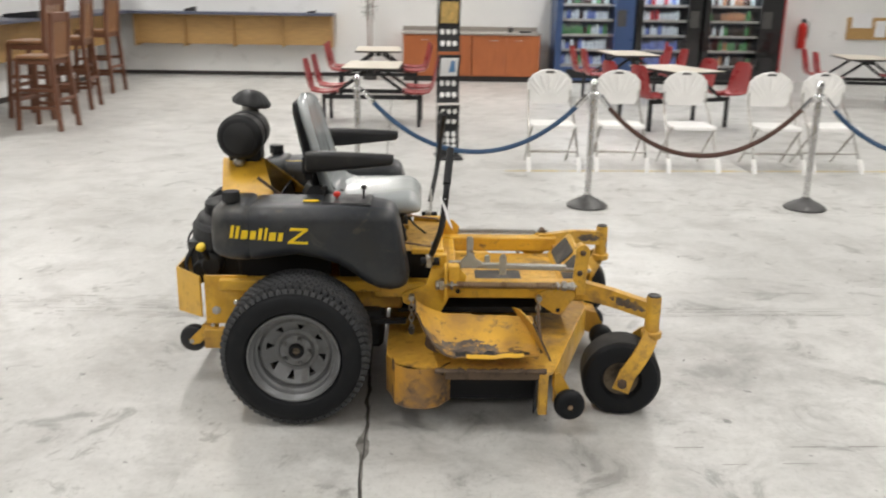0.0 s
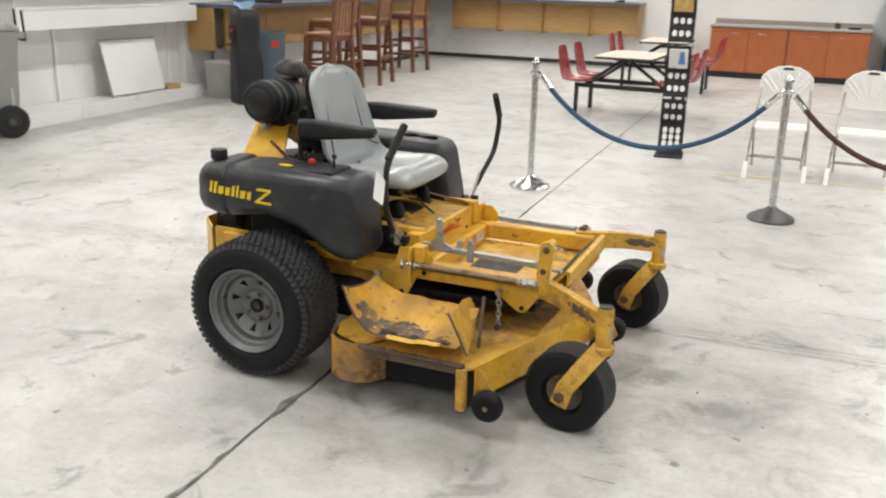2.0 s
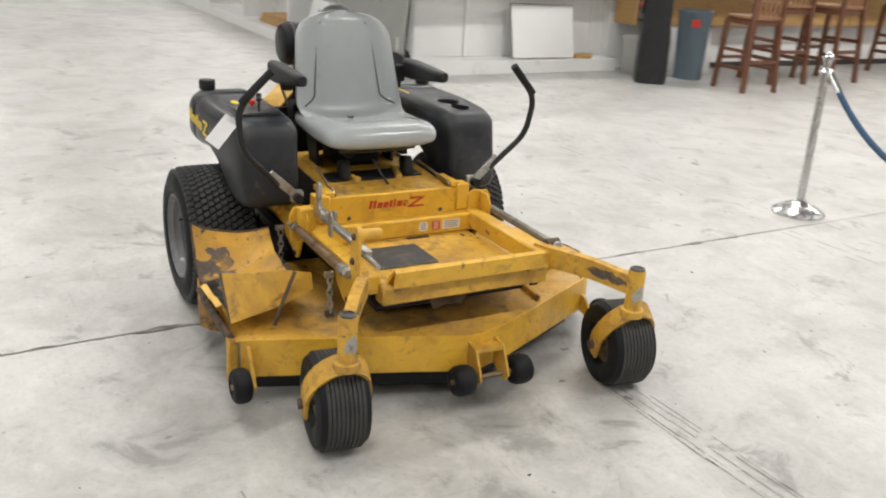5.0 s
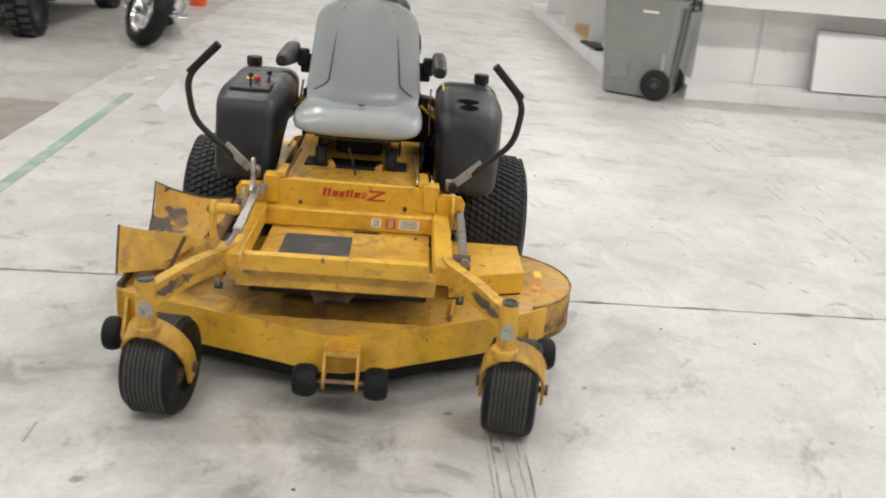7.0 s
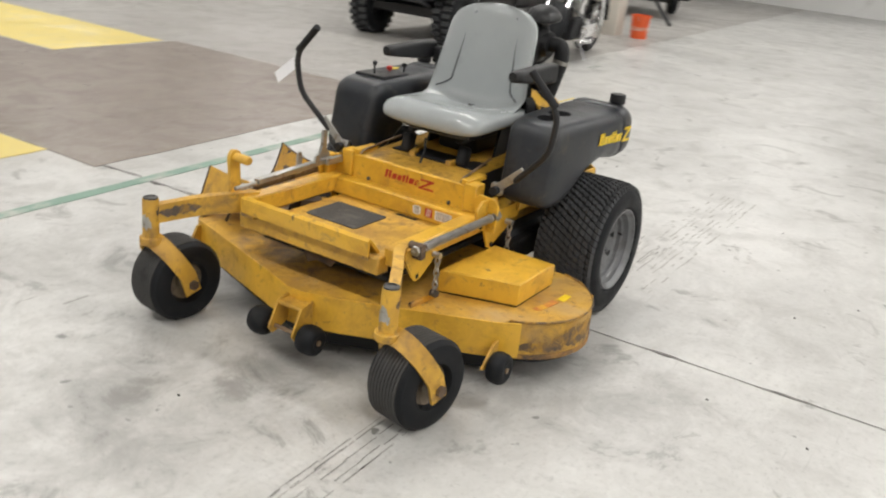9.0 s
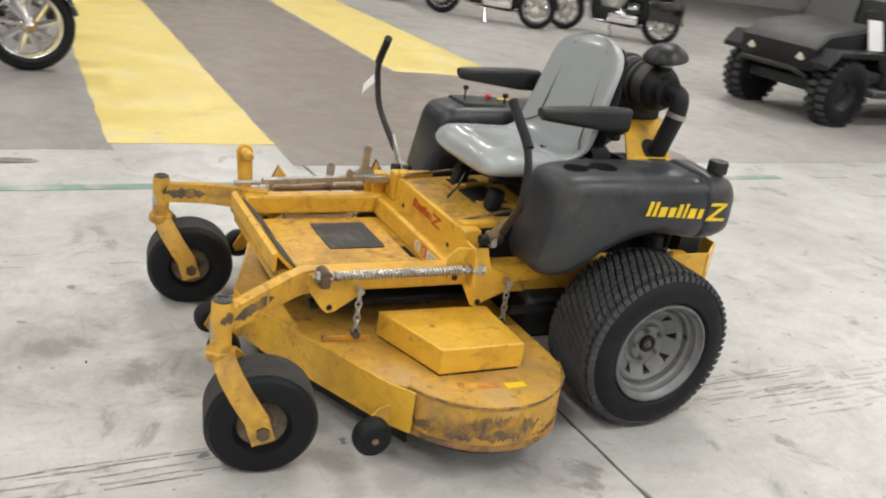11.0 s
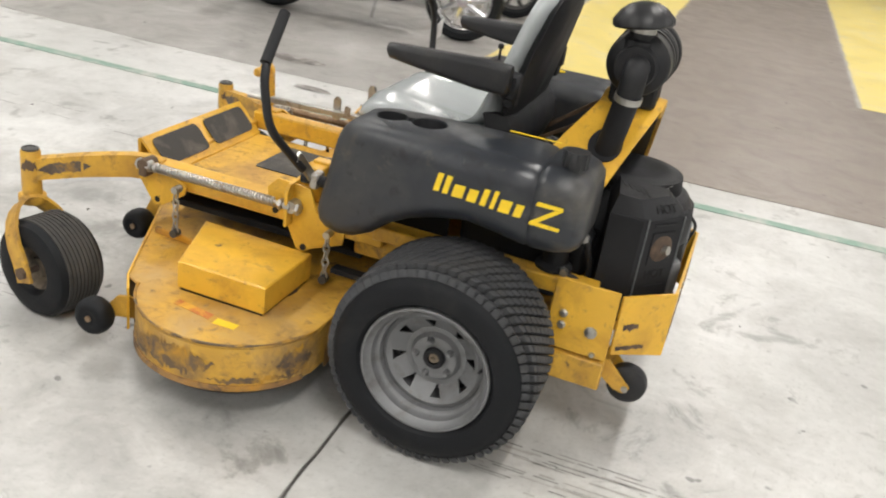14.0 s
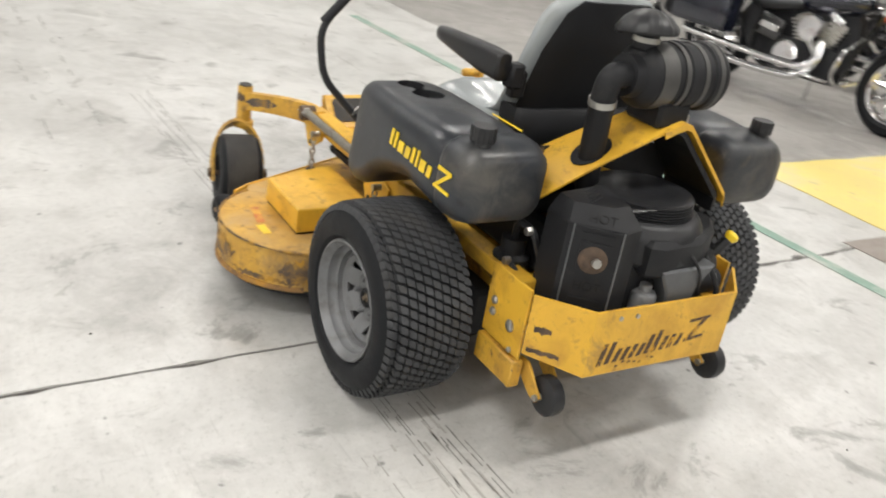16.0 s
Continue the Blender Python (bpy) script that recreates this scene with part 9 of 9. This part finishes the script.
    part("bumper_bar", tube(B(), rounded([(1.36, -0.42, 0.44), (1.50, -0.36, 0.50), (1.50, 0.36, 0.50), (1.36, 0.42, 0.44)], 0.1), 0.025, 8), CAR_BLACK, t, "black bumper bar")
    part("steering_wheel", lathe(B(), [(0.155, -0.012), (0.17, -0.012), (0.17, 0.012), (0.155, 0.012)], (0.30, 0.27, 1.02), Vector((-0.6, 0, 0.8)), 24, closed=True), BLACK, t, "black steering wheel")
    part("paper_sheet", box(B(), (0.62, 0.50, 0.90), (0.22, 0.004, 0.30), 0, (20, 0, 0)), PAPER, t, "white paper sheet")


utility_vehicle()


def utility_trailer():
    t = thing("utility_trailer", "low black flat-bed trailer with its drawbar on the floor", "trailer", at=(-15.0, -5.0, 0), turn=35)
    part("bed", span(B(), -1.3, 1.2, -0.7, 0.7, 0.40, 0.50, 0.01), BLACK_MATT, t, "flat black deck")
    for s in (1, -1):
        w = part("wheel", lathe(B(), [(0.13, -0.07), (0.2, -0.08), (0.25, -0.06), (0.26, 0), (0.25, 0.06), (0.2, 0.08), (0.13, 0.07)], (-0.3, 0.80 * s, 0.26), "y", 28, closed=True), RUBBER, t, "black trailer tyre")
        part("rim", lathe(B(), [(0.001, -0.05), (0.13, -0.06), (0.14, -0.06), (0.14, 0.06), (0.13, 0.06), (0.001, 0.05)], (-0.3, 0.80 * s, 0.26), "y", 20), DARK_STEEL, w, "dark rim")
        part("side_rail", tube(B(), [(-1.3, 0.68 * s, 0.66), (1.2, 0.68 * s, 0.66)], 0.02, 8), BLACK, t, "black side rail")
        part("rail_post", tube(B(), [(1.15, 0.68 * s, 0.49), (1.15, 0.68 * s, 0.66)], 0.02, 8), BLACK, t, "black rail post")
    part("axle", tube(B(), [(-0.3, -0.78, 0.26), (-0.3, 0.78, 0.26)], 0.03, 8), DARK_STEEL, t, "steel axle")
    part("drawbar", tube(B(), [(1.1, 0, 0.42), (2.5, 0, 0.04)], 0.035, 8), BLACK, t, "black drawbar")


utility_trailer()

# ---- column, bucket and board by the far wall ----
tagged(part("column", span(B(), -10.5, -10.20, -3.84, -3.50, 0, CEILING), BEIGE, None, "beige painted column, scuffed"), category="column", kind="structure")
pail = thing("bucket", "orange plastic bucket with a pale label on the floor", "bucket", at=(-10.45, -3.20, 0))
part("shell", lathe(B(), [(0.001, 0.0), (0.125, 0.0), (0.15, 0.33), (0.158, 0.335), (0.158, 0.365), (0.145, 0.365), (0.12, 0.012), (0.001, 0.012)], (0, 0, 0), "z", 28), ORANGE, pail)
part("label", lathe(B(), [(0.1365, 0.125), (0.1385, 0.125), (0.1435, 0.185), (0.1415, 0.185)], (0, 0, 0), "z", 28, closed=True), FADED_LABEL, pail, "faded pale printed band")
part("handle", tube(B(), [(0.155 * math.cos(a), 0.155 * math.sin(a) * 0.5, 0.33 - 0.12 * math.sin(a)) for a in (math.pi * k / 10 for k in range(11))], 0.004, 6), STEEL, pail, "wire handle")
post = thing("column_sign", "white sign with a blue patch fixed to the column", "sign", at=(-10.13, -2.95, 1.05))
part("sheet", span(B(), -0.02, 0.0, -0.40, 0.45, 0.0, 0.9, 0.003), WHITE_BOARD, post)
part("blue_patch", span(B(), 0.0005, 0.003, 0.0, 0.3, 0.05, 0.4), BLUE_INK, post, "blue printed patch")
part("bracket", span(B(), -0.12, -0.001, -0.62, -0.401, 0.4, 0.46), DARK_STEEL, post)
